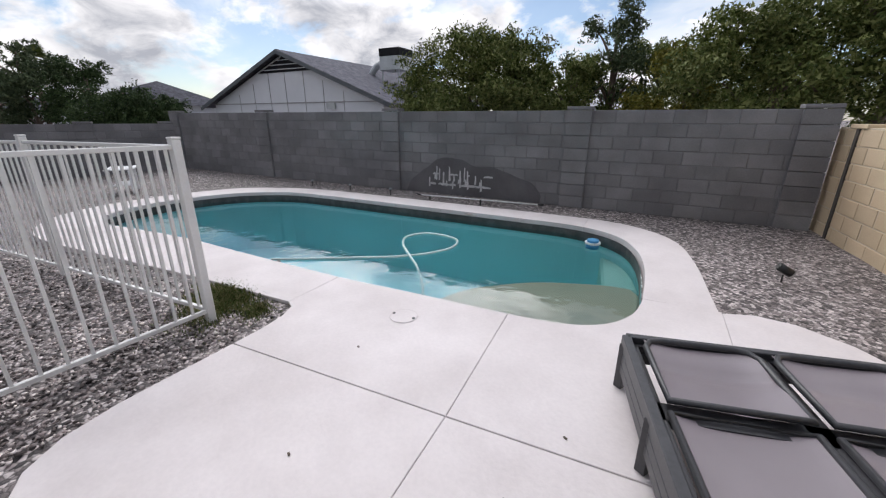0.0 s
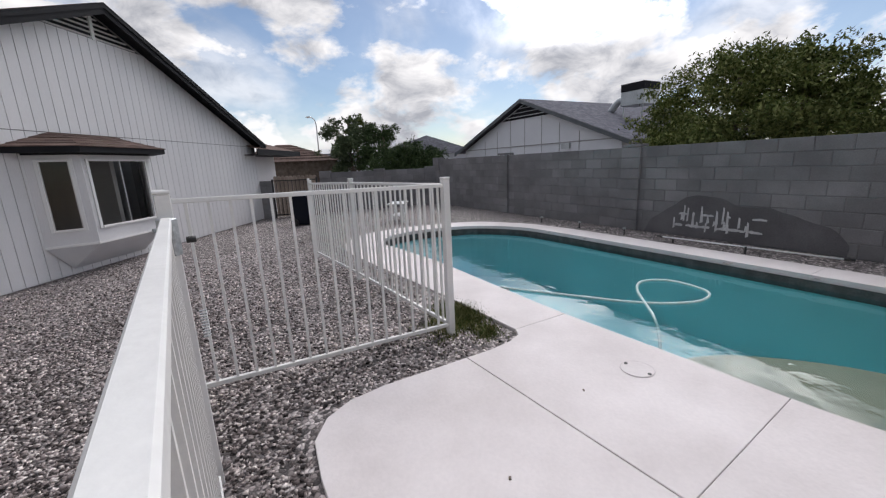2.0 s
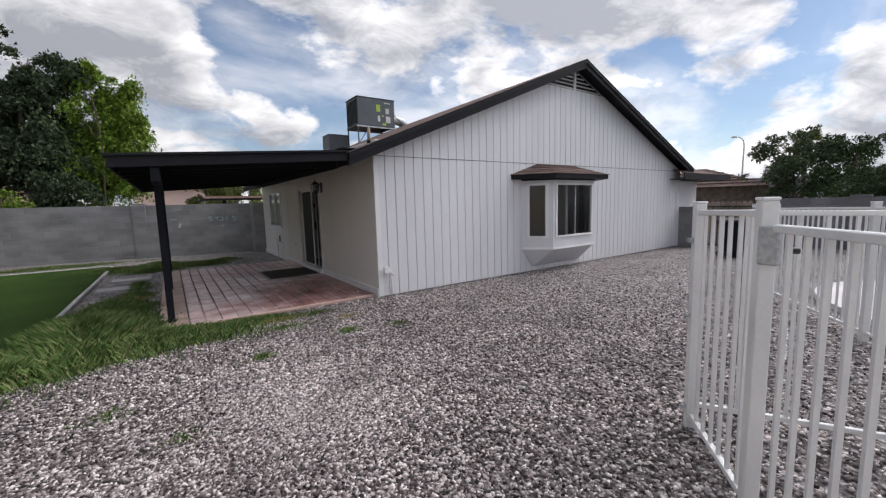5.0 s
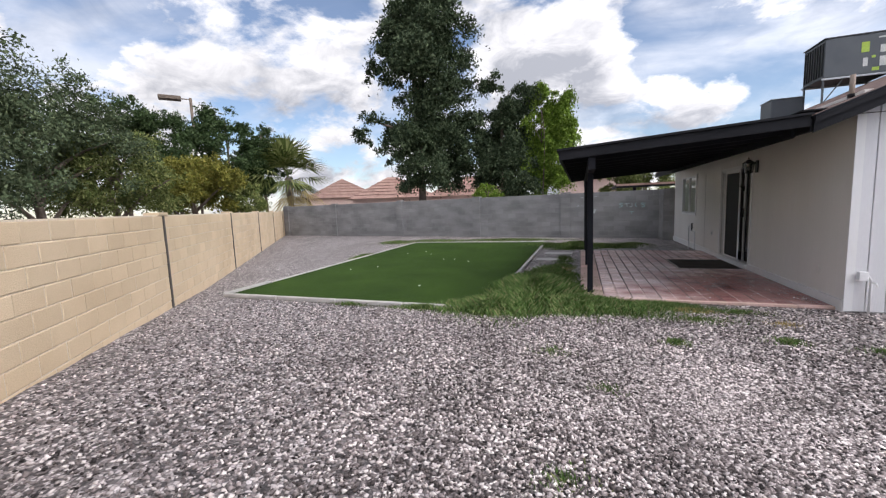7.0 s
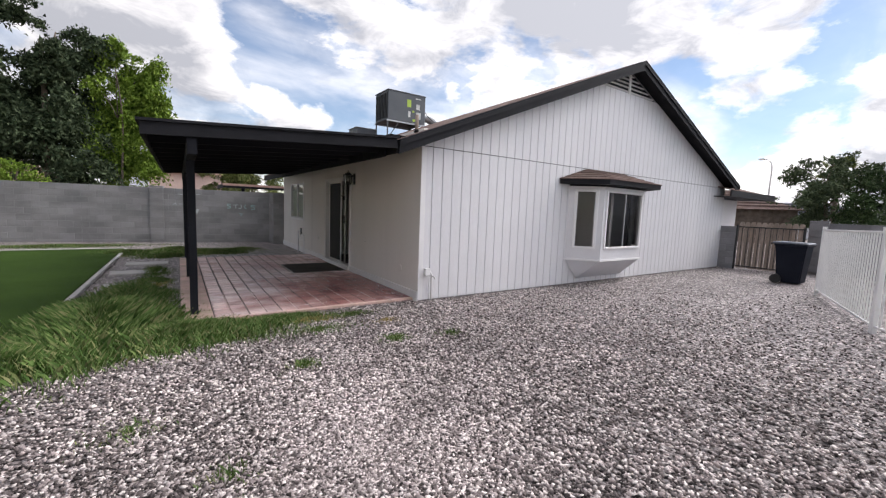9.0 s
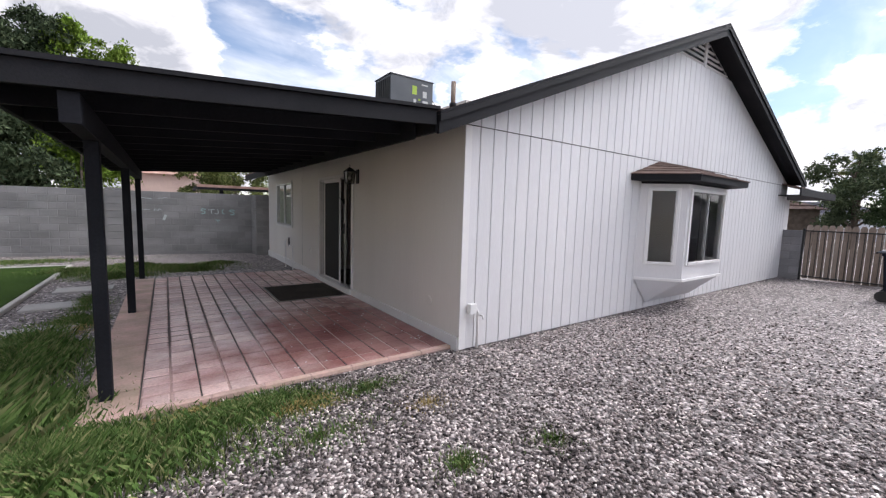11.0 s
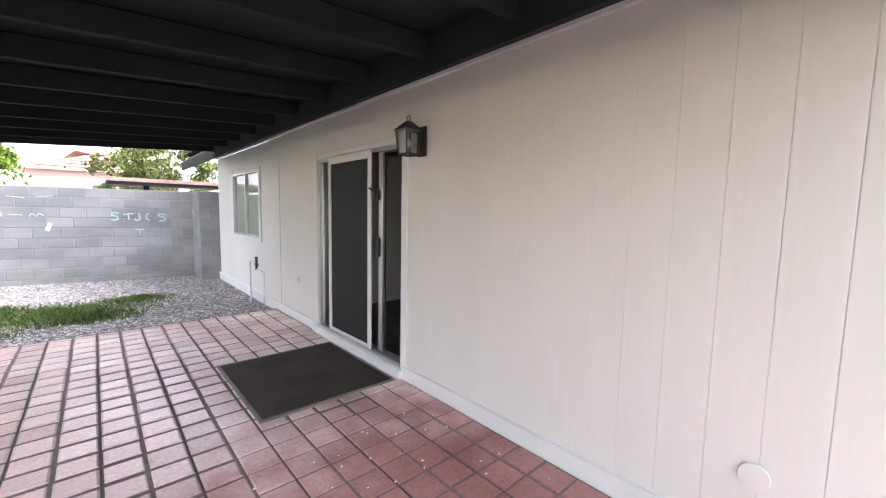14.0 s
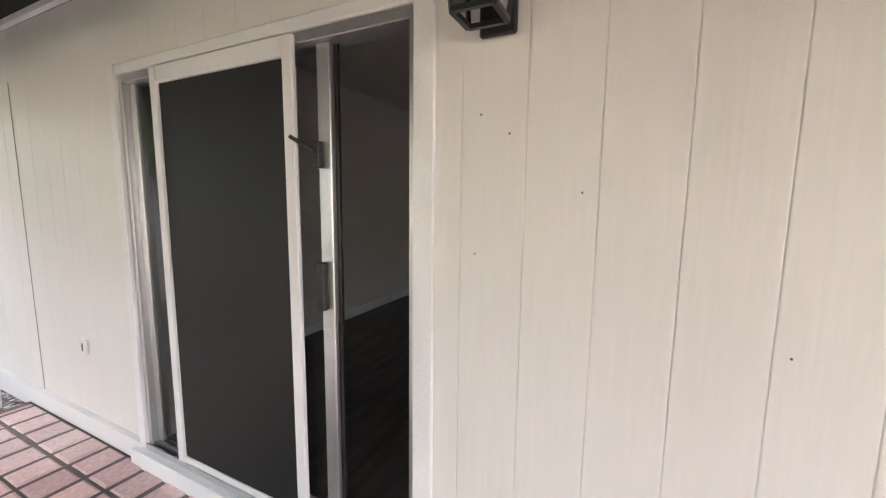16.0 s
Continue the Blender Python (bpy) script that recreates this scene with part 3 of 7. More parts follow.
# ---- block walls ----
def block_wall(name, a, b, z0, courses, block, mortar, label, side=1, near=(0, 0), pilasters=(), seam=0.0, flush=False, limit=290, top=0.0, relief=0.006):
    """A block wall from a to b; its faced side lies to the left of a>b when side is 1."""
    a, b = Vector(a), Vector(b)
    L_, d = (b - a).length, (b - a).normalized()
    n = Vector((-d.y, d.x)) * side
    H, W = 0.203, 0.406
    z1 = z0 + courses * H
    ang = math.atan2(d.y, d.x)
    bm = bmesh.new()
    core = [a + n * -0.004, b + n * -0.004, b - n * 0.15, a - n * 0.15]
    vs = [bm.verts.new((p.x, p.y, z)) for z in (z0 - 0.3, z1 + top - 0.006) for p in core]
    for q in ((0, 1, 5, 4), (1, 2, 6, 5), (2, 3, 7, 6), (3, 0, 4, 7), (4, 5, 6, 7)):
        bm.faces.new([vs[k] for k in q])
    wall = part(name, bm, mortar)
    tagged(wall, label, "wall", kind="structure")
    cells = []
    for c in range(courses):
        x = -(W / 2 if c % 2 else 0)
        while x < L_ - 0.02:
            x0, x1 = max(0, x), min(L_, x + W)
            if x1 - x0 > 0.05:
                mid = a + d * ((x0 + x1) / 2)
                cells.append(((mid - Vector(near)).length, x0, x1, c))
            x += W
    cells.sort(key=lambda q: q[0])

    def geo(w):
        g, e, t = 0.0045, 0.008, relief
        w2, h2 = w / 2 - g, H / 2 - g
        v = [(-w2, 0, -h2), (w2, 0, -h2), (w2, 0, h2), (-w2, 0, h2), (-w2 + e, t, -h2 + e), (w2 - e, t, -h2 + e), (w2 - e, t, h2 - e), (-w2 + e, t, h2 - e)]
        f = [(4, 5, 6, 7), (0, 1, 5, 4), (1, 2, 6, 5), (2, 3, 7, 6), (3, 0, 4, 7)]
        return v, (f if side == 1 else [q[::-1] for q in f])

    meshes = {}
    rv, rf = [], []
    rng = random.Random(name)
    for k, (dist, x0, x1, c) in enumerate(cells):
        w = round(x1 - x0, 3)
        v, f = geo(w)
        mid = a + d * ((x0 + x1) / 2)
        z = z0 + (c + 0.5) * H
        off = rng.uniform(-0.003, 0.003)
        rot = Matrix.Translation((mid.x + n.x * (off - 0.003), mid.y + n.y * (off - 0.003), z)) @ Matrix.Rotation(ang, 4, "Z") @ Matrix.Diagonal((1, side, 1, 1))
        if k < limit:
            if w not in meshes:
                me = bpy.data.meshes.new("block")
                me.from_pydata(v, [], f)
                me.materials.append(M[block])
                meshes[w] = me
            ob = new("block", meshes[w])
            ob.parent = wall
            ob.matrix_local = rot
        else:
            base = len(rv)
            rv += [tuple(rot @ Vector(p)) for p in v]
            rf += [tuple(base + i for i in q) for q in f]
    if rv:
        tagged(link("far_blocks", rv, rf, block, wall), kind="stuff")
    for s in pilasters:
        for c in range(courses if flush else 0, courses + 1):
            hh = H if c < courses else 0.06
            z = z0 + c * H
            pm = Matrix.Translation((*(a + d * s), 0)) @ Matrix.Rotation(ang, 4, "Z")
            bm = bmesh.new()
            y0, y1 = sorted((-side * 0.2, side * (0.02 if flush else 0.06)))
            box(bm, -0.2, 0.2, y0, y1 if not flush else y1, z + 0.004, z + hh - 0.004, bevel=0.006)
            for w in bm.verts:
                w.co = pm @ w.co
            part("pilaster_block", bm, block, wall)
        if seam:
            bm = bmesh.new()
            y0, y1 = sorted((side * -0.01, side * 0.02))
            box(bm, -seam / 2, seam / 2, y0, y1, z0 - 0.1, z1)
            for w in bm.verts:
                w.co = pm @ w.co
            part("wall_joint", bm, "dark seam", wall)
    return wall


P0, P1 = pw(-6.85, 0), pw(8.15, 0)
block_wall("wall_pool", P0, P1, DECK - 0.03, 8, "grey block", "grey mortar", "grey concrete block wall behind the pool", 1, pw(-1, 0), [0.15, 3.2, 7.0, 11.0, 14.9], limit=299)
TAN = [(-0.6, -14.54), (-22.35, 15.0)]
block_wall("wall_tan", TAN[0], TAN[1], 0.0, 8, "tan block", "tan mortar", "tan block wall with pilasters beside the gravel yard", -1, (-9.7, -2), [0.5 + 5.04 * k for k in range(8)], seam=0.06, flush=True, limit=299, top=0.02, relief=0.006)
FAR = [(-0.4, 10.82), (-22.35, 15.0)]
block_wall("wall_far", FAR[0], FAR[1], -0.1, 10, "far block", "far mortar", "weathered grey block wall with pilasters at the back of the yard", 1, (-0.4, 10.8), [3.6, 7.9, 12.6, 17.6, 22], limit=299)
block_wall("wall_return", (-0.4, 10.82), (-0.38, 10.12), -0.1, 10, "far block", "far mortar", "short grey block wall beside the house", -1, (0, 10))
block_wall("wall_return", (-0.38, 10.12), (0.0, 10.12), -0.1, 10, "far block", "far mortar", "short grey block wall against the house", -1, (0, 10))
block_wall("wall_side", (11.9, -2.1), P1, 0.15, 7, "grey block", "grey mortar", "low grey block wall beside the side gate", -1, (12, -3), [0.2, 2.2, 4.1])

# ---- pool ----
pool = group("swimming_pool", "freeform swimming pool with teal water and a pale concrete edge", "swimming pool", (*pw(-1, 3), 0))
pool_inv = Matrix.Translation((*pw(-1, 3), 0)).inverted()
BOT = -0.95
WATER = DECK - 0.15


def own(ob, parent):
    """Parent without moving."""
    ob.parent = parent
    ob.matrix_parent_inverse = Matrix.Translation(parent.location).inverted() @ Matrix.Identity(4)
    return ob


n = len(POOL)
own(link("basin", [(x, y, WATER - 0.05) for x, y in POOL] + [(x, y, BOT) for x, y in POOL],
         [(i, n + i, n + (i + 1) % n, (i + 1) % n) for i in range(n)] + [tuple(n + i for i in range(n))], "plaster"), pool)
ctr = Vector(pw(-1, 3))
TILE = [tuple(Vector(p) + (ctr - Vector(p)).normalized() * 0.025) for p in POOL]
own(link("waterline_tile", [(x, y, DECK - 0.062) for x, y in TILE] + [(x, y, WATER - 0.055) for x, y in TILE],
         [(i, n + i, n + (i + 1) % n, (i + 1) % n) for i in range(n)], "waterline"), pool)
water = own(link("water", [(x, y, WATER) for x, y in POOL], [tuple(range(n))], "water"), pool)
if water.data.polygons[0].normal.z < 0:
    water.data.flip_normals()
sdp = [((Vector(q) - O).dot(U), (Vector(q) - O).dot(V)) for q in POOL]
# Shallow step is tan, deeper one greener: water absorption put into the plaster.
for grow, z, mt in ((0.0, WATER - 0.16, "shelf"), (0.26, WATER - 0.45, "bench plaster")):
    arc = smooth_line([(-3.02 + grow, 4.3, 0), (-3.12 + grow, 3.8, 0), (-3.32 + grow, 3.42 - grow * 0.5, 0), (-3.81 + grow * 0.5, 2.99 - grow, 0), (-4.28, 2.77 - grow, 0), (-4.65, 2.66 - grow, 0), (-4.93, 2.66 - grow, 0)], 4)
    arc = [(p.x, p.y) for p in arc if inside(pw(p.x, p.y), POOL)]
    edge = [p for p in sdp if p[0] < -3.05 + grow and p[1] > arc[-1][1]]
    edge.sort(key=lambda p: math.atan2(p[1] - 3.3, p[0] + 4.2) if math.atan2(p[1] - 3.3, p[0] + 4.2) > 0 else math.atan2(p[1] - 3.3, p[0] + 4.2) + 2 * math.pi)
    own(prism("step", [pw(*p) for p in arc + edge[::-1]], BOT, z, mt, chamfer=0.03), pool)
bench = sorted([p for p in sdp if p[0] < -4.37 and p[1] < 2.7], key=lambda p: p[1])
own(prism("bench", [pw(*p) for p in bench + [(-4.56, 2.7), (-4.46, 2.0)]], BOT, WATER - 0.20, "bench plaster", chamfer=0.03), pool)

# deck slabs
deck = tagged(new("pool_deck"), "pale concrete pool deck in slabs", "deck", kind="structure")
GAP, TH = 0.0017, 0.14


def slab(pts, name="slab"):
    return prism(name, [pw(*p) for p in pts], DECK - TH, DECK, "deck", deck, chamfer=0.003, gap=GAP)


def near_inner(s0, s1, pts):
    return [p for p in pts if s0 - 1e-6 <= p[0] <= s1 + 1e-6]


fine_in = [((Vector(p) - O).dot(U), (Vector(p) - O).dot(V)) for p in POOL]
far_in = sorted([p for p in fine_in if p[1] < 2.6 and p[0] < 2.2], key=lambda p: p[0])
fine_out = [(q.x, q.y) for q in smooth_line([(*p, 0) for p in OUTER], 4)]


def lerp_d(pts, s):
    pts = sorted(pts)
    return float(np.interp(s, [p[0] for p in pts], [p[1] for p in pts]))


far_mid = [p for p in far_in if -4.2 < p[0] < 1.9 and p[1] < 1.75]
out_mid = [p for p in fine_out if -4.2 < p[0] < 2.2 and p[1] < 1.2]
cuts = [1.5, 0.0, -1.6, -3.15, -4.1]
for k in range(4):
    s1, s0 = cuts[k], cuts[k + 1]
    grid = [s0 + (s1 - s0) * i / 5 for i in range(6)]
    slab([(s, lerp_d(far_mid, s)) for s in grid] + [(s, lerp_d(out_mid, s)) for s in grid[::-1]], "coping")
# right end of the pool
ri = [p for p in fine_in if p[0] < -4.1 and p[1] < 3.62]
ri.sort(key=lambda p: p[1] - 0.3 * (p[0] + 4.1) * (p[1] < 2))
ro = [p for p in fine_out if p[0] < -4.1]
ri = [(-4.1, lerp_d(far_mid, -4.1))] + ri + [(-4.96, 3.61)]
ro = [(-4.1, lerp_d(out_mid, -4.1))] + ro[:-1] + [(-5.51, 3.6)]
slab(ri + ro[::-1], "coping")
# left end
li = [p for p in fine_in if p[0] > 1.5]
ang0 = lambda p: math.atan2(p[1] - 3.0, p[0] - 1.5)
li.sort(key=ang0)
lo = [(q.x, q.y) for q in smooth_line([(*p, 0) for p in [(1.5, 0.98), (2.0, 1.08), (3.0, 1.6), (3.4, 2.3), (3.62, 3.3), (3.5, 4.3), (2.95, 4.98), (2.2, 5.3), (1.5, 5.34)]], 4)]
slab([(1.5, lerp_d(far_mid, 1.5))] + li + [(1.5, 4.5)] + lo[::-1], "coping")


def near_d(s):
    return lerp_d([p for p in fine_in if p[1] > 4.2 and -4.5 < p[0] < 2.0], s)


def left_d(s):
    return lerp_d([(-2.33, 5.09), (-1.3, 5.12), (0, 5.22), (1.5, 5.34)], s)


for s0, s1 in ((-0.4, 1.5), (-2.33, -0.4)):
    grid = [s0 + (s1 - s0) * i / 5 for i in range(6)]
    slab([(s, near_d(s)) for s in grid] + [(s, left_d(s)) for s in grid[::-1]])
grid = [-4.03 + 1.7 * i / 6 for i in range(7)]
slab([(s, near_d(s)) for s in grid] + [(-2.33, 5.09), (-2.42, 5.14), (-2.48, 5.28), (-2.51, 5.5), (-2.51, 5.72), (-4.12, 5.64)])
ci = sorted([p for p in fine_in if p[0] < -4.03 and p[1] > 3.61], key=lambda p: math.atan2(p[1] - 3.6, p[0] + 4.1))
slab([(-4.12, 5.64), (-5.55, 5.56), (-5.53, 3.58), (-4.96, 3.61)] + sorted([p for p in fine_in if p[0] < -4.03 and p[1] > 3.65], key=lambda p: -math.atan2(p[1] - 3.0, p[0] + 4.0)) + [(-4.03, near_d(-4.03))])
slab([(-2.51, 5.724), (-2.51, 6.4), (-2.55, 6.65), (-2.65, 6.82), (-2.82, 6.93), (-3.1, 6.96), (-4.17, 6.98), (-4.12, 5.644)])
slab([(-4.12, 5.644), (-4.17, 6.98), (-6.9, 7.0), (-6.9, 5.525), (-5.55, 5.564)])
slab([(-5.53, 3.6), (-5.55, 5.56), (-6.9, 5.52), (-6.72, 4.6), (-6.5, 4.1), (-6.27, 3.75), (-6.0, 3.56), (-5.75, 3.52)])

# ---- house ----
house = tagged(new("house"), "white single-storey house with vertical siding and charcoal roof edges", "house", kind="")
PKX, PKZ, SL = 5.62, 5.1, 0.41
RY0, RY1 = -0.36, 10.45


def roof_z(x):
    return PKZ - SL * abs(x - PKX)


def wall_boards(name, axis, x0, x1, top, holes, material, parent, groove=0.009, step=0.203, base=0.0, out=-1, thick=0.02, lower=None):
    """Vertical siding boards along an axis, leaving rectangular holes; top(x) gives the height."""
    k = 0
    x = x0
    while x < x1 - 0.01:
        xa, xb = x, min(x + step, x1)
        x = xb
        segs = [((base if lower is None else lower), None)]
        cutsz = []
        for hx0, hx1, hz0, hz1 in holes:
            if hx0 < xb - 0.002 and hx1 > xa + 0.002:
                cutsz.append((hx0, hx1, hz0, hz1))
        zt_a, zt_b = top(xa), top(xb)
        pieces = []
        if not cutsz:
            pieces.append((xa, xb, segs[0][0], None))
        else:
            hx0, hx1, hz0, hz1 = cutsz[0]
            if hx0 > xa:
                pieces.append((xa, hx0, segs[0][0], None))
            if hx1 < xb:
                pieces.append((hx1, xb, segs[0][0], None))
            ca, cb = max(xa, hx0), min(xb, hx1)
            if hz0 > segs[0][0] + 0.03:
                pieces.append((ca, cb, segs[0][0], hz0))
            pieces.append((ca, cb, hz1, None))
        for pa, pb, za, zb in pieces:
            if pb - pa < 0.015:
                continue
            ga = groove / 2 if pa == xa else 0
            gb = groove / 2 if pb == xb else 0
            a_, b_ = pa + ga, pb - gb
            ta = zb if zb is not None else top(a_)
            tb = zb if zb is not None else top(b_)
            e = 0.003
            vv = []
            for dd, sh in ((0.0, 0.0), (out * thick, e)):
                for xx, zz in ((a_ + sh * (ga > 0), za), (b_ - sh * (gb > 0), za), (b_ - sh * (gb > 0), tb), (a_ + sh * (ga > 0), ta)):
                    vv.append((xx, dd, zz) if axis == "x" else (dd, xx, zz))
            link("board", vv, [(4, 5, 6, 7), (0, 1, 5, 4), (1, 2, 6, 5), (2, 3, 7, 6), (3, 0, 4, 7)], material, parent)
            k += 1


HX1, HY1 = 11.46, 10.12
gw = tagged(new("wall_gable"), "white gable wall with vertical siding", "wall", kind="structure")
BX0, BX1 = 3.72, 6.2
# backing of the gable wall, open behind the bay; its grey paints the groove shade
bm = bmesh.new()
box(bm, 0.02, BX0 + 0.12, 0.004, 0.14, -0.2, 2.5)
box(bm, BX1 - 0.12, HX1, 0.004, 0.14, -0.2, 2.5)
box(bm, BX0 + 0.12, BX1 - 0.12, 0.004, 0.14, -0.2, 0.7)
box(bm, BX0 + 0.12, BX1 - 0.12, 0.004, 0.14, 2.1, 2.5)
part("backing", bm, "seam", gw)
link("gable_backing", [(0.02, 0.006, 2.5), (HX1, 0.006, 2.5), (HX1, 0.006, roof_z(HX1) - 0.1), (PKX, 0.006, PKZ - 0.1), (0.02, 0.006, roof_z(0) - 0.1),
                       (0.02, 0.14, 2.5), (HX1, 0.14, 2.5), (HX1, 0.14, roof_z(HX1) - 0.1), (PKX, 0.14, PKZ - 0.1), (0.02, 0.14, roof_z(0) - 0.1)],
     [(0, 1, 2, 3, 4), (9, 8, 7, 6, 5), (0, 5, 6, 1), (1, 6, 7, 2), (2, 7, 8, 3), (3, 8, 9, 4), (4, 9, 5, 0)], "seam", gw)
wall_boards("lower", "x", 0.0, HX1, lambda x: 2.564, [(BX0, BX1, 0.55, 2.2)], "white paint", gw, base=0.02)


def upper_top(x):
    z = roof_z(x) - 0.13
    return min(z, 4.45) if abs(x - PKX) < 1.3 else z


wall_boards("upper", "x", 0.0, HX1, upper_top, [], "white paint", gw, lower=2.575, thick=0.027)
# Shadow line below the upper boards, drawn as a thin dark strip.
boxes("flashing", [(0.0, HX1, -0.024, -0.002, 2.566, 2.573)], "dark seam", gw)
boxes("corner_board", [(-0.022, 0.07, -0.034, -0.02, 0.02, 2.56)], "trim paint", gw)
# louvre vent
vent = own(tagged(new("gable_vent"), "white slatted gable vent"), gw)
items = []
for k in range(5):
    z = 4.48 + 0.09 * k
    half = (PKZ - 0.14 - z) / SL - 0.12
    if half > 0.1:
        items.append(((PKX - half, -0.02, z), (PKX + half, -0.02, z + 0.001), 0.035, 0.010, (0, 0.5, 1)))
bars("slat", items, "trim paint", vent)
bars("frame", [((PKX, -0.03, 4.43), (PKX, -0.03, PKZ - 0.15), 0.07, 0.03, (0, 1, 0))], "trim paint", vent)
link("vent_backing", [(PKX - 1.2, 0.0, 4.45), (PKX + 1.2, 0.0, 4.45), (PKX, 0.0, PKZ - 0.14)], [(0, 1, 2)], "dark paint", vent)

pwall = tagged(new("wall_patio"), "warm white painted wall under the patio cover", "wall", kind="structure")
DY0, DY1, DZ0, DZ1 = 3.215, 4.98, 0.13, 2.18
WY0, WY1, WZ0, WZ1 = 7.24, 8.86, 1.08, 2.22
bm = bmesh.new()
for y0, y1, z0, z1 in ((0.02, DY0, -0.2, 2.6), (DY1, WY0, -0.2, 2.6), (DY0, DY1, -0.2, DZ0), (DY0, DY1, DZ1, 2.6), (WY0, WY1, -0.2, WZ0), (WY0, WY1, WZ1, 2.6), (WY1, HY1, -0.2, 2.6)):
    box(bm, 0.004, 0.14, y0, y1, z0, z1)
part("backing", bm, "trim paint", pwall)
wall_boards("boards", "y", 0.0, HY1, lambda y: 2.62, [(DY0 - 0.02, DY1 + 0.02, 0.0, DZ1 + 0.02), (WY0, WY1, WZ0, WZ1)], "warm paint", pwall, groove=0.0014, base=0.16, step=0.203, thick=0.0011)
boxes("skirting", [(-0.034, 0.0, 0.0, DY0 - 0.04, 0.0, 0.157), (-0.034, 0.0, DY1 + 0.04, HY1, -0.05, 0.157)], "trim paint", pwall)
boxes("frieze", [(-0.035, -0.0, 0.0, HY1, 2.625, 2.66)], "trim paint", pwall)
boxes("seam", [(-0.0045, -0.0022, 6.326, 6.334, 0.16, 2.3)], "seam", pwall)
boxes("soffit_board", [(-0.58, 0.0, 0.0, RY1, 2.662, 2.68)], "dark paint", pwall)
# other walls close the house
rest = tagged(new("wall_rest"), "white house walls", "wall", kind="structure")
boxes("wall_back", [(0.02, HX1, HY1 - 0.12, HY1, -0.2, 2.6), (HX1, HX1 + 0.02, 0.14, HY1, -0.2, 2.6), (HX1 - 0.1, 14.0, 0.5, 0.6, -0.2, 2.4), (13.9, 14.0, 0.6, 6, -0.2, 2.4)], "white paint", rest)
# roof
roof = tagged(new("roof"), "gabled roof with brown shingles and charcoal edges", "roof", kind="structure")


def slope(xa, xb, t0, t1, y0=RY0, y1=RY1):
    za, zb = roof_z(xa), roof_z(xb)
    return [(xa, y0, za - t0), (xb, y0, zb - t0), (xb, y0, zb - t1), (xa, y0, za - t1), (xa, y1, za - t0), (xb, y1, zb - t0), (xb, y1, zb - t1), (xa, y1, za - t1)]


BF = [(0, 1, 2, 3), (7, 6, 5, 4), (0, 4, 5, 1), (1, 5, 6, 2), (2, 6, 7, 3), (3, 7, 4, 0)]
for xa, xb in ((-0.6, PKX), (PKX, 11.6)):
    link("roof_sheet", slope(xa, xb, -0.004, 0.03, RY0 + 0.10), BF, "shingle", roof)
    link("drip_edge", slope(xa, xb, 0.0, 0.03, RY0 - 0.027, RY0 + 0.098), BF, "black paint", roof)
    link("roof_deck", slope(xa, xb, 0.032, 0.06, RY0 + 0.04), BF, "dark paint", roof)
    link("rake_board", slope(xa, xb, 0.032, 0.21, RY0, RY0 + 0.035), BF, "dark paint", roof)
    link("barge_trim", slope(xa, xb, 0.032, 0.10, RY0 - 0.025, RY0 - 0.002), BF, "dark paint", roof)
boxes("eave_fascia", [(-0.62, -0.585, RY0 + 0.036, RY1, roof_z(-0.6) - 0.19, roof_z(-0.6) - 0.033)], "dark paint", roof)
# lower roof beyond
link("side_roof", [(10.9, -0.45, 2.50), (14.4, -0.45, 2.44), (14.4, 3.5, 3.6), (10.9, 3.5, 3.6), (10.9, -0.45, 2.47), (14.4, -0.45, 2.41), (14.4, 3.5, 3.57), (10.9, 3.5, 3.57)], BF, "shingle", roof)
boxes("side_fascia", [(10.7, 14.42, -0.49, -0.455, 2.28, 2.47)], "dark paint", roof)
boxes("side_soffit", [(10.7, 14.42, -0.453, 0.5, 2.28, 2.30)], "dark paint", roof)
for o in (gw, pwall, rest, roof):
    o.parent = None
bpy.data.objects.remove(house)

# patio cover
cover = group("patio_cover", "black-painted timber patio cover on square posts", "patio cover", (-3.16, 0.5, 0))
CX0, CX1, CY0, CY1 = -3.62, -0.63, -0.36, 7.15
ZI, ZO = 2.585, 2.385


def cz(x):
    return ZO + (ZI - ZO) * (x - CX0) / (CX1 - CX0)


def cslope(x0, x1, y0, y1, t0, t1):
    return [(x0, y0, cz(x0) - t0), (x1, y0, cz(x1) - t0), (x1, y0, cz(x1) - t1), (x0, y0, cz(x0) - t1), (x0, y1, cz(x0) - t0), (x1, y1, cz(x1) - t0), (x1, y1, cz(x1) - t1), (x0, y1, cz(x0) - t1)]


own(link("roof_covering", cslope(CX0 - 0.03, CX1 + 0.02, CY0 - 0.03, CY1 + 0.03, 0.0, 0.03), BF, "dark paint"), cover)
own(link("decking", cslope(CX0, CX1 + 0.02, CY0 + 0.04, CY1 - 0.04, 0.032, 0.05), BF, "black paint"), cover)
own(link("front_fascia", cslope(CX0, CX1 - 0.005, CY0, CY0 + 0.035, 0.032, 0.165), BF, "dark paint"), cover)
own(link("rear_fascia", cslope(CX0, CX1, CY1 - 0.035, CY1, 0.032, 0.165), BF, "dark paint"), cover)
own(boxes("side_fascia", [(CX0, CX0 + 0.035, CY0 + 0.036, CY1 - 0.036, ZO - 0.165, ZO - 0.032)], "dark paint"), cover)
own(boxes("beam", [(-3.21, -3.11, CY0 + 0.04, CY1 - 0.04, 2.06, 2.24)], "black paint", bevel=0.004), cover)
own(boxes("ledger", [(-0.68, -0.64, 0.0, CY1, 2.33, 2.53)], "black paint"), cover)
y = 0.25
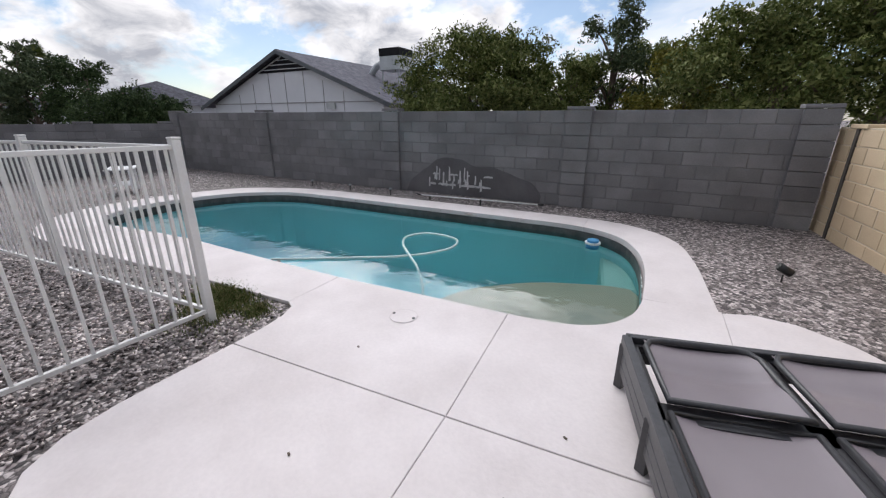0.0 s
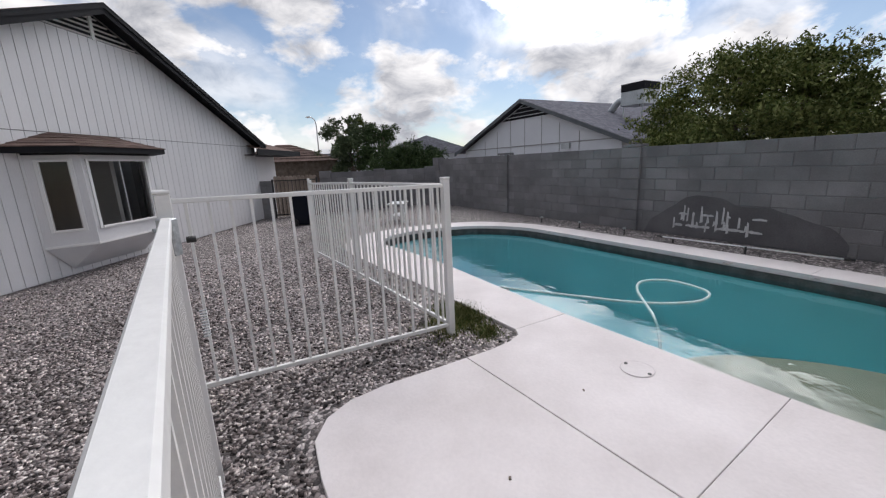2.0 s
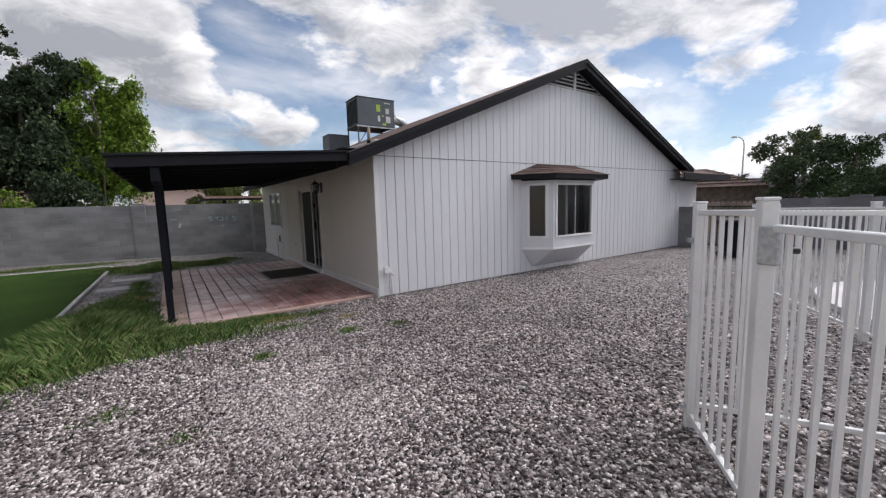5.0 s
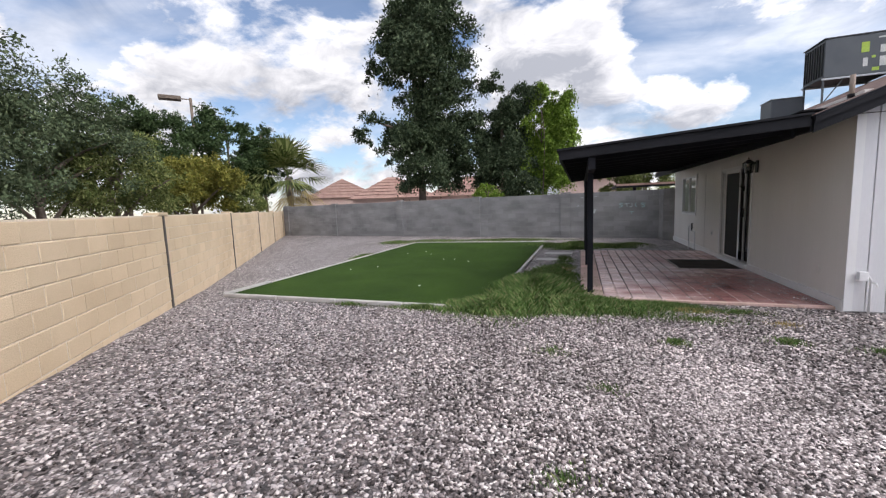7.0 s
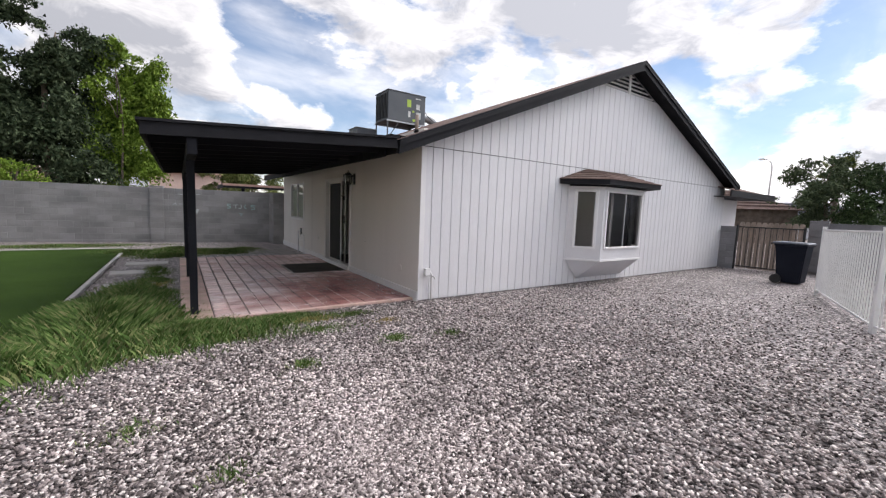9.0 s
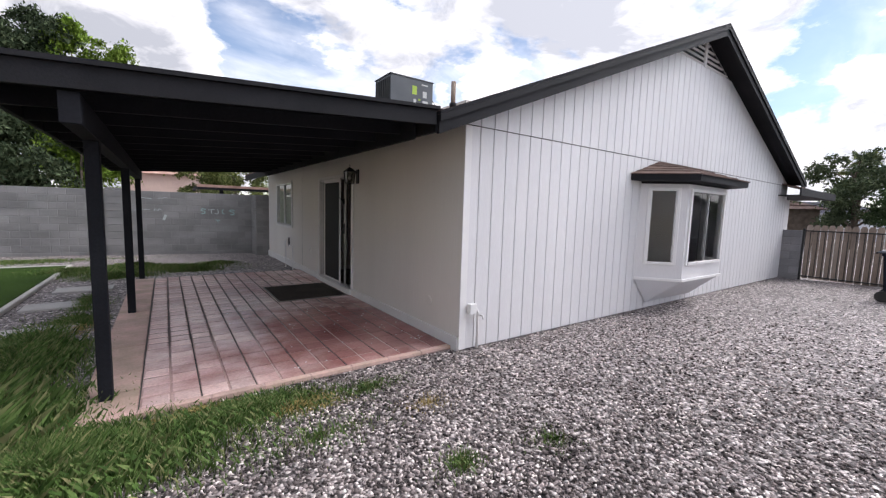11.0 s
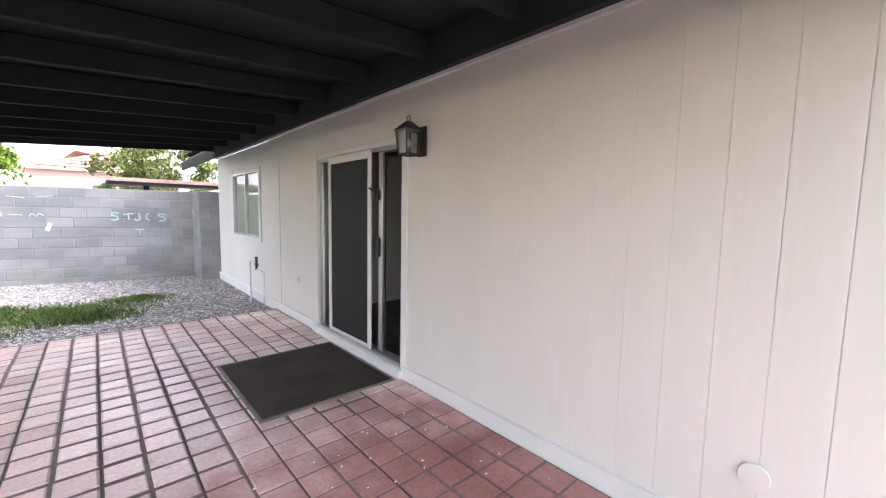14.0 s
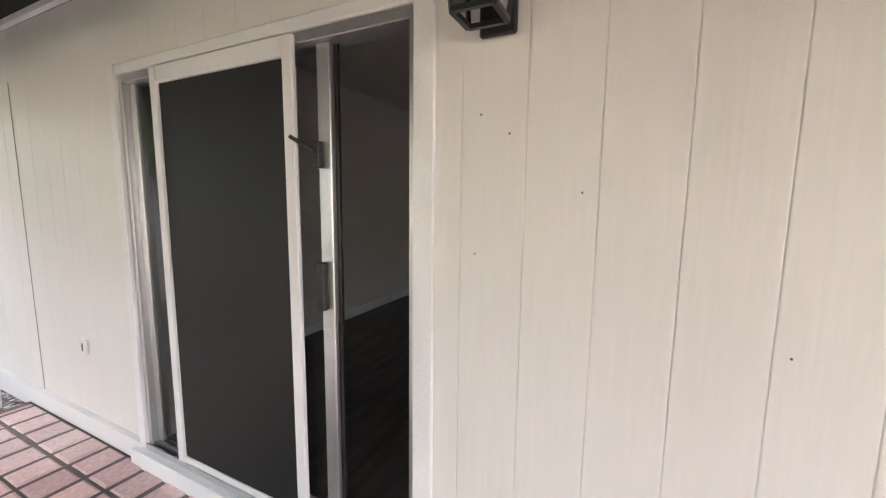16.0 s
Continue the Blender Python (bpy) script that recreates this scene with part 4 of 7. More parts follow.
while y < CY1 - 0.2:
    own(bars("rafter", [((CX0 + 0.04, y, cz(CX0) - 0.115), (-0.685, y, cz(-0.685) - 0.115), 0.045, 0.12)], "black paint", bevel=0.003), cover)
    y += 0.61
for y in (0.49, 3.5, 6.52):
    own(boxes("post", [(-3.205, -3.115, y - 0.045, y + 0.045, -0.02, 2.06)], "black paint", bevel=0.005), cover)

# ---- patio ----
patio = tagged(new("patio"), "patio of worn red square pavers", "patio", kind="structure")
boxes("patio_base", [(-3.315, -0.036, 0.1, 6.5, -0.15, 0.0395)], "grout", patio)
for k in range(8):
    xj = min(-0.04 - 0.415 * k, -0.045)
    boxes("control_joint", [(xj - 0.0045, xj + 0.0045, 0.1, 6.48, 0.03, 0.0425)], "dark seam", patio)


# ---- fence ----
FENCE = [(-0.42, -5.43), (0.57, -7.08), (2.46, -5.79), (4.12, -4.62), (7.4, -3.36)]


def fence_panel(name, a, b, z0, label, posts=(True, True), rail_z=1.31, step=0.115, rise=0.0, lift=0.0):
    a, b = Vector(a), Vector(b)
    d = (b - a).normalized()
    L_ = (b - a).length
    za, zb = ground_z(*a) + lift, ground_z(*b) + rise
    g = group(name, label, "fence", (a.x, a.y, za), "pool fence panels")
    zz = lambda s: za + (zb - za) * s / L_

    def at(s, z):
        return (a.x + d.x * s, a.y + d.y * s, zz(s) + z)

    own(bars("top_rail", [(at(0.03, rail_z), at(L_ - 0.03, rail_z), 0.036, 0.03)], "white metal", bevel=0.004), g)
    own(bars("bottom_rail", [(at(0.03, 0.09), at(L_ - 0.03, 0.09), 0.03, 0.03)], "white metal", bevel=0.003), g)
    k = int(L_ / step)
    for i in range(1, k):
        s = L_ * i / k
        own(bars("picket", [(at(s, 0.105), at(s, rail_z - 0.015), 0.017, 0.017, (d.x, d.y, 0))], "white metal"), g)
    for flag, s in zip(posts, (0.0, L_)):
        if flag:
            own(bars("post", [(at(s, -0.1), at(s, rail_z + 0.05), 0.06, 0.06, (d.x, d.y, 0))], "white metal", bevel=0.004), g)
            own(bars("post_cap", [(at(s, rail_z + 0.051), at(s, rail_z + 0.066), 0.066, 0.066, (d.x, d.y, 0))], "white metal", bevel=0.004), g)
    return g


FL = "white metal pool fence panel with thin vertical pickets standing in gravel"
fence_panel("pool_fence", FENCE[0], FENCE[1], 0, FL, (False, True), lift=0.07)
fence_panel("pool_fence", FENCE[1], FENCE[2], 0, FL, (False, True))
fence_panel("pool_fence", FENCE[2], FENCE[3], 0, FL, (False, True))
fence_panel("pool_fence", FENCE[3], FENCE[4], 0, FL, (False, True))
GD = Vector((-0.796, -0.609)).normalized()
G2 = Vector((-0.42, -5.447)) + GD * 0.8
fence_panel("pool_fence", FENCE[0], tuple(G2), 0, "narrow white metal fence panel between two gate posts", (True, True), 1.385)
gate_a, gate_b = G2 + GD * 0.07, Vector((-3.42, -7.677))
fence_panel("pool_gate", tuple(gate_a), tuple(gate_b), 0, "white metal pool gate and fence run with a latch", (False, True), 1.327, rise=0.03)

# ---- neighbour house ----
nb = group("neighbour_house", "pale grey neighbouring house with a grey shingle gable roof", "house", (19.0, -10.9, 0))
NP, NE, NPZ = 6.2, 2.42, 4.78
ND = Vector((0.53, -0.848))
cN = Vector((19.0, -10.9))


def nbp(s, d, z):
    p = cN + U * s + ND * d
    return (p.x, p.y, z)


own(link("wall", [nbp(-5.8, 0, 0), nbp(5.8, 0, 0), nbp(5.8, 0, NE), nbp(0, 0, NPZ - 0.15), nbp(-5.8, 0, NE), nbp(-5.8, 12, 0), nbp(5.8, 12, 0), nbp(5.8, 12, NE), nbp(0, 12, NPZ - 0.15), nbp(-5.8, 12, NE)],
         [(0, 1, 2, 3, 4), (9, 8, 7, 6, 5), (1, 6, 7, 2), (0, 4, 9, 5)], "neighbour wall"), nb)
for sg in (-1, 1):
    own(link("roof", [nbp(sg * (NP + 0.3), -0.4, NE - 0.12), nbp(0, -0.4, NPZ), nbp(0, 12.4, NPZ), nbp(sg * (NP + 0.3), 12.4, NE - 0.12),
                      nbp(sg * (NP + 0.3), -0.4, NE - 0.16), nbp(0, -0.4, NPZ - 0.04), nbp(0, 12.4, NPZ - 0.04), nbp(sg * (NP + 0.3), 12.4, NE - 0.16)],
             BF, "grey shingle"), nb)
    own(link("rake", [nbp(sg * (NP + 0.3), -0.44, NE - 0.14), nbp(0, -0.44, NPZ - 0.02), nbp(0, -0.44, NPZ - 0.2), nbp(sg * (NP + 0.3), -0.44, NE - 0.32),
                      nbp(sg * (NP + 0.3), -0.4, NE - 0.14), nbp(0, -0.4, NPZ - 0.02), nbp(0, -0.4, NPZ - 0.2), nbp(sg * (NP + 0.3), -0.4, NE - 0.32)],
             BF, "ac grey"), nb)


# ---- trees ----
def leaf_cloud(name, blobs, count, size, material, parent, seed, droop=0.0, aspect=0.6):
    """Leaves scattered in and on a set of blobs (x, y, z, r, rz)."""
    rg = np.random.default_rng(seed)
    w = np.array([b[3] ** 2 for b in blobs])
    many = 18 * len(blobs)
    B = np.array(blobs, float)[rg.choice(len(blobs), many, p=w / w.sum())]
    v = rg.normal(size=(many, 3))
    v /= np.linalg.norm(v, axis=1)[:, None]
    sub = B[:, :3] + v * rg.uniform(0.25, 1.08, many)[:, None] * B[:, [3, 3, 4]]
    sr = 0.27 * B[:, 3] * rg.uniform(0.6, 1.35, many)
    pick = rg.choice(many, count, p=sr ** 2 / (sr ** 2).sum())
    spray = rg.normal(size=(count, 3)) * np.array([0.62, 0.62, 0.46])
    spray[:, 2] -= droop * 0.5 * (spray[:, 0] ** 2 + spray[:, 1] ** 2)
    P = sub[pick] + spray * sr[pick][:, None]
    a = rg.normal(size=(count, 3))
    a[:, 2] -= droop
    a /= np.linalg.norm(a, axis=1)[:, None]
    b = np.cross(a, rg.normal(size=(count, 3)))
    b /= np.linalg.norm(b, axis=1)[:, None]
    s = size * rg.uniform(0.6, 1.35, count)[:, None]
    V3 = np.stack([P - a * s, P + b * s * aspect + a * s * 0.2, P + a * s * 0.9 - b * s * aspect * 0.6], 1).reshape(-1, 3)
    me = bpy.data.meshes.new(name)
    me.vertices.add(len(V3))
    me.vertices.foreach_set("co", V3.ravel())
    me.loops.add(len(V3))
    me.loops.foreach_set("vertex_index", np.arange(len(V3), dtype=np.int32))
    me.polygons.add(count)
    me.polygons.foreach_set("loop_start", np.arange(0, len(V3), 3, dtype=np.int32))
    me.update(calc_edges=True)
    me.materials.append(M[material])
    ob = new(name, me)
    own(ob, parent)
    return ob


def clumps(rg, cx, cy, z0, z1, r, k, rr=(0.15, 0.30)):
    out = []
    for _ in range(k):
        t = rg.uniform(0, 1)
        a = rg.uniform(0, 2 * math.pi)
        q = math.sqrt(rg.uniform(0, 1)) * r * (1.05 - 0.4 * abs(2 * t - 0.8))
        b = r * rg.uniform(*rr)
        out.append((cx + q * math.cos(a), cy + q * math.sin(a), z0 + (z1 - z0) * t, b, b * rg.uniform(0.7, 1.0)))
    return out


def tree(x, y, h, r, z0, material, label, seed, leaves=9000, size=0.13, trunk=0.14, k=48, droop=0.4, crown=()):
    """A tree; crown lists its clumps as (across, height, radius), or is left out for a plain rounded one."""
    rg = random.Random(seed)
    g = group("tree", label, "tree", (x, y, 0), "trees beyond the walls")
    bl = [] if crown else clumps(rg, x, y, z0, h - 0.3 * r, r, k)
    a = math.atan2(y - PART2[1], x - PART2[0]) - math.pi / 2
    for dx, z, q in crown:
        dd = rg.uniform(-1.2, 1.2)
        bl.append((x + dx * math.cos(a) - dd * math.sin(a), y + dx * math.sin(a) + dd * math.cos(a), z, q, q * 0.85))
    pts = [(x, y, -0.1), (x + rg.uniform(-.1, .1), y, h * 0.25), (x + rg.uniform(-.2, .2), y + rg.uniform(-.2, .2), h * 0.6), (x, y, h * 0.85)]
    own(tube("trunk", smooth_line(pts, 4), trunk, "bark", taper=trunk * 0.3), g)
    for j in range(7):
        b = bl[rg.randrange(len(bl))]
        zz = min(max(h * 0.2, b[2] - 1.2), h * 0.6)
        own(tube("limb", smooth_line([(x, y, zz), ((x + b[0]) / 2, (y + b[1]) / 2, (zz + b[2]) / 2 + 0.15), b[:3]], 3), trunk * 0.45, "bark", taper=trunk * 0.12, sides=6), g)
    leaf_cloud("crown", bl, leaves, size, material, g, seed, droop)
    return g


def polar(yaw, dist, t0=(-2.7, -7.3)):
    return (t0[0] - math.sin(radians(yaw)) * dist, t0[1] + math.cos(radians(yaw)) * dist)


PART2 = (-3.3, -6.5)
TREES = [
    (polar(-123, 14.5), 5.0, 2.6, 1.7, "leaf mid", "dense green tree behind the grey block wall", 11, 16000, 0.09),
    (polar(-129, 14.5), 4.6, 2.2, 1.6, "leaf mid", "bushy green tree behind the grey block wall", 12, 12000, 0.09),
    (polar(-136.5, 15), 4.0, 1.8, 1.5, "leaf mid", "low green tree behind the grey block wall", 13, 9000, 0.09),
    (polar(-141.5, 16), 5.6, 1.5, 2.3, "leaf grey", "thin grey-green tree with bare limbs behind the grey block wall", 14, 6000, 0.09),
    (polar(-147, 17), 4.6, 1.9, 1.8, "leaf mid", "green tree behind the grey block wall", 15, 8000, 0.1),
    (polar(-150, 13.5), 3.9, 1.7, 1.6, "leaf yellow", "yellow-green tree behind the grey block wall", 16, 9000, 0.08),
    (polar(-158, 11.5), 4.5, 2.2, 1.8, "leaf mid", "large green tree over the wall corner", 17, 16000, 0.08),
    (polar(-166, 11.5), 5.2, 2.5, 2.2, "leaf mid", "large shady tree over the tan wall", 18, 14000, 0.08),
    (polar(-75.2, 34), 6.3, 2.6, 1.6, "leaf grey", "dark grey-green desert tree beyond the side wall", 21, 9000, 0.14),
    (polar(-79.5, 32), 5.1, 2.3, 1.3, "leaf dark", "round dark tree beyond the side wall", 22, 7000, 0.12),
    (polar(-82.5, 24), 3.3, 2.0, 1.0, "leaf dark", "low green hedge beyond the side wall", 23, 7000, 0.1),
    (polar(-85, 24), 3.0, 1.9, 1.2, "leaf dark", "low green hedge beyond the side wall", 24, 7000, 0.1),
    (polar(-68, 55), 4.5, 2.5, 2.0, "leaf grey", "far grey-green tree beyond the side wall", 25, 4000, 0.2),
    (polar(13, 22, PART2), 2.9, 0.8, 1.8, "leaf lime", "small bright green bush behind the back wall", 36, 2500, 0.08),
    (polar(43.5, 32, PART2), 8.4, 2.2, 3.0, "leaf dark", "dark tree behind the fan palm", 41, 9000, 0.14),
    (polar(47.5, 31, PART2), 9.2, 2.6, 3.0, "leaf dark", "dark tree beyond the tan wall", 42, 10000, 0.14),
    (polar(53, 31, PART2), 8.9, 2.9, 2.6, "leaf dark", "dark tree beyond the tan wall", 43, 11000, 0.14),
    (polar(58, 30, PART2), 9.0, 2.9, 2.6, "leaf dark", "dark tree beyond the tan wall", 44, 11000, 0.14),
    (polar(51.5, 19, PART2), 4.3, 2.0, 2.0, "leaf yellow", "yellow-green mesquite tree beyond the tan wall", 45, 12000, 0.09),
    (polar(47, 21, PART2), 3.4, 1.5, 1.8, "leaf mid", "low green shrub beyond the tan wall", 46, 6000, 0.09),
    (polar(59, 16, PART2), 4.6, 2.2, 2.0, "leaf mid", "green mesquite tree beyond the tan wall", 47, 12000, 0.08),
    (polar(65, 14, PART2), 5.6, 2.4, 2.1, "leaf grey", "feathery grey-green tree beyond the tan wall", 48, 14000, 0.07),
    (polar(73, 13, PART2), 6.4, 2.8, 2.3, "leaf grey", "feathery grey-green tree beyond the tan wall", 49, 12000, 0.07),
    (polar(-8, 27, PART2), 4.6, 1.9, 1.8, "leaf mid", "light green tree behind the neighbour's patio roof", 50, 8000, 0.1),
    (polar(-4.6, 30, PART2), 4.4, 1.3, 2.0, "leaf mid", "small green tree behind the neighbour's patio roof", 51, 4000, 0.1),
]
for (x, y), h, r, z0, mt, lb, sd, nl, sz in TREES:
    tree(x, y, h, r, z0, mt, lb, sd, int(nl * 2.1), sz * 0.66)
GUM = [(-0.1, 11.4, 2.1), (1.7, 11.4, 1.8), (-2.0, 10.4, 1.1), (-2.9, 10.2, 0.7), (0.4, 13.6, 1.8), (1.6, 13.8, 1.4), (-0.9, 12.8, 1.1), (0.8, 15.0, 1.0), (1.1, 8.7, 1.6), (2.8, 9.2, 1.2), (-3.7, 6.4, 0.8), (-2.8, 6.9, 0.9), (-1.8, 6.2, 1.0),
       (-3.0, 5.5, 0.6), (0.0, 6.3, 1.8), (1.8, 6.2, 1.9), (-1.4, 4.9, 1.1), (0.3, 3.8, 1.5), (2.3, 4.1, 1.4), (-0.9, 3.0, 0.8), (3.4, 5.0, 1.0), (-0.9, 8.5, 0.8), (3.2, 7.0, 1.1)]
GUM_BESIDE = [(-0.8, 9.0, 0.9), (0.5, 8.6, 1.1), (0.0, 7.1, 1.6), (1.4, 7.5, 1.2), (0.2, 5.2, 2.0), (-0.9, 3.5, 1.3), (1.8, 5.2, 1.5), (1.0, 3.1, 1.4), (0.2, 2.8, 1.3)]
WILLOW = [(0.0, 8.0, 0.95), (0.8, 7.2, 1.15), (1.1, 5.9, 1.15), (0.3, 5.1, 1.4), (1.2, 4.4, 1.0), (-0.3, 3.4, 1.3), (1.0, 3.1, 0.9), (-0.6, 6.3, 0.85)]
tree(-13.0, 17.0, 14.5, 4, 2, "leaf gum", "tall dark grey-green gum tree with uneven limbs behind the back wall", 31, 112000, 0.11, 0.3, droop=0.8, crown=GUM)
tree(-8.0, 18.5, 9.5, 2.5, 2, "leaf gum", "shorter dark gum tree beside the tall one behind the back wall", 33, 60000, 0.10, 0.2, droop=0.8, crown=GUM_BESIDE)
tree(-5.5, 17.9, 8.5, 2, 2, "leaf lime", "light green willow-like tree behind the back wall", 35, 36000, 0.09, 0.06, droop=1.4, crown=WILLOW)


# ---- bay window ----
bay = group("bay_window", "white bay window with a small brown shingle roof and dark panes", "bay window", (4.95, 0, 0))
BP = [(3.70, -0.02), (4.18, -0.56), (5.72, -0.56), (6.2, -0.02)]
BZ0, BZ1 = 0.60, 2.16


def bay_side(k, wins, nm):
    a, b = Vector(BP[k]), Vector(BP[k + 1])
    d = (b - a).normalized()
    L_ = (b - a).length
    m = Matrix.Translation((a.x, a.y, 0)) @ Matrix.Rotation(math.atan2(d.y, d.x), 4, "Z")
    bm = bmesh.new()
    w0, w1 = wins
    for q in ((0, w0, 0, 0.06, BZ0, BZ1), (w1, L_, 0, 0.06, BZ0, BZ1), (w0, w1, 0, 0.06, BZ0, 0.86), (w0, w1, 0, 0.06, 2.06, BZ1)):
        box(bm, *q)
    for v in bm.verts:
        v.co = m @ v.co
    own(part("panel", bm, "white paint"), bay)
    wn = own(tagged(new(nm)), bay)
    fr = bmesh.new()
    for q in ((w0 - 0.05, w0 + 0.005, -0.025, 0.02, 0.83, 2.09), (w1 - 0.005, w1 + 0.05, -0.025, 0.02, 0.83, 2.09), (w0 + 0.005, w1 - 0.005, -0.025, 0.02, 2.045, 2.09), (w0 + 0.005, w1 - 0.005, -0.035, 0.02, 0.83, 0.875)):
        box(fr, *q, bevel=0.004)
    for v in fr.verts:
        v.co = m @ v.co
    part("window_frame", fr, "trim paint", wn)
    g = bmesh.new()
    g.faces.new([g.verts.new(p) for p in ((w0, 0.028, 0.87), (w1, 0.028, 0.87), (w1, 0.028, 2.05), (w0, 0.028, 2.05))])
    for v in g.verts:
        v.co = m @ v.co
    part("pane", g, "glass", wn)
    al = bmesh.new()
    if k == 1:
        mid = w0 + (w1 - w0) * 0.53
        box(al, mid - 0.015, mid + 0.015, 0.0, 0.025, 0.87, 2.05)
    for q in ((w0, w0 + 0.02, 0.005, 0.025, 0.87, 2.05), (w1 - 0.02, w1, 0.005, 0.025, 0.87, 2.05)):
        box(al, *q)
    for v in al.verts:
        v.co = m @ v.co
    part("sash", al, "alu", wn)


bay_side(0, (0.17, 0.56), "side_window")
bay_side(1, (0.12, 1.42), "front_window")
bay_side(2, (0.16, 0.55), "side_window")
own(prism("floor_board", [(3.68, -0.035), (4.165, -0.58), (5.735, -0.58), (6.22, -0.035)], 0.56, 0.60, "trim paint"), bay)
own(link("underside", [(3.70, -0.036, 0.558), (4.18, -0.55, 0.558), (5.72, -0.55, 0.558), (6.2, -0.036, 0.558), (4.1, -0.036, 0.12), (5.8, -0.036, 0.12)],
         [(0, 4, 1), (1, 4, 5, 2), (2, 5, 3)], "neighbour wall", label="grey-beige sloping underside"), bay)
own(prism("head_board", [(3.68, -0.035), (4.165, -0.58), (5.735, -0.58), (6.22, -0.035)], 2.161, 2.19, "dark paint"), bay)
EV = [(3.36, -0.035), (3.97, -0.80), (5.95, -0.80), (6.54, -0.035)]
own(prism("eave", EV, 2.19, 2.29, "dark paint"), bay)
TOPS = [(4.25, -0.035), (4.5, -0.05), (5.4, -0.05), (5.65, -0.035)]
for k in range(3):
    for c in range(5):
        t0, t1 = c / 5, (c + 1) / 5 + 0.02

        def ep(i, t, up):
            e, q = Vector((*EV[i], 2.295)), Vector((*TOPS[i], 2.565))
            e = e + (e - q) * 0.03
            p = e + (q - e) * min(t, 1)
            return (p.x, p.y, p.z + up)
        v = [ep(k, t0, 0.016), ep(k + 1, t0, 0.016), ep(k + 1, t1, 0.002), ep(k, t1, 0.002), ep(k, t0, 0.0), ep(k + 1, t0, 0.0)]
        own(link("shingle_course", v, [(0, 1, 2, 3), (4, 5, 1, 0)], "shingle"), bay)

# ---- interior behind the door ----
room = tagged(new("interior"), "dim room with dark plank floor and pale walls", "room", kind="structure")
boxes("floor", [(0.145, 5.6, 0.3, 5.6, 0.02, 0.12)], "planks", room)
for q in ((0.145, 5.6, 5.6, 5.7, 0.12, 2.95), (5.6, 5.7, 0.2, 5.7, 0.12, 2.95)):
    boxes("wall", [q], "interior", room)
boxes("ceiling", [(0.145, 5.7, 0.2, 5.6, 2.83, 2.9)], "interior", room)
boxes("baseboard", [(0.145, 5.59, 5.585, 5.599, 0.121, 0.22)], "trim paint", room)
rv = group("wall_register", "slatted metal air register on the inside wall", "air vent", (1.7, 5.59, 2.1))
own(boxes("frame", [(1.0, 1.75, 5.585, 5.599, 2.42, 2.62)], "interior"), rv)
own(boxes("slat", [(1.03 + 0.055 * k, 1.06 + 0.055 * k, 5.575, 5.584, 2.44, 2.60) for k in range(13)], "dark seam"), rv)

# ---- sliding door ----
def west_pane(x, y0, y1, z0, z1, parent=None):
    """A sheet of glass that faces the patio."""
    return link("pane", [(x, y1, z0), (x, y0, z0), (x, y0, z1), (x, y1, z1)], [(0, 1, 2, 3)], "glass", parent)


door = group("sliding_door", "sliding patio door standing part open, with a dark screen panel and white frame", "door", (0, 4.12, 0))
own(boxes("frame", [(-0.004, 0.1, DY1 - 0.03, DY1, DZ0 + 0.03, DZ1), (-0.004, 0.1, DY0, DY0 + 0.02, DZ0 + 0.03, DZ1), (-0.004, 0.1, DY0 + 0.021, DY1 - 0.031, DZ1 - 0.04, DZ1)], "alu", bevel=0.003), door)
own(boxes("casing", [(-0.025, -0.001, DY1 + 0.002, DY1 + 0.06, 0.0, DZ1 + 0.05), (-0.018, -0.001, DY0 - 0.08, DY0 - 0.002, 0.0, DZ1 + 0.05), (-0.018, -0.001, DY0 - 0.001, DY1 + 0.001, DZ1 + 0.002, DZ1 + 0.05)], "trim paint", bevel=0.004), door)
own(boxes("sill", [(-0.07, 0.1, DY0 - 0.06, DY1 + 0.08, -0.02, DZ0)], "trim paint", bevel=0.008), door)
own(boxes("track", [(-0.025, -0.015, DY0, DY1, DZ0, DZ0 + 0.03), (0.02, 0.03, DY0, DY1, DZ0, DZ0 + 0.03), (0.06, 0.07, DY0, DY1, DZ0, DZ0 + 0.03)], "alu"), door)
sc = own(new("screen_panel"), door)
boxes("stile", [(-0.027, -0.0045, 4.61, 4.66, DZ0 + 0.031, DZ1 - 0.008), (-0.027, -0.0045, 3.73, 3.785, DZ0 + 0.031, DZ1 - 0.008), (-0.027, -0.0045, 3.786, 4.609, DZ1 - 0.085, DZ1 - 0.008), (-0.022, 0.0, 3.786, 4.609, DZ0 + 0.032, DZ0 + 0.065)], "trim paint", sc, bevel=0.004)
boxes("screen", [(-0.012, -0.009, 3.786, 4.609, DZ0 + 0.066, DZ1 - 0.086)], "screen", sc)
gp = own(new("glass_panel"), door)
boxes("stile", [(0.03, 0.055, 3.60, 3.665, DZ0 + 0.031, DZ1 - 0.041), (0.03, 0.055, 4.905, 4.949, DZ0 + 0.031, DZ1 - 0.041)], "alu", gp, bevel=0.004)
west_pane(0.043, 3.666, 4.904, DZ0 + 0.031, DZ1 - 0.041, gp)
boxes("seal", [(0.056, 0.07, 3.585, 3.6, DZ0 + 0.031, DZ1 - 0.041)], "black", gp)
own(boxes("handle", [(0.0, 0.0295, 3.625, 3.665, 1.12, 1.315)], "black", bevel=0.006), door)
own(bars("latch", [((0.01, 3.645, 1.68), (0.01, 3.645, 1.78), 0.03, 0.03), ((-0.002, 3.65, 1.74), (-0.03, 3.75, 1.80), 0.018, 0.015)], "black", bevel=0.003), door)

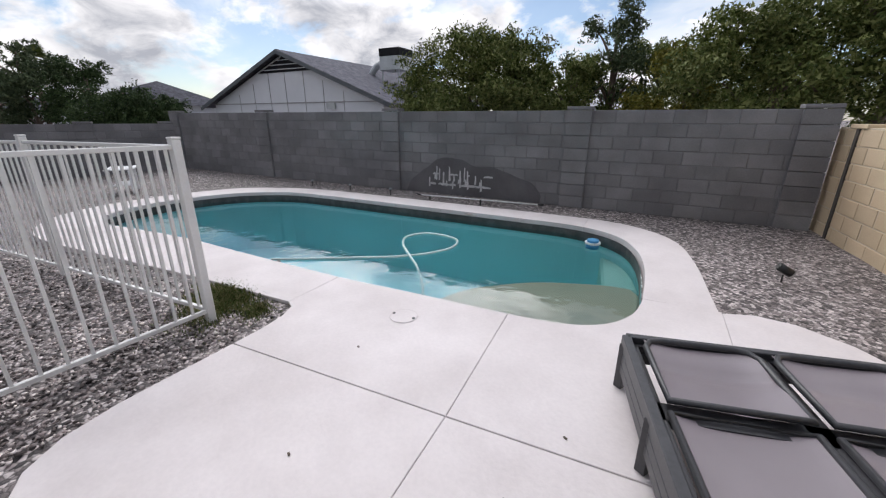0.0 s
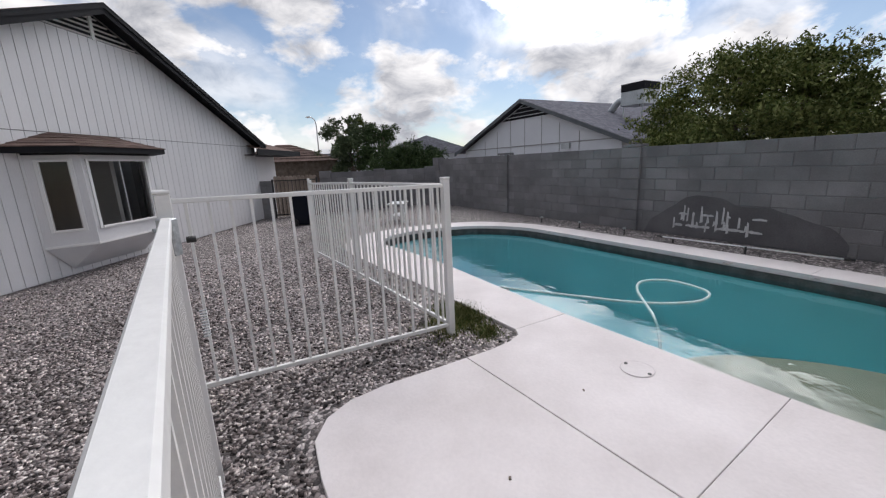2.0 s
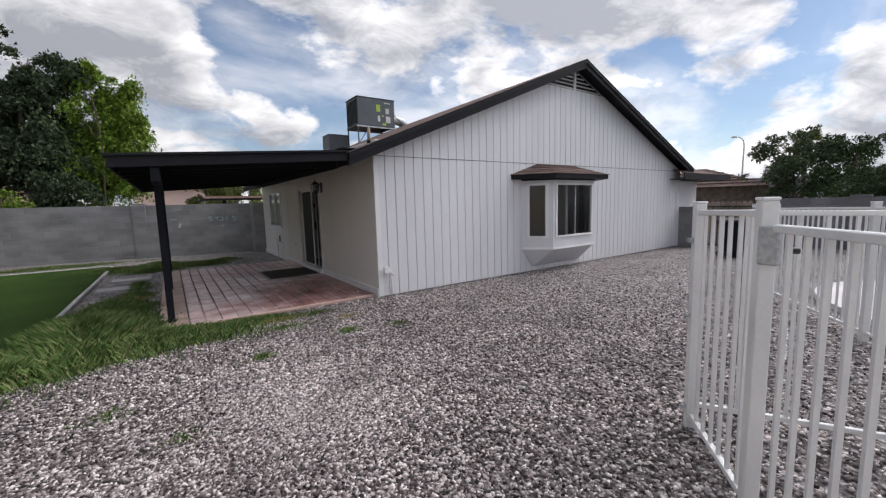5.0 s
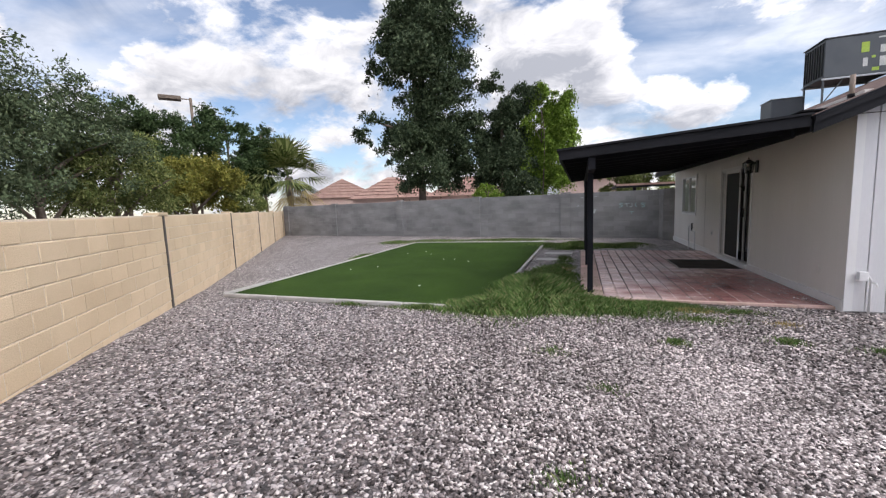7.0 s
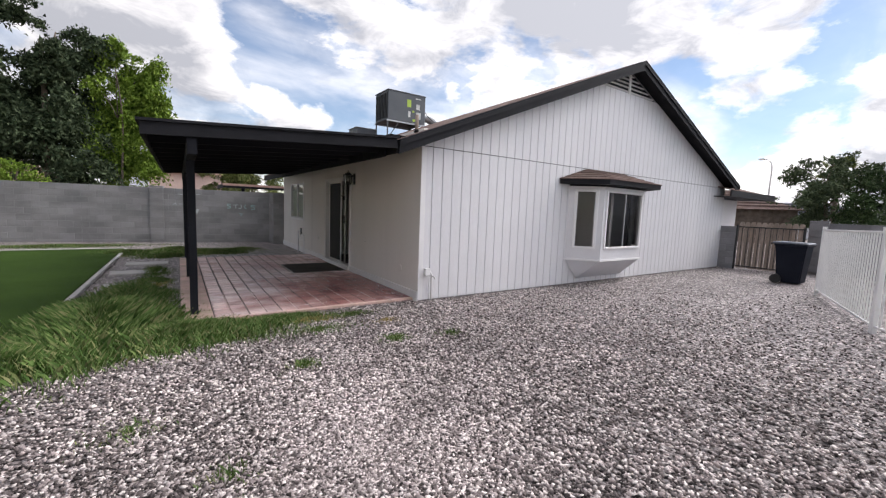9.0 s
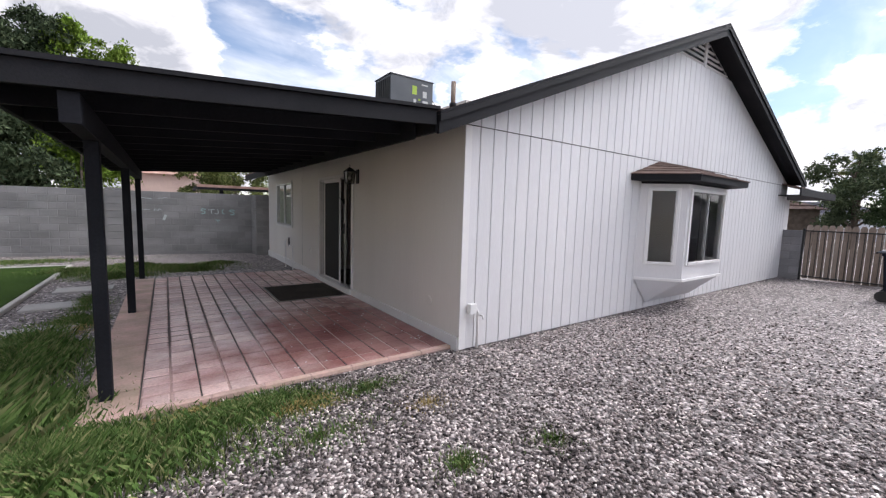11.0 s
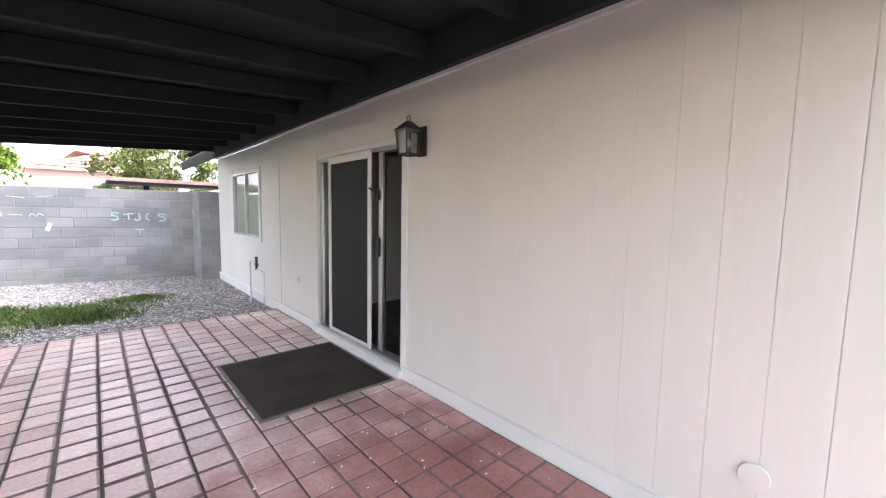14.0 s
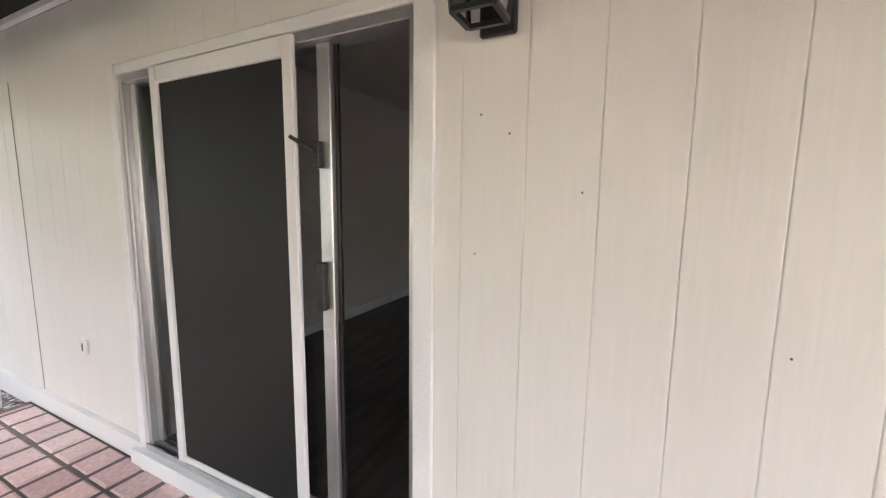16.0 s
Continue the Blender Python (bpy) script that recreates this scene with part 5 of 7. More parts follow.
# ---- patio window ----
win = group("slider_window", "aluminium sliding window with a pale curtain behind", "window", (0, 8.05, 1.6))
own(boxes("window_frame", [(-0.03, 0.06, WY0, WY0 + 0.035, WZ0, WZ1), (-0.03, 0.06, WY1 - 0.035, WY1, WZ0, WZ1), (-0.03, 0.06, WY0 + 0.036, WY1 - 0.036, WZ0, WZ0 + 0.035), (-0.03, 0.06, WY0 + 0.036, WY1 - 0.036, WZ1 - 0.035, WZ1), (-0.02, 0.03, 8.03, 8.07, WZ0 + 0.036, WZ1 - 0.036)], "alu", bevel=0.003), win)
own(boxes("casing", [(-0.03, -0.009, WY0 - 0.06, WY0 - 0.001, WZ0 - 0.06, WZ1 + 0.05), (-0.03, -0.009, WY1 + 0.001, WY1 + 0.06, WZ0 - 0.06, WZ1 + 0.05), (-0.03, -0.009, WY0, WY1, WZ0 - 0.06, WZ0 - 0.002)], "trim paint", bevel=0.003), win)
for y0, y1 in ((WY0 + 0.036, 8.029), (8.071, WY1 - 0.036)):
    own(west_pane(0.012, y0, y1, WZ0 + 0.036, WZ1 - 0.036), win)
vs, fs = [], []
for i in range(65):
    y = WY0 + 0.02 + (WY1 - WY0 - 0.04) * i / 64
    x = 0.045 + 0.012 * math.sin(i * 0.9)
    vs += [(x, y, WZ0 - 0.05), (x, y, WZ1 + 0.05)]
    if i:
        fs.append((2 * i - 2, 2 * i, 2 * i + 1, 2 * i - 1))
own(link("curtain", vs, fs, "curtain"), win)

# ---- wall lantern ----
lan = group("wall_lantern", "black metal wall lantern with clear glass beside the door", "wall lamp", (-0.02, 2.94, 2.1))
LX, LY = -0.16, 2.93
own(boxes("back_plate", [(-0.03, -0.009, LY - 0.055, LY + 0.055, 2.03, 2.27)], "black", bevel=0.006), lan)
own(bars("arm", [((-0.03, LY, 2.21), (LX + 0.05, LY, 2.23), 0.022, 0.022)], "black", bevel=0.004), lan)
bm = bmesh.new()
bmesh.ops.create_cone(bm, cap_ends=True, segments=4, radius1=0.125, radius2=0.03, depth=0.07, matrix=Matrix.Translation((LX, LY, 2.255)) @ Matrix.Rotation(radians(45), 4, "Z"))
own(part("cap", bm, "black"), lan)
tp, bt = 0.072, 0.055
its = []
for i, j in ((-1, -1), (1, -1), (1, 1), (-1, 1)):
    its.append(((LX + i * tp, LY + j * tp, 2.22), (LX + i * bt, LY + j * bt, 2.03), 0.011, 0.011))
for (i, j), (k2, l2) in zip(((-1, -1), (1, -1), (1, 1), (-1, 1)), ((1, -1), (1, 1), (-1, 1), (-1, -1))):
    its.append(((LX + i * bt, LY + j * bt, 2.03), (LX + k2 * bt, LY + l2 * bt, 2.03), 0.014, 0.014))
for it in its:
    own(bars("cage_bar", [it], "black"), lan)
own(tube("ring", [(LX, LY + 0.022 * math.cos(a), 2.31 + 0.028 * math.sin(a)) for a in [k * math.pi / 6 for k in range(12)]], 0.004, "black", closed=True, sides=6), lan)
own(link("lamp_glass", [(LX + i * a, LY + j * a, z) for a, z in ((tp - 0.006, 2.215), (bt - 0.004, 2.04)) for i, j in ((-1, -1), (1, -1), (1, 1), (-1, 1))],
         [(0, 1, 5, 4), (1, 2, 6, 5), (2, 3, 7, 6), (3, 0, 4, 7)], "lamp glass"), lan)
bm = bmesh.new()
bmesh.ops.create_uvsphere(bm, u_segments=12, v_segments=8, radius=0.026, matrix=Matrix.Translation((LX, LY, 2.12)) @ Matrix.Diagonal((1, 1, 1.4, 1)))
own(part("bulb", bm, "white plastic"), lan)

# ---- pipes and boxes on the walls ----
pk = group("pipe_riser", "white standpipes with a black valve beside the wall", "standpipe", (-0.15, 7.0, 0))
own(tube("pipe", [(-0.15, 7.36, -0.02), (-0.15, 7.36, 0.68), (-0.15, 7.30, 0.72), (-0.15, 7.05, 0.72)], 0.014, "white plastic"), pk)
own(tube("pipe", [(-0.15, 7.0, 0.60), (-0.15, 6.72, 0.60), (-0.15, 6.67, 0.56), (-0.15, 6.67, -0.02)], 0.014, "white plastic"), pk)
own(tube("pipe", [(-0.15, 6.67, 0.25), (-0.17, 6.5, 0.28)], 0.008, "white plastic"), pk)
own(boxes("valve", [(-0.165, -0.135, 7.0, 7.045, 0.58, 0.76), (-0.165, -0.135, 6.96, 7.085, 0.66, 0.69), (-0.17, -0.13, 7.0, 7.04, 0.765, 0.80)], "black", bevel=0.004), pk)
ob = group("outlet_box", "small white outlet box on the patio wall", "outlet", (-0.02, 5.6, 0.6))
own(boxes("body", [(-0.03, -0.009, 5.585, 5.63, 0.57, 0.67)], "trim paint", bevel=0.004), ob)
own(boxes("slot", [(-0.032, -0.0305, 5.60, 5.615, 0.595, 0.645)], "dark seam"), ob)
rp = group("round_cover", "round painted cover plate low on the patio wall", "cover plate", (-0.02, 0.62, 0.45))
bm = bmesh.new()
bmesh.ops.create_cone(bm, cap_ends=True, segments=24, radius1=0.06, radius2=0.055, depth=0.012, matrix=Matrix.Translation((-0.016, 0.62, 0.47)) @ Matrix.Rotation(radians(-90), 4, "Y"))
own(part("disc", bm, "warm paint"), rp)
sp = group("hose_tap", "white painted pipe and tap at the corner of the house", "tap", (0.2, -0.06, 0))
own(tube("pipe", [(0.22, -0.07, -0.03), (0.22, -0.07, 0.45), (0.19, -0.07, 0.5), (0.15, -0.07, 0.5)], 0.016, "trim paint"), sp)
own(boxes("box", [(0.08, 0.18, -0.10, -0.035, 0.44, 0.56)], "trim paint", bevel=0.006), sp)
own(tube("spout", [(0.22, -0.07, 0.42), (0.24, -0.13, 0.42), (0.24, -0.15, 0.38)], 0.012, "trim paint"), sp)
for k, (y, z) in enumerate([(2.98, 1.82), (2.89, 1.76), (2.68, 1.59), (2.99, 1.4), (2.2, 1.21), (2.26, 0.8), (1.9, 1.3)]):
    bm = bmesh.new()
    bmesh.ops.create_cone(bm, cap_ends=True, segments=8, radius1=0.0032, radius2=0.0026, depth=0.003, matrix=Matrix.Translation((-0.0105, y, z)) @ Matrix.Rotation(radians(-90), 4, "Y"))
    part("nail_head", bm, "dark seam", pwall)

# ---- mat ----
mat_ = group("door_mat", "dark dusty rubber mat in front of the sliding door", "door mat", (-0.68, 3.8, 0.02))
own(boxes("rubber", [(-1.235, -0.125, 3.20, 4.45, 0.046, 0.062)], "mat", bevel=0.004), mat_)
own(boxes("rim", [(-1.265, -0.095, 3.165, 3.199, 0.044, 0.056), (-1.265, -0.095, 4.451, 4.485, 0.044, 0.056), (-1.265, -1.236, 3.2, 4.45, 0.044, 0.056), (-0.124, -0.095, 3.2, 4.45, 0.044, 0.056)], "mat edge", bevel=0.004), mat_)

# ---- rooftop units ----
ac = group("rooftop_air_conditioner", "dark grey rooftop air conditioner on a metal stand with duct", "air conditioner", (3.3, 8.4, 5.2))
AX0, AX1, AY0, AY1, AZ0, AZ1 = 3.13, 4.75, 7.9, 9.0, 4.78, 5.83
own(boxes("cabinet", [(AX0 + 0.03, AX1, AY0, AY1, AZ0, AZ1)], "ac grey", bevel=0.015), ac)
own(boxes("lid", [(AX0, AX1 + 0.02, AY0 - 0.02, AY1 + 0.02, AZ1 + 0.001, AZ1 + 0.03)], "ac grey", bevel=0.006), ac)
for k in range(8):
    own(boxes("grille_bar", [(AX0, AX0 + 0.025, AY0 + 0.08 + k * 0.13, AY0 + 0.10 + k * 0.13, AZ0 + 0.08, AZ1 - 0.08)], "black"), ac)
own(boxes("coil", [(AX0 + 0.024, AX0 + 0.029, AY0 + 0.05, AY1 - 0.05, AZ0 + 0.06, AZ1 - 0.06)], "black"), ac)
for q, mt in (((3.55, 3.72, 5.35, 5.62), "green label"), ((3.95, 4.1, 5.3, 5.5), "label"), ((3.6, 3.7, 4.98, 5.2), "label"), ((3.95, 4.15, 4.95, 5.2), "label"), ((3.78, 3.86, 5.18, 5.24), "green label"), ((3.8, 3.95, 4.84, 4.93), "green label"), ((3.9, 4.15, 5.68, 5.72), "label")):
    own(boxes("label_plate", [(q[0] + 0.4, q[1] + 0.4, AY0 - 0.006, AY0 - 0.001, q[2], q[3])], mt), ac)
for x in (AX0 + 0.05, AX1 - 0.1):
    for y in (AY0 + 0.05, AY1 - 0.05):
        own(bars("leg", [((x, y, roof_z(x) - 0.03), (x, y, AZ0), 0.04, 0.04)], "ac grey"), ac)
for yy in (AY0 + 0.02, AY1 - 0.02):
    own(bars("rail", [((AX0, yy, AZ0 - 0.03), (AX1, yy, AZ0 - 0.03), 0.05, 0.05)], "ac light"), ac)
own(bars("brace", [((AX0 + 0.05, AY0 + 0.05, roof_z(AX0)), (AX0 + 0.5, AY0 + 0.05, AZ0 - 0.05), 0.025, 0.025)], "ac grey"), ac)
own(tube("duct", smooth_line([(AX1, 8.45, 5.2), (AX1 + 0.5, 8.45, 5.2), (AX1 + 0.95, 8.45, 4.95), (AX1 + 1.05, 8.45, roof_z(AX1 + 1.05) - 0.05)], 4), 0.19, "ac light", sides=14), ac)
own(tube("cable", smooth_line([(AX1, 7.95, 5.3), (AX1 + 0.2, 7.93, 5.1), (AX1 + 0.5, 7.9, 4.95), (AX1 + 0.75, 7.9, roof_z(AX1 + 0.75))], 4), 0.012, "black", sides=6), ac)
ac2 = group("low_rooftop_unit", "small grey rooftop unit behind the roof edge", "air conditioner", (2.3, 9.3, 4.0))
own(boxes("cabinet", [(2.35, 3.15, 8.9, 9.7, roof_z(2.7) - 0.3, 4.52)], "ac grey", bevel=0.02), ac2)
own(boxes("lid", [(2.33, 3.17, 8.88, 9.72, 4.521, 4.54)], "ac light", bevel=0.005), ac2)
vp = group("roof_vent_pipe", "brown painted vent pipe on the roof", "vent pipe", (0.13, 0.43, 2.9))
own(tube("pipe", [(0.13, 0.43, roof_z(0.13) - 0.05), (0.13, 0.43, 3.15)], 0.03, "gate wood", sides=10), vp)
own(tube("collar", [(0.13, 0.43, roof_z(0.13)), (0.13, 0.43, roof_z(0.13) + 0.05)], 0.045, "dark paint", sides=10), vp)

# ---- turf, kerbs, stepping slabs ----
lawn = group("lawn", "dark green artificial lawn framed by a pale kerb", "lawn", (-7.2, 4, 0))
tagged(lawn, kind="structure")
TX0, TX1, TY0, TY1 = -9.75, -4.72, -1.02, 9.0
own(prism("turf", [(TX0, TY0 + 0.02), (TX1, TY0), (TX1 + 0.06, TY1), (TX0 - 0.3, TY1)], -0.02, 0.065, "turf", chamfer=0.01), lawn)
kerbs = [((TX0, TY0), (TX1, TY0 - 0.03)), ((TX1 + 0.06, TY0), (TX1 + 0.12, TY1)), ((TX0 - 0.05, TY0), (TX0 - 0.36, TY1)), ((TX0 - 0.3, TY1 + 0.06), (TX1 + 0.1, TY1 + 0.06))]
for a, b in kerbs:
    a, b = Vector(a), Vector(b)
    nseg = max(1, int((b - a).length / 1.2))
    for k in range(nseg):
        p, q = a + (b - a) * (k / nseg + 0.002), a + (b - a) * ((k + 1) / nseg - 0.002)
        z = ground_z(*p) + 0.04
        own(bars("kerb_stone", [((p.x, p.y, z), (q.x, q.y, z), 0.075, 0.075)], "kerb", bevel=0.012), lawn)
for k, (x, y, w, h) in enumerate([(-4.05, 3.05, 0.75, 0.40), (-4.05, 4.55, 0.85, 0.42), (-3.95, 5.85, 0.8, 0.45)]):
    st = group("stepping_slab", "grey concrete stepping slab between lawn and patio", "paving slab", (x, y, 0), "stepping slabs")
    own(boxes("slab", [(x - w / 2, x + w / 2, y - h / 2, y + h / 2, -0.03, 0.035)], "kerb", bevel=0.01), st)

# ---- bin and side gate ----
bn = group("wheelie_bin", "navy wheeled rubbish bin with a grey-blue lid by the fence", "bin", (8.95, -2.55, 0.08))
bm = bmesh.new()
vv = [bm.verts.new((8.95 + i * a, -2.55 + j * a, z)) for a, z in ((0.22, 0.12), (0.29, 1.02)) for i, j in ((-1, -1), (1, -1), (1, 1), (-1, 1))]
for q in ((3, 2, 1, 0), (4, 5, 6, 7), (0, 1, 5, 4), (1, 2, 6, 5), (2, 3, 7, 6), (3, 0, 4, 7)):
    bm.faces.new([vv[i] for i in q])
bmesh.ops.bevel(bm, geom=bm.edges[:], offset=0.02, segments=2, affect="EDGES")
own(part("body", bm, "bin"), bn)
own(boxes("rim", [(8.64, 9.26, -2.86, -2.24, 0.99, 1.03)], "bin", bevel=0.01), bn)
own(boxes("lid", [(8.63, 9.27, -2.87, -2.20, 1.032, 1.09)], "bin lid", bevel=0.025), bn)
for x in (8.68, 9.18):
    own(tube("wheel", [(x, -2.32, 0.19), (x + 0.05, -2.32, 0.19)], 0.11, "black", sides=16), bn)
own(bars("handle", [((8.7, -2.17, 1.04), (9.2, -2.17, 1.04), 0.03, 0.03)], "bin", bevel=0.006), bn)

block_wall("wall_stub", (11.46, -0.02), (11.5, -0.44), -0.05, 7, "grey block", "grey mortar", "short grey block wall between house and side gate", -1, (11, 0))
sg = group("side_gate", "weathered wooden side gate behind a black iron frame", "gate", (11.55, -1.4, 0))
for k in range(11):
    y = -0.50 - k * 0.145
    bm = bmesh.new()
    v = [bm.verts.new((x, yy, z)) for x in (11.56, 11.58) for yy, z in ((y, 0.06), (y - 0.13, 0.06), (y - 0.13, 1.46), (y - 0.10, 1.52), (y - 0.03, 1.52), (y, 1.46))]
    bm.faces.new(v[:6][::-1]), bm.faces.new(v[6:])
    for i in range(6):
        bm.faces.new((v[i], v[(i + 1) % 6], v[6 + (i + 1) % 6], v[6 + i]))
    own(part("plank", bm, "gate wood"), sg)
own(bars("frame", [((11.53, -0.46, 1.36), (11.53, -2.1, 1.36), 0.03, 0.03), ((11.53, -0.46, 0.12), (11.53, -2.1, 0.12), 0.03, 0.03), ((11.53, -0.46, 0.0), (11.53, -0.46, 1.42), 0.05, 0.05), ((11.53, -2.1, 0.0), (11.53, -2.1, 1.42), 0.05, 0.05)], "black"), sg)
for k in range(10):
    own(bars("iron_bar", [((11.53, -0.6 - k * 0.145, 0.12), (11.53, -0.6 - k * 0.145, 1.36), 0.014, 0.014)], "black"), sg)

# ---- gate hardware ----
lt = group("gate_latch", "grey magnetic gate latch with a knob on the fence post", "latch", (*G2, 1.5))
lp = G2 + GD * 0.04
own(bars("body", [((lp.x, lp.y, 1.40), (lp.x, lp.y, 1.56), 0.045, 0.07)], "ac light", bevel=0.006), lt)
own(tube("knob", [(lp.x + 0.03, lp.y - 0.05, 1.46), (lp.x + 0.05, lp.y - 0.08, 1.46)], 0.014, "black"), lt)
hg = group("gate_spring", "coiled closing spring on the gate post", "spring", (*G2, 1.0))
own(tube("coil", [(lp.x + 0.05 + 0.014 * math.cos(k), lp.y - 0.05 + 0.014 * math.sin(k), 1.0 + 0.0022 * k) for k in [j * 0.7 for j in range(90)]], 0.003, "ac light", sides=5), hg)
gx, gy = FENCE[0]
for z in (0.35, 0.95, 1.42):
    kn = group("fence_bolt", "round galvanised bolt on the fence post", "bolt", (gx, gy, z), "fence post bolts")
    own(tube("bolt", [(gx - 0.03, gy + 0.02, z), (gx - 0.055, gy + 0.035, z)], 0.014, "ac light", sides=8), kn)

# ---- things by the pool ----
hose = group("pool_hose", "pale floating vacuum hose looped on the water", "hose", (1.8, -9.3, WATER))
HP = [(0.376, -8.80), (0.62, -8.95), (0.95, -9.08), (1.478, -9.20), (1.931, -9.32), (2.22, -9.52), (2.2, -9.86), (1.774, -10.05), (1.48, -9.82), (1.42, -9.42), (1.52, -9.0), (1.70, -8.62), (1.9, -8.2), (2.15, -7.7)]
own(tube("hose", [(p.x, p.y, WATER + 0.012 if k > 12 else WATER - 0.25 + 0.0218 * k) for k, p in enumerate(smooth_line([(x, y, 0) for x, y in HP], 5))], 0.015, "hose"), hose)
fl = group("chlorine_float", "round blue and white floating dispenser", "pool float", (0.67, -11.7, WATER))
fx, fy = pw(-4.3, 1.78)
for nm, r, z0, z1, mt in (("base", 0.085, -0.03, 0.03, "blue"), ("collar", 0.10, 0.03, 0.055, "white plastic"), ("top", 0.075, 0.055, 0.085, "blue")):
    own(tube(nm, [(fx, fy, WATER + z0), (fx, fy, WATER + z1)], r, mt, sides=20), fl)
fl.location = (fx, fy, WATER)
for o in fl.children:
    o.matrix_parent_inverse = Matrix.Translation((-fx, -fy, -WATER))
sk = group("skimmer_lid", "round white skimmer lid set in the deck", "skimmer lid", (*pw(-3.39, 4.8), DECK))
px, py = pw(-3.33, 4.845)
own(prism("lid", [(px + 0.108 * math.cos(a), py + 0.108 * math.sin(a)) for a in [k * math.pi / 16 for k in range(32)]], DECK + 0.001, DECK + 0.006, "deck", chamfer=0.002), sk)
own(tube("rim", [(px + 0.110 * math.cos(a), py + 0.110 * math.sin(a), DECK + 0.004) for a in [k * math.pi / 16 for k in range(32)]], 0.0016, "deck", closed=True, sides=6), sk)
for s in (-1, 1):
    own(tube("hole", [(px + U.x * s * 0.09, py + U.y * s * 0.09, DECK + 0.002), (px + U.x * s * 0.09, py + U.y * s * 0.09, DECK + 0.0095)], 0.013, "black", sides=8), sk)
sl = group("spotlight", "small black garden spotlight on a stake in the gravel", "garden light", (-1.28, -11.87, 0.24))
own(tube("stake", [(-1.28, -11.87, 0.2), (-1.28, -11.87, 0.32)], 0.008, "black"), sl)
own(tube("head", [(-1.33, -11.90, 0.34), (-1.24, -11.84, 0.40)], 0.04, "black", sides=14), sl)
own(tube("lens", [(-1.237, -11.838, 0.402), (-1.233, -11.835, 0.405)], 0.032, "lamp glass", sides=14), sl)
pi = group("irrigation_pipe", "white pipe on short black stakes along the block wall", "pipe", (3.2, -11.4, 0.3))
a, b = pw(-1.0, 0.72), pw(-3.2, 0.50)
own(tube("pipe", [(*a, 0.34), (*b, 0.33)], 0.012, "white plastic"), pi)
own(tube("end", [(*a, 0.34), pw(-0.9, 0.7) + (0.34,)], 0.016, "black"), pi)
own(tube("end", [(*b, 0.33), pw(-3.3, 0.49) + (0.33,)], 0.016, "black"), pi)
for s in (-1.15, -2.2):
    q = pw(s, 0.66)
    own(tube("stake", [(*q, 0.2), (*q, 0.35)], 0.014, "black"), pi)
for s, d in ((0.86, 0.62), (-0.2, 0.62), (2.0, 0.6)):
    q = pw(s, d)
    g = group("stake_light", "short black path light in the gravel", "garden light", (*q, 0.24), "path lights along the wall")
    own(tube("stem", [(*q, 0.2), (*q, 0.36)], 0.012, "black"), g)
    own(tube("cap", [(*q, 0.36), (*q, 0.39)], 0.03, "ac light", sides=10), g)
# stains on the block wall
rg = random.Random(5)


def on_wall(pts, off, name, material, parent, label=""):
    v = [(*pw(s, off), z) for s, z in pts]
    return link(name, v, [tuple(range(len(v)))], material, parent, label)


wp = bpy.data.objects["wall_pool"]
DAMP = [(-0.2, 0.26), (-0.35, 0.52), (-0.7, 0.76), (-1.1, 0.98), (-1.55, 0.95), (-1.8, 0.86), (-2.2, 0.84), (-2.6, 0.70), (-2.9, 0.62), (-3.1, 0.42), (-3.1, 0.26)]
edge = [(p.x, p.y + 0.035 * noise.noise(Vector((p.x * 5, p.y * 5, 0)))) for p in smooth_line([(*p, 0) for p in DAMP], 5)]
on_wall(edge, 0.0105, "damp_stain", "wet block", wp)
for k in range(60):
    s = -0.75 - 1.3 * rg.random() ** 1.3
    z = rg.choice([0.44, 0.45, 0.65]) if k % 3 else 0.0
    if z:
        w = rg.uniform(0.05, 0.2)
        on_wall([(s, z - 0.012), (s - w, z - 0.008), (s - w, z + 0.015), (s - w / 2, z + 0.03), (s, z + 0.012)], 0.0135 + k * 0.00004, "lime_stain", "lime stain", wp)
    else:
        h = rg.uniform(0.08, 0.28)
        z0 = rg.uniform(0.32, 0.55)
        on_wall([(s, z0), (s - rg.uniform(0.02, 0.05), z0 + 0.02), (s - 0.035, z0 + h), (s - 0.01, z0 + h + 0.02)], 0.0136 + k * 0.00004, "lime_stain", "lime stain", wp)
# chalk scribbles on the back wall
fd = (Vector((-22.35, 15.0)) - Vector((-0.4, 10.82))).normalized()
fn = Vector((-fd.y, fd.x))
if fn.y > 0:
    fn = -fn
fw = bpy.data.objects["wall_far"]


def scribble(pts, material, w=0.025):
    its = []
    for (s0, z0), (s1, z1) in zip(pts, pts[1:]):
        p, q = Vector((-0.4, 10.82)) + fd * s0 + fn * 0.016, Vector((-0.4, 10.82)) + fd * s1 + fn * 0.016
        its.append(((p.x, p.y, z0), (q.x, q.y, z1), 0.003, w, (0, 0, 1)))
    bars("paint_mark", its, material, fw)


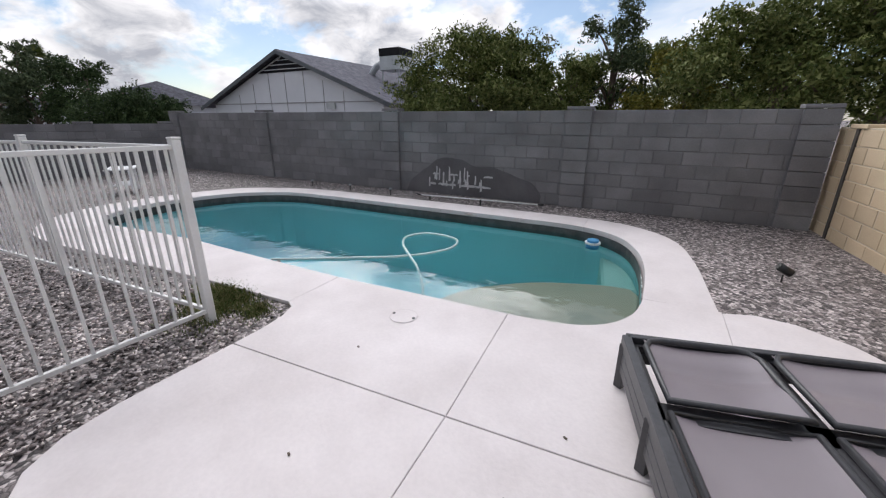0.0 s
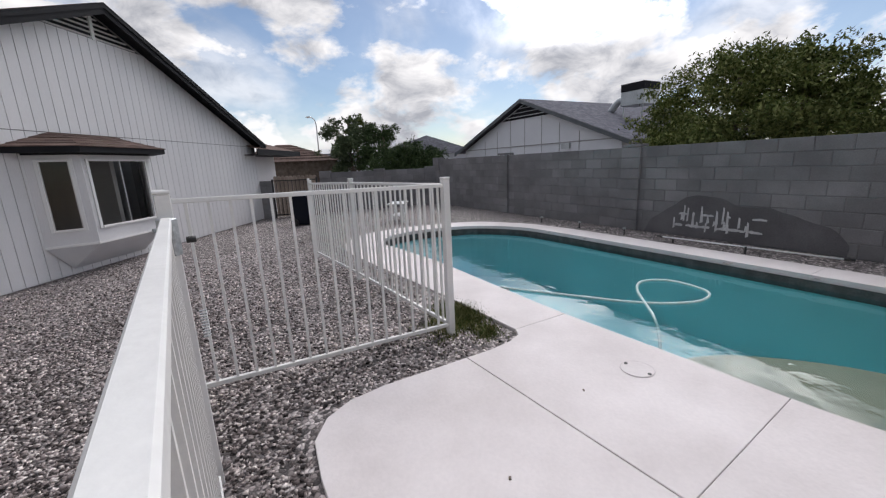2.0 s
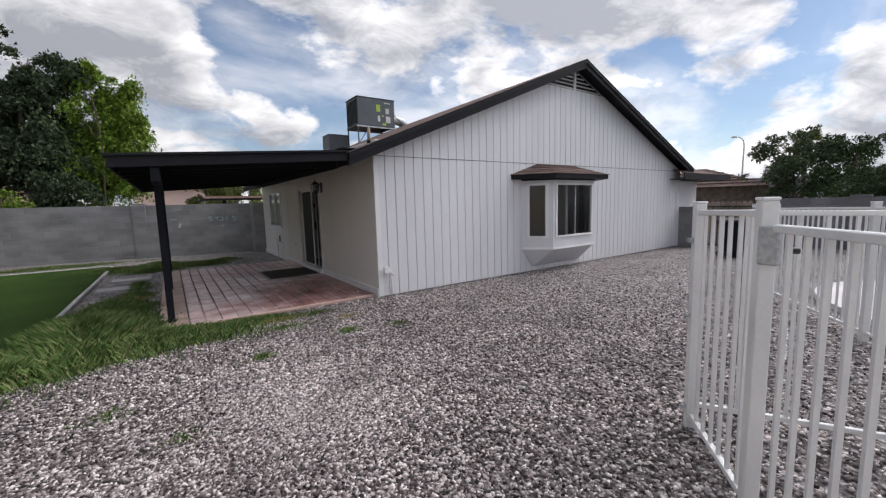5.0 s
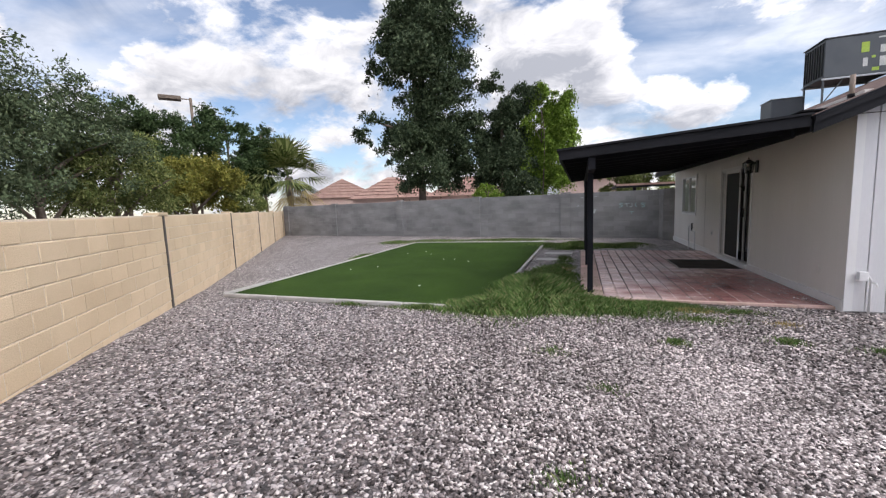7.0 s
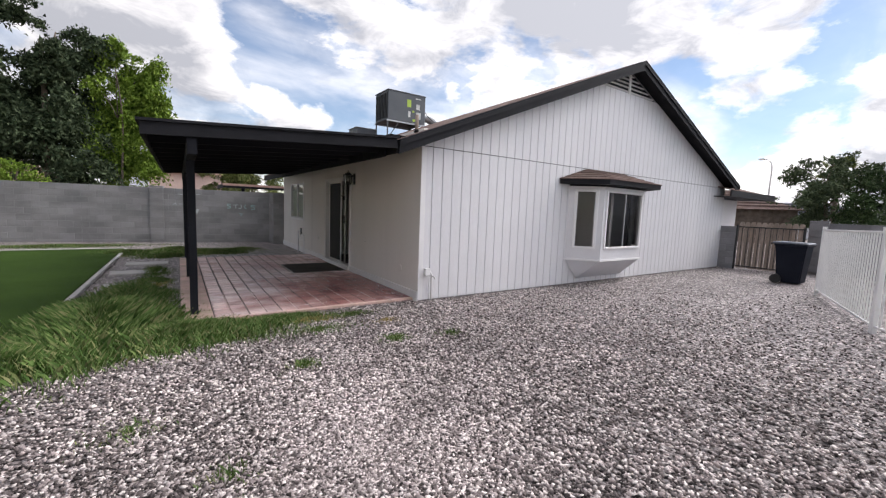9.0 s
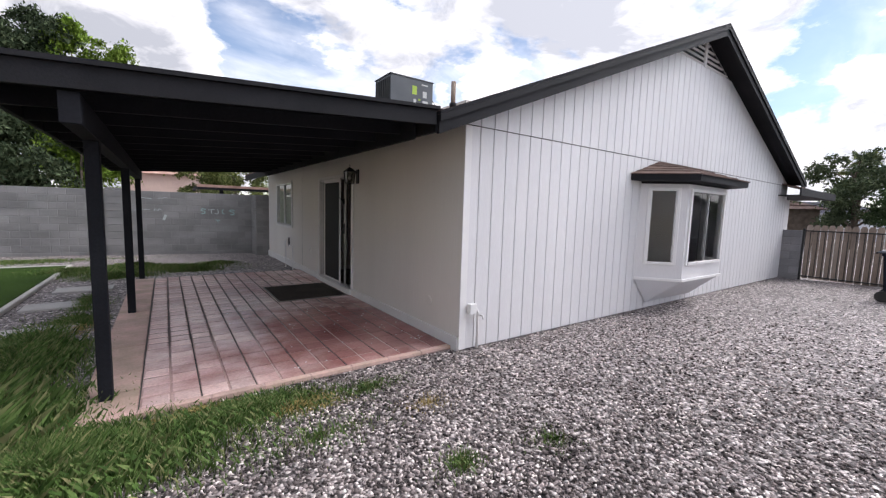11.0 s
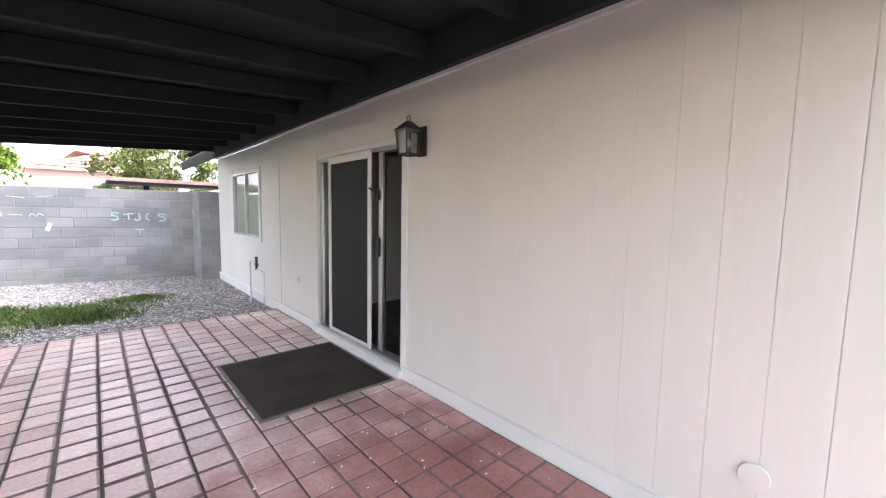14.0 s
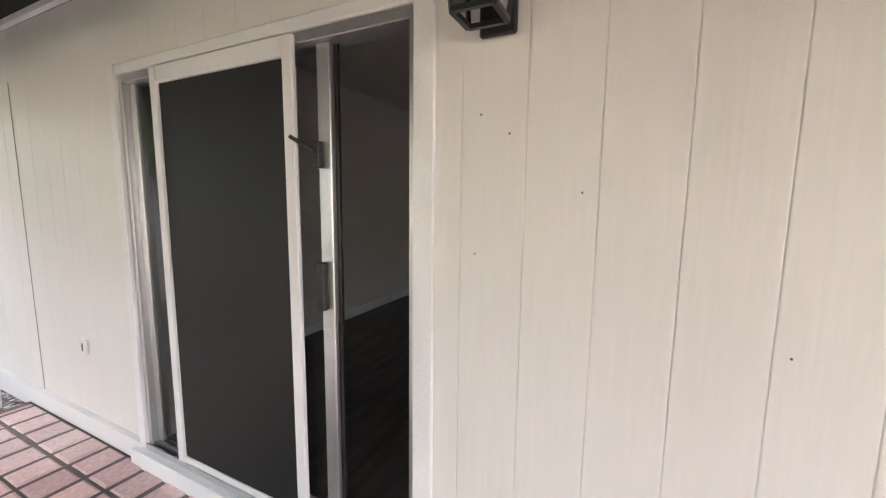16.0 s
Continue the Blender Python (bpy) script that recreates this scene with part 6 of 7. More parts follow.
MARKS = [
    ("teal graffiti", 0.028, [(1.30, 1.42), (1.40, 1.44), (1.43, 1.38), (1.32, 1.35), (1.33, 1.29), (1.43, 1.28)]),
    ("graffiti", 0.022, [(1.24, 1.40), (1.05, 1.42)]), ("graffiti", 0.022, [(1.15, 1.41), (1.14, 1.29)]),
    ("graffiti", 0.022, [(0.97, 1.43), (0.95, 1.31), (1.00, 1.27), (1.05, 1.30)]),
    ("teal graffiti", 0.024, [(0.80, 1.43), (0.85, 1.38), (0.84, 1.31), (0.78, 1.28)]),
    ("teal graffiti", 0.028, [(0.48, 1.40), (0.60, 1.42), (0.64, 1.38), (0.52, 1.34), (0.50, 1.28), (0.62, 1.26)]),
    ("teal graffiti", 0.024, [(0.90, 1.08), (1.05, 1.09)]), ("teal graffiti", 0.02, [(0.98, 1.08), (0.97, 1.00)]),
    ("graffiti", 0.014, [(2.45, 1.36), (2.52, 1.41), (2.55, 1.34), (2.62, 1.40), (2.66, 1.34)]),
    ("graffiti", 0.014, [(2.75, 1.37), (2.95, 1.38)]), ("graffiti", 0.016, [(3.02, 1.33), (3.04, 1.41), (3.12, 1.34)]),
    ("graffiti", 0.014, [(2.3, 1.75), (2.55, 1.72)]), ("graffiti", 0.014, [(2.7, 1.70), (2.95, 1.73)]),
    ("graffiti", 0.07, [(2.36, 1.22), (2.42, 1.06)]),
]
for mt, w, pts in MARKS:
    scribble(pts, mt, w)

# ---- daybed with two slings ----
bed = group("double_chaise", "charcoal metal double sun lounger with grey-mauve mesh slings on the deck", "sun lounger", (*pw(-5.9, 5.8), DECK))
c0 = Vector(pw(-4.88, 4.93))
bs_ = (-U * math.cos(radians(14)) - V * math.sin(radians(14)))
bl_ = (V * math.cos(radians(14)) - U * math.sin(radians(14)))


def bp(s, l, z):
    p = c0 + bs_ * s + bl_ * l
    return (p.x, p.y, DECK + z)


BW, BL, BH = 1.24, 2.0, 0.31
for l in (0.02, BL):
    own(bars("end_rail", [(bp(0, l, BH), bp(BW, l, BH), 0.045, 0.05)], "sling frame", bevel=0.004), bed)
for s in (0.0, BW):
    own(bars("side_rail", [(bp(s, 0.02, BH), bp(s, BL, BH), 0.045, 0.05)], "sling frame", bevel=0.004), bed)
    for z in (0.255, 0.195, 0.135):
        own(bars("side_slat", [(bp(s, 0.03, z), bp(s, BL, z), 0.02, 0.055)], "sling frame", bevel=0.003), bed)
for z in (0.255, 0.195):
    own(bars("end_slat", [(bp(0.01, 0.02, z), bp(BW - 0.01, 0.02, z), 0.02, 0.055)], "sling frame", bevel=0.003), bed)
for s in (0.0, BW):
    for l in (0.03, 0.62, 1.3, 1.97):
        own(bars("leg", [(bp(s, l, 0.0), bp(s, l, BH - 0.03), 0.05, 0.035)], "sling frame", bevel=0.004), bed)
for s in (0.037, BW - 0.037, BW / 2):
    own(bars("inner_rail", [(bp(s, 0.05, 0.285), bp(s, BL - 0.03, 0.285), 0.036 if s != BW / 2 else 0.095, 0.03)], "sling frame", bevel=0.003), bed)
own(bars("inner_rail", [(bp(0.04, 0.052, 0.285), bp(BW - 0.04, 0.052, 0.285), 0.03, 0.03)], "sling frame", bevel=0.003), bed)
own(bars("cross_rail", [(bp(0.02, 0.58, 0.28), bp(BW - 0.02, 0.58, 0.28), 0.11, 0.04), (bp(BW / 2, 0.05, 0.25), bp(BW / 2, BL, 0.25), 0.05, 0.04)], "sling frame"), bed)
for s0 in (0.07, 0.655):
    s1 = s0 + 0.515
    loop = [(s0, 0.56), (s0, 0.14), (s0 + 0.03, 0.085), (s0 + 0.09, 0.065), (s1 - 0.09, 0.065), (s1 - 0.03, 0.085), (s1, 0.14), (s1, 0.56)]
    own(tube("head_frame", [bp(s, l, 0.345) for s, l in loop] + [], 0.016, "sling frame", closed=True), bed)
    own(tube("body_frame", [bp(s, l, 0.315) for s, l in [(s0, 0.605), (s0, 1.93), (s1, 1.93), (s1, 0.605)]], 0.016, "sling frame", closed=True), bed)
    for l0, l1, z, nm in ((0.08, 0.555, 0.35, "head_sling"), (0.61, 1.92, 0.32, "body_sling")):
        vs, fs = [], []
        for i in range(13):
            for j in range(13):
                a, b = i / 12, j / 12
                sag = -0.03 * math.sin(math.pi * a) - 0.018 * math.exp(-((b - 0.45) / 0.12) ** 2) * (nm == "head_sling") - 0.004 * math.sin(9 * a + 2 * b)
                vs.append(bp(s0 + (s1 - s0) * a, l0 + (l1 - l0) * b, z + sag))
                if i and j:
                    q = i * 13 + j
                    fs.append((q - 14, q - 1, q, q - 13))
        o = own(link(nm, vs, fs, "sling"), bed)
        for f in o.data.polygons:
            f.use_smooth = True

# white garden table behind the fence
tb = group("garden_table", "small white slatted garden table beyond the pool", "table", (8.0, -5.55, 0.22))
for k in range(5):
    own(bars("slat", [((7.6, -5.75 + 0.1 * k, 0.72), (8.4, -5.75 + 0.1 * k, 0.72), 0.08, 0.02)], "white plastic"), tb)
for x in (7.65, 8.35):
    for y in (-5.72, -5.38):
        own(bars("leg", [((x, y, 0.2), (x, y, 0.70), 0.04, 0.04)], "white plastic"), tb)
own(bars("shelf", [((7.65, -5.55, 0.40), (8.35, -5.55, 0.40), 0.3, 0.02)], "white plastic"), tb)

# ---- street lamps ----
def street_lamp(x, y, h, d, label, mat1, head, arm=1.5, curved=True):
    g = group("street_lamp", label, "street lamp", (x, y, 0))
    d = Vector((*d, 0)).normalized()
    if curved:
        pts = [Vector((x, y, 0)), Vector((x, y, h * 0.6)), Vector((x, y, h - 0.7)), Vector((x, y, h - 0.15)) + d * 0.3, Vector((x, y, h)) + d * arm]
        own(tube("pole", smooth_line(pts, 6), 0.08, mat1, taper=0.035), g)
    else:
        own(tube("pole", [(x, y, 0), (x, y, h)], 0.09, mat1), g)
        own(bars("arm", [((x, y, h - 0.1), tuple(Vector((x, y, h - 0.1)) + d * 0.6), 0.06, 0.06)], mat1), g)
    e = Vector((x, y, h if curved else h - 0.1)) + d * (arm - 0.1 if curved else 0.55)
    own(bars("head", [(tuple(e), tuple(e + d * head[0]), head[1], head[2])], mat1, bevel=0.03), g)
    return g


sx, sy = polar(-70.9, 42)
street_lamp(sx, sy, 6.7, (0.3, 1.0), "white curved street lamp beyond the side gate", "white metal", (0.45, 0.25, 0.14), 0.7)
sx, sy = polar(50.9, 33, PART2)
street_lamp(sx, sy, 9.7, (-0.63, -0.77), "brown square-headed street lamp beyond the tan wall", "bark", (1.3, 0.6, 0.26), 0.6, False)

# ---- fan palm and far palm ----
def frond_palm(x, y, zc, r, label, seed, n=34, dry=8, trunk=0.22):
    rg = random.Random(seed)
    g = group("fan_palm", label, "palm tree", (x, y, 0), "palms beyond the walls")
    own(tube("trunk", [(x, y, -0.1), (x + 0.1, y, zc * 0.5), (x, y, zc)], trunk, "bark"), g)
    for nm, count, mt in (("frond", n, "leaf mid"), ("dry_frond", dry, "palm dry")):
        vs, fs = [], []
        for k in range(count):
            az = rg.uniform(0, 2 * math.pi)
            el = rg.uniform(-0.3, 1.35) if nm == "frond" else rg.uniform(-1.3, -0.5)
            d = Vector((math.cos(az) * math.cos(el), math.sin(az) * math.cos(el), math.sin(el)))
            side = d.cross(Vector((0, 0, 1))).normalized()
            up = side.cross(d)
            base = Vector((x, y, zc)) + d * r * 0.45
            i0 = len(vs)
            vs += [(x, y, zc), tuple(base + side * 0.02), tuple(base - side * 0.02)]
            fs.append((i0, i0 + 1, i0 + 2))
            for j in range(17):
                a = radians(-80 + 10 * j)
                ld = (d * math.cos(a) + side * math.sin(a)) + Vector((0, 0, -0.18 * abs(math.sin(a))))
                Lf = r * 0.6 * (0.75 + 0.25 * math.cos(a))
                w = ld.cross(up).normalized() * 0.055
                i0 = len(vs)
                vs += [tuple(base), tuple(base + ld * Lf * 0.5 + w), tuple(base + ld * Lf + Vector((0, 0, -0.12 * r))), tuple(base + ld * Lf * 0.5 - w)]
                fs.append((i0, i0 + 1, i0 + 2, i0 + 3))
        own(link(nm + "s", vs, fs, mt), g)


px, py = polar(40.6, 30.5, PART2)
frond_palm(px, py, 4.0, 3.4, "fan palm with grey-green fronds and dry lower leaves", 3, 44, 5)
px, py = polar(-76.0, 38)
frond_palm(px, py, 5.1, 1.5, "distant palm beyond the side wall", 4, 22, 4, 0.15)

# ---- far houses ----
def far_house(name, yaw, dist, origin, w, depth, eave, ridge, label, turn=0.0, hip=True, wallm="stucco", roofm="tile roof"):
    cx, cy = polar(yaw, dist, origin)
    g = group(name, label, "house", (cx, cy, 0), "houses beyond the walls")
    m = Matrix.Translation((cx, cy, 0)) @ Matrix.Rotation(radians(yaw + turn), 4, "Z")
    T = lambda p: tuple(m @ Vector(p))
    own(link("wall", [T(p) for p in [(-w, 0, 0), (w, 0, 0), (w, depth, 0), (-w, depth, 0), (-w, 0, eave), (w, 0, eave), (w, depth, eave), (-w, depth, eave)]],
             [(0, 1, 5, 4), (1, 2, 6, 5), (2, 3, 7, 6), (3, 0, 4, 7)], wallm), g)
    hx = w - depth * 0.45 if hip else w + 0.4
    o = 0.4
    R = [(-w - o, -o, eave - 0.1), (w + o, -o, eave - 0.1), (w + o, depth + o, eave - 0.1), (-w - o, depth + o, eave - 0.1), (-hx, depth / 2, ridge), (hx, depth / 2, ridge)]
    own(link("roof", [T(p) for p in R], [(0, 1, 5, 4), (1, 2, 5), (2, 3, 4, 5), (3, 0, 4), (3, 2, 1, 0)], roofm), g)
    for k in range(1, 7):
        t = k / 7
        a = Vector(R[0]).lerp(Vector(R[4]), t) + Vector((0, 0, 0.03))
        b = Vector(R[1]).lerp(Vector(R[5]), t) + Vector((0, 0, 0.03))
        own(bars("tile_course", [(T(a), T(b), 0.10, 0.05)], roofm), g)
    return g


far_house("tile_house", 33.5, 44, PART2, 3.6, 8, 3.0, 5.2, "house with a red clay tile roof beyond the back wall")
far_house("tile_house", 26.5, 36, PART2, 3.6, 7, 2.6, 4.6, "low house with a red clay tile roof beyond the back wall")
far_house("tile_house", 15.5, 37, PART2, 3.8, 7, 2.6, 4.5, "red-roofed house glimpsed through the trees")
far_house("tile_house", -1.6, 42, PART2, 3.2, 9, 3.9, 5.6, "pink stucco house with a tile roof beyond the back wall")
far_house("side_house", -66.5, 36, (-2.7, -7.3), 4.2, 8, 2.5, 4.0, "brown shingle roofed house beyond the side gate", 0, True, "bark", "shingle")
far_house("side_house", -74, 52, (-2.7, -7.3), 6, 8, 2.4, 3.6, "low pale house beyond the side wall", 0, True, "neighbour wall", "grey shingle")
pr = group("neighbour_patio_roof", "flat brown patio roof with orange edge boards over the back wall", "patio roof", (-2.0, 14.0, 0))
own(boxes("roof_sheet", [(-1.75, 2.6, 12.6, 15.5, 2.17, 2.23)], "bark"), pr)
own(boxes("edge_board", [(-1.8, 2.65, 12.54, 12.59, 2.09, 2.17), (-1.8, -1.76, 12.6, 15.5, 2.09, 2.24)], "dark paint"), pr)
own(boxes("edge_board", [(-1.82, 2.65, 12.52, 12.59, 2.175, 2.26)], "tile roof", label="orange-red painted top board"), pr)
own(boxes("post", [(-1.1, -0.98, 12.9, 13.0, 0, 2.17), (1.5, 1.62, 12.9, 13.0, 0, 2.17)], "dark paint"), pr)

# neighbour house details
own(bars("panel_seam", [(nbp(s, -0.01, 0), nbp(s, -0.01, NE + max(0, 1.9 - abs(s) * 0.4)), 0.03, 0.02) for s in (-3.6, -2.4, -1.2, 0.05, 1.2, 2.4, 3.6)], "seam"), nb)
own(bars("band", [(nbp(-5.8, -0.02, NE), nbp(5.8, -0.02, NE), 0.04, 0.05)], "seam"), nb)
own(link("gable_vent", [nbp(-1.9, -0.03, 3.82), nbp(1.9, -0.03, 3.82), nbp(0, -0.03, NPZ - 0.25)], [(0, 1, 2)], "dark paint"), nb)
own(bars("vent_slat", [(nbp(-1.6 + 0.5 * k, -0.06, 3.95 + 0.2 * k), nbp(1.6 - 0.5 * k, -0.06, 3.95 + 0.2 * k), 0.04, 0.03) for k in range(3)], "neighbour wall"), nb)
own(bars("junction_box", [(nbp(-2.6, -0.06, 2.25), nbp(-3.1, -0.06, 2.25), 0.1, 0.25)], "ac light"), nb)
na = group("neighbour_air_conditioner", "grey rooftop cooler on the neighbouring roof", "air conditioner", nbp(-2.3, 3.0, 4.0))
for nm, d0, d1, z0, z1, mt in (("cabinet", 0, 1.2, 4.25, 4.92, "ac light"), ("top", -0.03, 1.23, 4.92, 5.28, "dark paint")):
    own(bars(nm, [(nbp(-3.75, 3.4 + d0, (z0 + z1) / 2 - 0.2), nbp(-3.75, 3.4 + d1, (z0 + z1) / 2 - 0.2), 1.25, z1 - z0)], mt, bevel=0.02), na)
for s in (-4.25, -3.25):
    own(bars("leg", [(nbp(s, 3.5, 3.3), nbp(s, 3.5, 4.25), 0.05, 0.05)], "ac light"), na)
own(tube("duct", smooth_line([nbp(-3.1, 4.0, 4.4), nbp(-2.6, 4.0, 4.4), nbp(-2.1, 4.0, 3.9)], 4), 0.17, "ac light", sides=12), na)
n2 = group("second_neighbour_house", "neighbouring house with a low grey shingle roof", "house", (31, -3, 0))
own(boxes("wall", [(28.5, 40, -8.5, -1, 0, 2.5)], "neighbour wall"), n2)
own(link("roof", [(28, -9, 2.45), (40, -9, 2.45), (40, -0.5, 2.45), (28, -0.5, 2.45), (31.5, -4.75, 4.05), (40, -4.75, 4.05)], [(0, 1, 5, 4), (1, 2, 5), (2, 3, 4, 5), (3, 0, 4), (3, 2, 1, 0)], "grey shingle"), n2)

# ---- grass and weeds ----
def blades(name, spots, material, label, seed, kind="stuff"):
    """spots: (x, y, rx, ry, count, height)"""
    rg = np.random.default_rng(seed)
    Vs = []
    for x, y, rx, ry, cnt, h in spots:
        a = rg.uniform(0, 2 * np.pi, cnt)
        q = np.minimum(np.abs(rg.normal(0, 0.62, cnt)), 1.9) * (1 + 0.25 * np.sin(3 * a + x) + 0.15 * np.sin(7 * a))
        X, Y = x + rx * q * np.cos(a), y + ry * q * np.sin(a)
        Z = np.array([ground_z(u, v) for u, v in zip(X, Y)]) - 0.005
        hh = h * rg.uniform(0.35, 1.2, cnt) * np.clip(1.15 - 0.5 * q, 0.25, 1.1)
        az = rg.uniform(0, 2 * np.pi, cnt)
        lean = rg.uniform(0.1, 0.9, cnt) * hh
        w = rg.uniform(0.002, 0.0045, cnt)
        dx, dy = np.cos(az), np.sin(az)
        p0 = np.stack([X - dy * w, Y + dx * w, Z], 1)
        p1 = np.stack([X + dy * w, Y - dx * w, Z], 1)
        p2 = np.stack([X + dx * lean * 0.4 + dy * w, Y + dy * lean * 0.4 - dx * w, Z + hh * 0.65], 1)
        p3 = np.stack([X + dx * lean, Y + dy * lean, Z + hh], 1)
        Vs.append(np.stack([p0, p1, p2, p3], 1).reshape(-1, 3))
    A = np.concatenate(Vs)
    cnt = len(A) // 4
    me = bpy.data.meshes.new(name)
    me.vertices.add(len(A))
    me.vertices.foreach_set("co", A.ravel())
    me.loops.add(len(A))
    me.loops.foreach_set("vertex_index", np.arange(len(A), dtype=np.int32))
    me.polygons.add(cnt)
    me.polygons.foreach_set("loop_start", np.arange(0, len(A), 4, dtype=np.int32))
    me.update(calc_edges=True)
    me.materials.append(M[material])
    return tagged(new(name, me), label, "grass", kind=kind)


blades("grass", [(-4.1, 0.2, 0.6, 1.15, 32000, 0.30), (-3.95, 1.9, 0.45, 1.0, 17000, 0.17), (-3.4, -0.5, 0.95, 0.5, 20000, 0.17), (-2.3, -0.25, 0.8, 0.28, 8000, 0.09), (-4.6, -0.95, 0.7, 0.32, 11000, 0.19), (-5.6, -1.12, 0.6, 0.1, 1100, 0.09), (-6.9, -1.12, 0.5, 0.08, 400, 0.07), (-3.75, 3.4, 0.3, 0.5, 3500, 0.07), (-1.3, -0.35, 0.5, 0.2, 900, 0.05),
                 (-2.7, 8.0, 1.6, 0.8, 6500, 0.10), (-2.2, 7.5, 0.6, 0.3, 1600, 0.11), (-3.4, 8.4, 0.7, 0.5, 4500, 0.14), (-1.6, 8.6, 0.5, 0.3, 2500, 0.08), (-4.5, 8.0, 1.0, 0.8, 5000, 0.12), (-3.6, 7.2, 0.6, 0.35, 6000, 0.10), (-3.75, 4.6, 0.25, 0.8, 3500, 0.07), (-6.3, 10.4, 2.6, 0.5, 8000, 0.08), (-9.6, 10.2, 1.6, 0.6, 5000, 0.08), (-11.2, 9.5, 0.9, 0.7, 3500, 0.1), (-10.2, 4.8, 0.25, 0.7, 1200, 0.1),
                 (-1.28, -1.71, 0.22, 0.18, 450, 0.06), (-2.37, -2.0, 0.2, 0.15, 420, 0.06), (-0.6, -1.86, 0.25, 0.2, 300, 0.05), (-3.6, -2.6, 0.3, 0.25, 260, 0.05), (-3.1, -3.4, 0.2, 0.2, 260, 0.05), (-1.9, -0.9, 0.7, 0.3, 900, 0.05), (-3.4, -4.6, 0.2, 0.2, 200, 0.05)],
       "grass", "green grass and weeds growing through the gravel", 7)
blades("pool_grass", [(*pw(-1.75, 5.33), 0.48, 0.32, 7000, 0.065), (*pw(-2.2, 5.3), 0.22, 0.16, 1500, 0.05)], "dull grass", "short green grass in the notch of the pool deck", 8)
blades("dry_grass", [(-1.9, -0.35, 0.4, 0.18, 2200, 0.05), (-3.7, 3.0, 0.3, 0.5, 700, 0.05), (-2.6, -0.05, 0.5, 0.1, 1200, 0.05), (-3.4, 0.4, 0.2, 0.4, 900, 0.04), (-1.0, -0.9, 0.3, 0.2, 300, 0.04)], "straw", "dry yellow grass at the edge of the patio", 9)


# ---- loose gravel ----
def gravel_stones():
    rg = np.random.default_rng(4)
    n0 = 175000
    r = np.abs(rg.normal(0, 3.6, n0))
    a = rg.uniform(0, 2 * np.pi, n0)
    X, Y = -2.4 + r * np.cos(a), -3.6 + r * np.sin(a) * 0.95
    S, D = (X - O.x) * U.x + (Y - O.y) * U.y, (X - O.x) * V.x + (Y - O.y) * V.y
    ok = ~((X > -0.03) & (Y > -0.03)) & ~((X > -3.55) & (X < 0) & (Y > 0.08) & (Y < 6.55)) & ~((X < TX1 + 0.1) & (Y > TY0 - 0.05) & (Y < 9.1))
    ok &= ~((S < -2.5) & (D < 6.97) & (D > 3.3)) & ~((D < 5.3) & (S < 3.7))
    ok &= ~((X > 4.0) & (X < 6) & (Y > -0.1))
    tanx = -0.6 + (Y + 14.54) * (-21.75 / 29.54)
    ok &= X > tanx + 0.1
    X, Y = X[ok], Y[ok]
    n1 = len(X)
    Z = 0.245 * np.clip((-Y - 0.2) / 6.3, 0, 1)
    base = np.array([(1, 0, 0), (-1, 0, 0), (0, 1, 0), (0, -1, 0), (0, 0, 1), (0, 0, -1)], float)
    sz = rg.uniform(0.007, 0.018, n1)
    sc_ = np.stack([sz * rg.uniform(0.8, 1.5, n1), sz * rg.uniform(0.7, 1.1, n1), sz * rg.uniform(0.45, 0.8, n1)], 1)
    P = base[None] * sc_[:, None, :] + rg.normal(0, 0.22, (n1, 6, 3)) * sz[:, None, None]
    th = rg.uniform(0, 2 * np.pi, n1)
    c, s = np.cos(th), np.sin(th)
    R = np.stack([P[:, :, 0] * c[:, None] - P[:, :, 1] * s[:, None] + X[:, None], P[:, :, 0] * s[:, None] + P[:, :, 1] * c[:, None] + Y[:, None], P[:, :, 2] + (Z + 0.004 + 0.007 * rg.random(n1))[:, None]], 2).reshape(-1, 3)
    F = np.array([(0, 2, 4), (2, 1, 4), (1, 3, 4), (3, 0, 4), (2, 0, 5), (1, 2, 5), (3, 1, 5), (0, 3, 5)])
    idx = (F[None] + 6 * np.arange(n1)[:, None, None]).reshape(-1).astype(np.int32)
    me = bpy.data.meshes.new("gravel")
    me.vertices.add(len(R))
    me.vertices.foreach_set("co", R.ravel())
    me.loops.add(len(idx))
    me.loops.foreach_set("vertex_index", idx)
    me.polygons.add(len(idx) // 3)
    me.polygons.foreach_set("loop_start", np.arange(0, len(idx), 3, dtype=np.int32))
    me.update(calc_edges=True)
    me.materials.append(M["stone"])
    tagged(new("loose_gravel", me), "loose grey and pinkish crushed gravel", "gravel", kind="stuff")


gravel_stones()
# debris on deck and lawn
rg = random.Random(12)
for k, (s, d) in enumerate([(-4.55, 5.95), (-4.7, 5.5), (-3.6, 6.2), (-3.3, 5.35)]):
    q = pw(s, d)
    g = group("dry_leaf", "small dark dry leaf lying on the pool deck", "leaf", (*q, DECK), "bits lying on the deck")
    own(boxes("blade", [(q[0] - 0.01, q[0] + 0.012, q[1] - 0.006, q[1] + 0.006, DECK + 0.001, DECK + 0.007)], "bark", bevel=0.002), g)
for k in range(9):
    x, y = rg.uniform(-9, -5), rg.uniform(-0.6, 6.5)
    g = group("paper_scrap", "tiny white scrap lying on the artificial lawn", "litter", (x, y, 0.066), "scraps on the lawn")
    own(boxes("scrap", [(x, x + 0.04, y, y + 0.025, 0.066, 0.072)], "white plastic"), g)


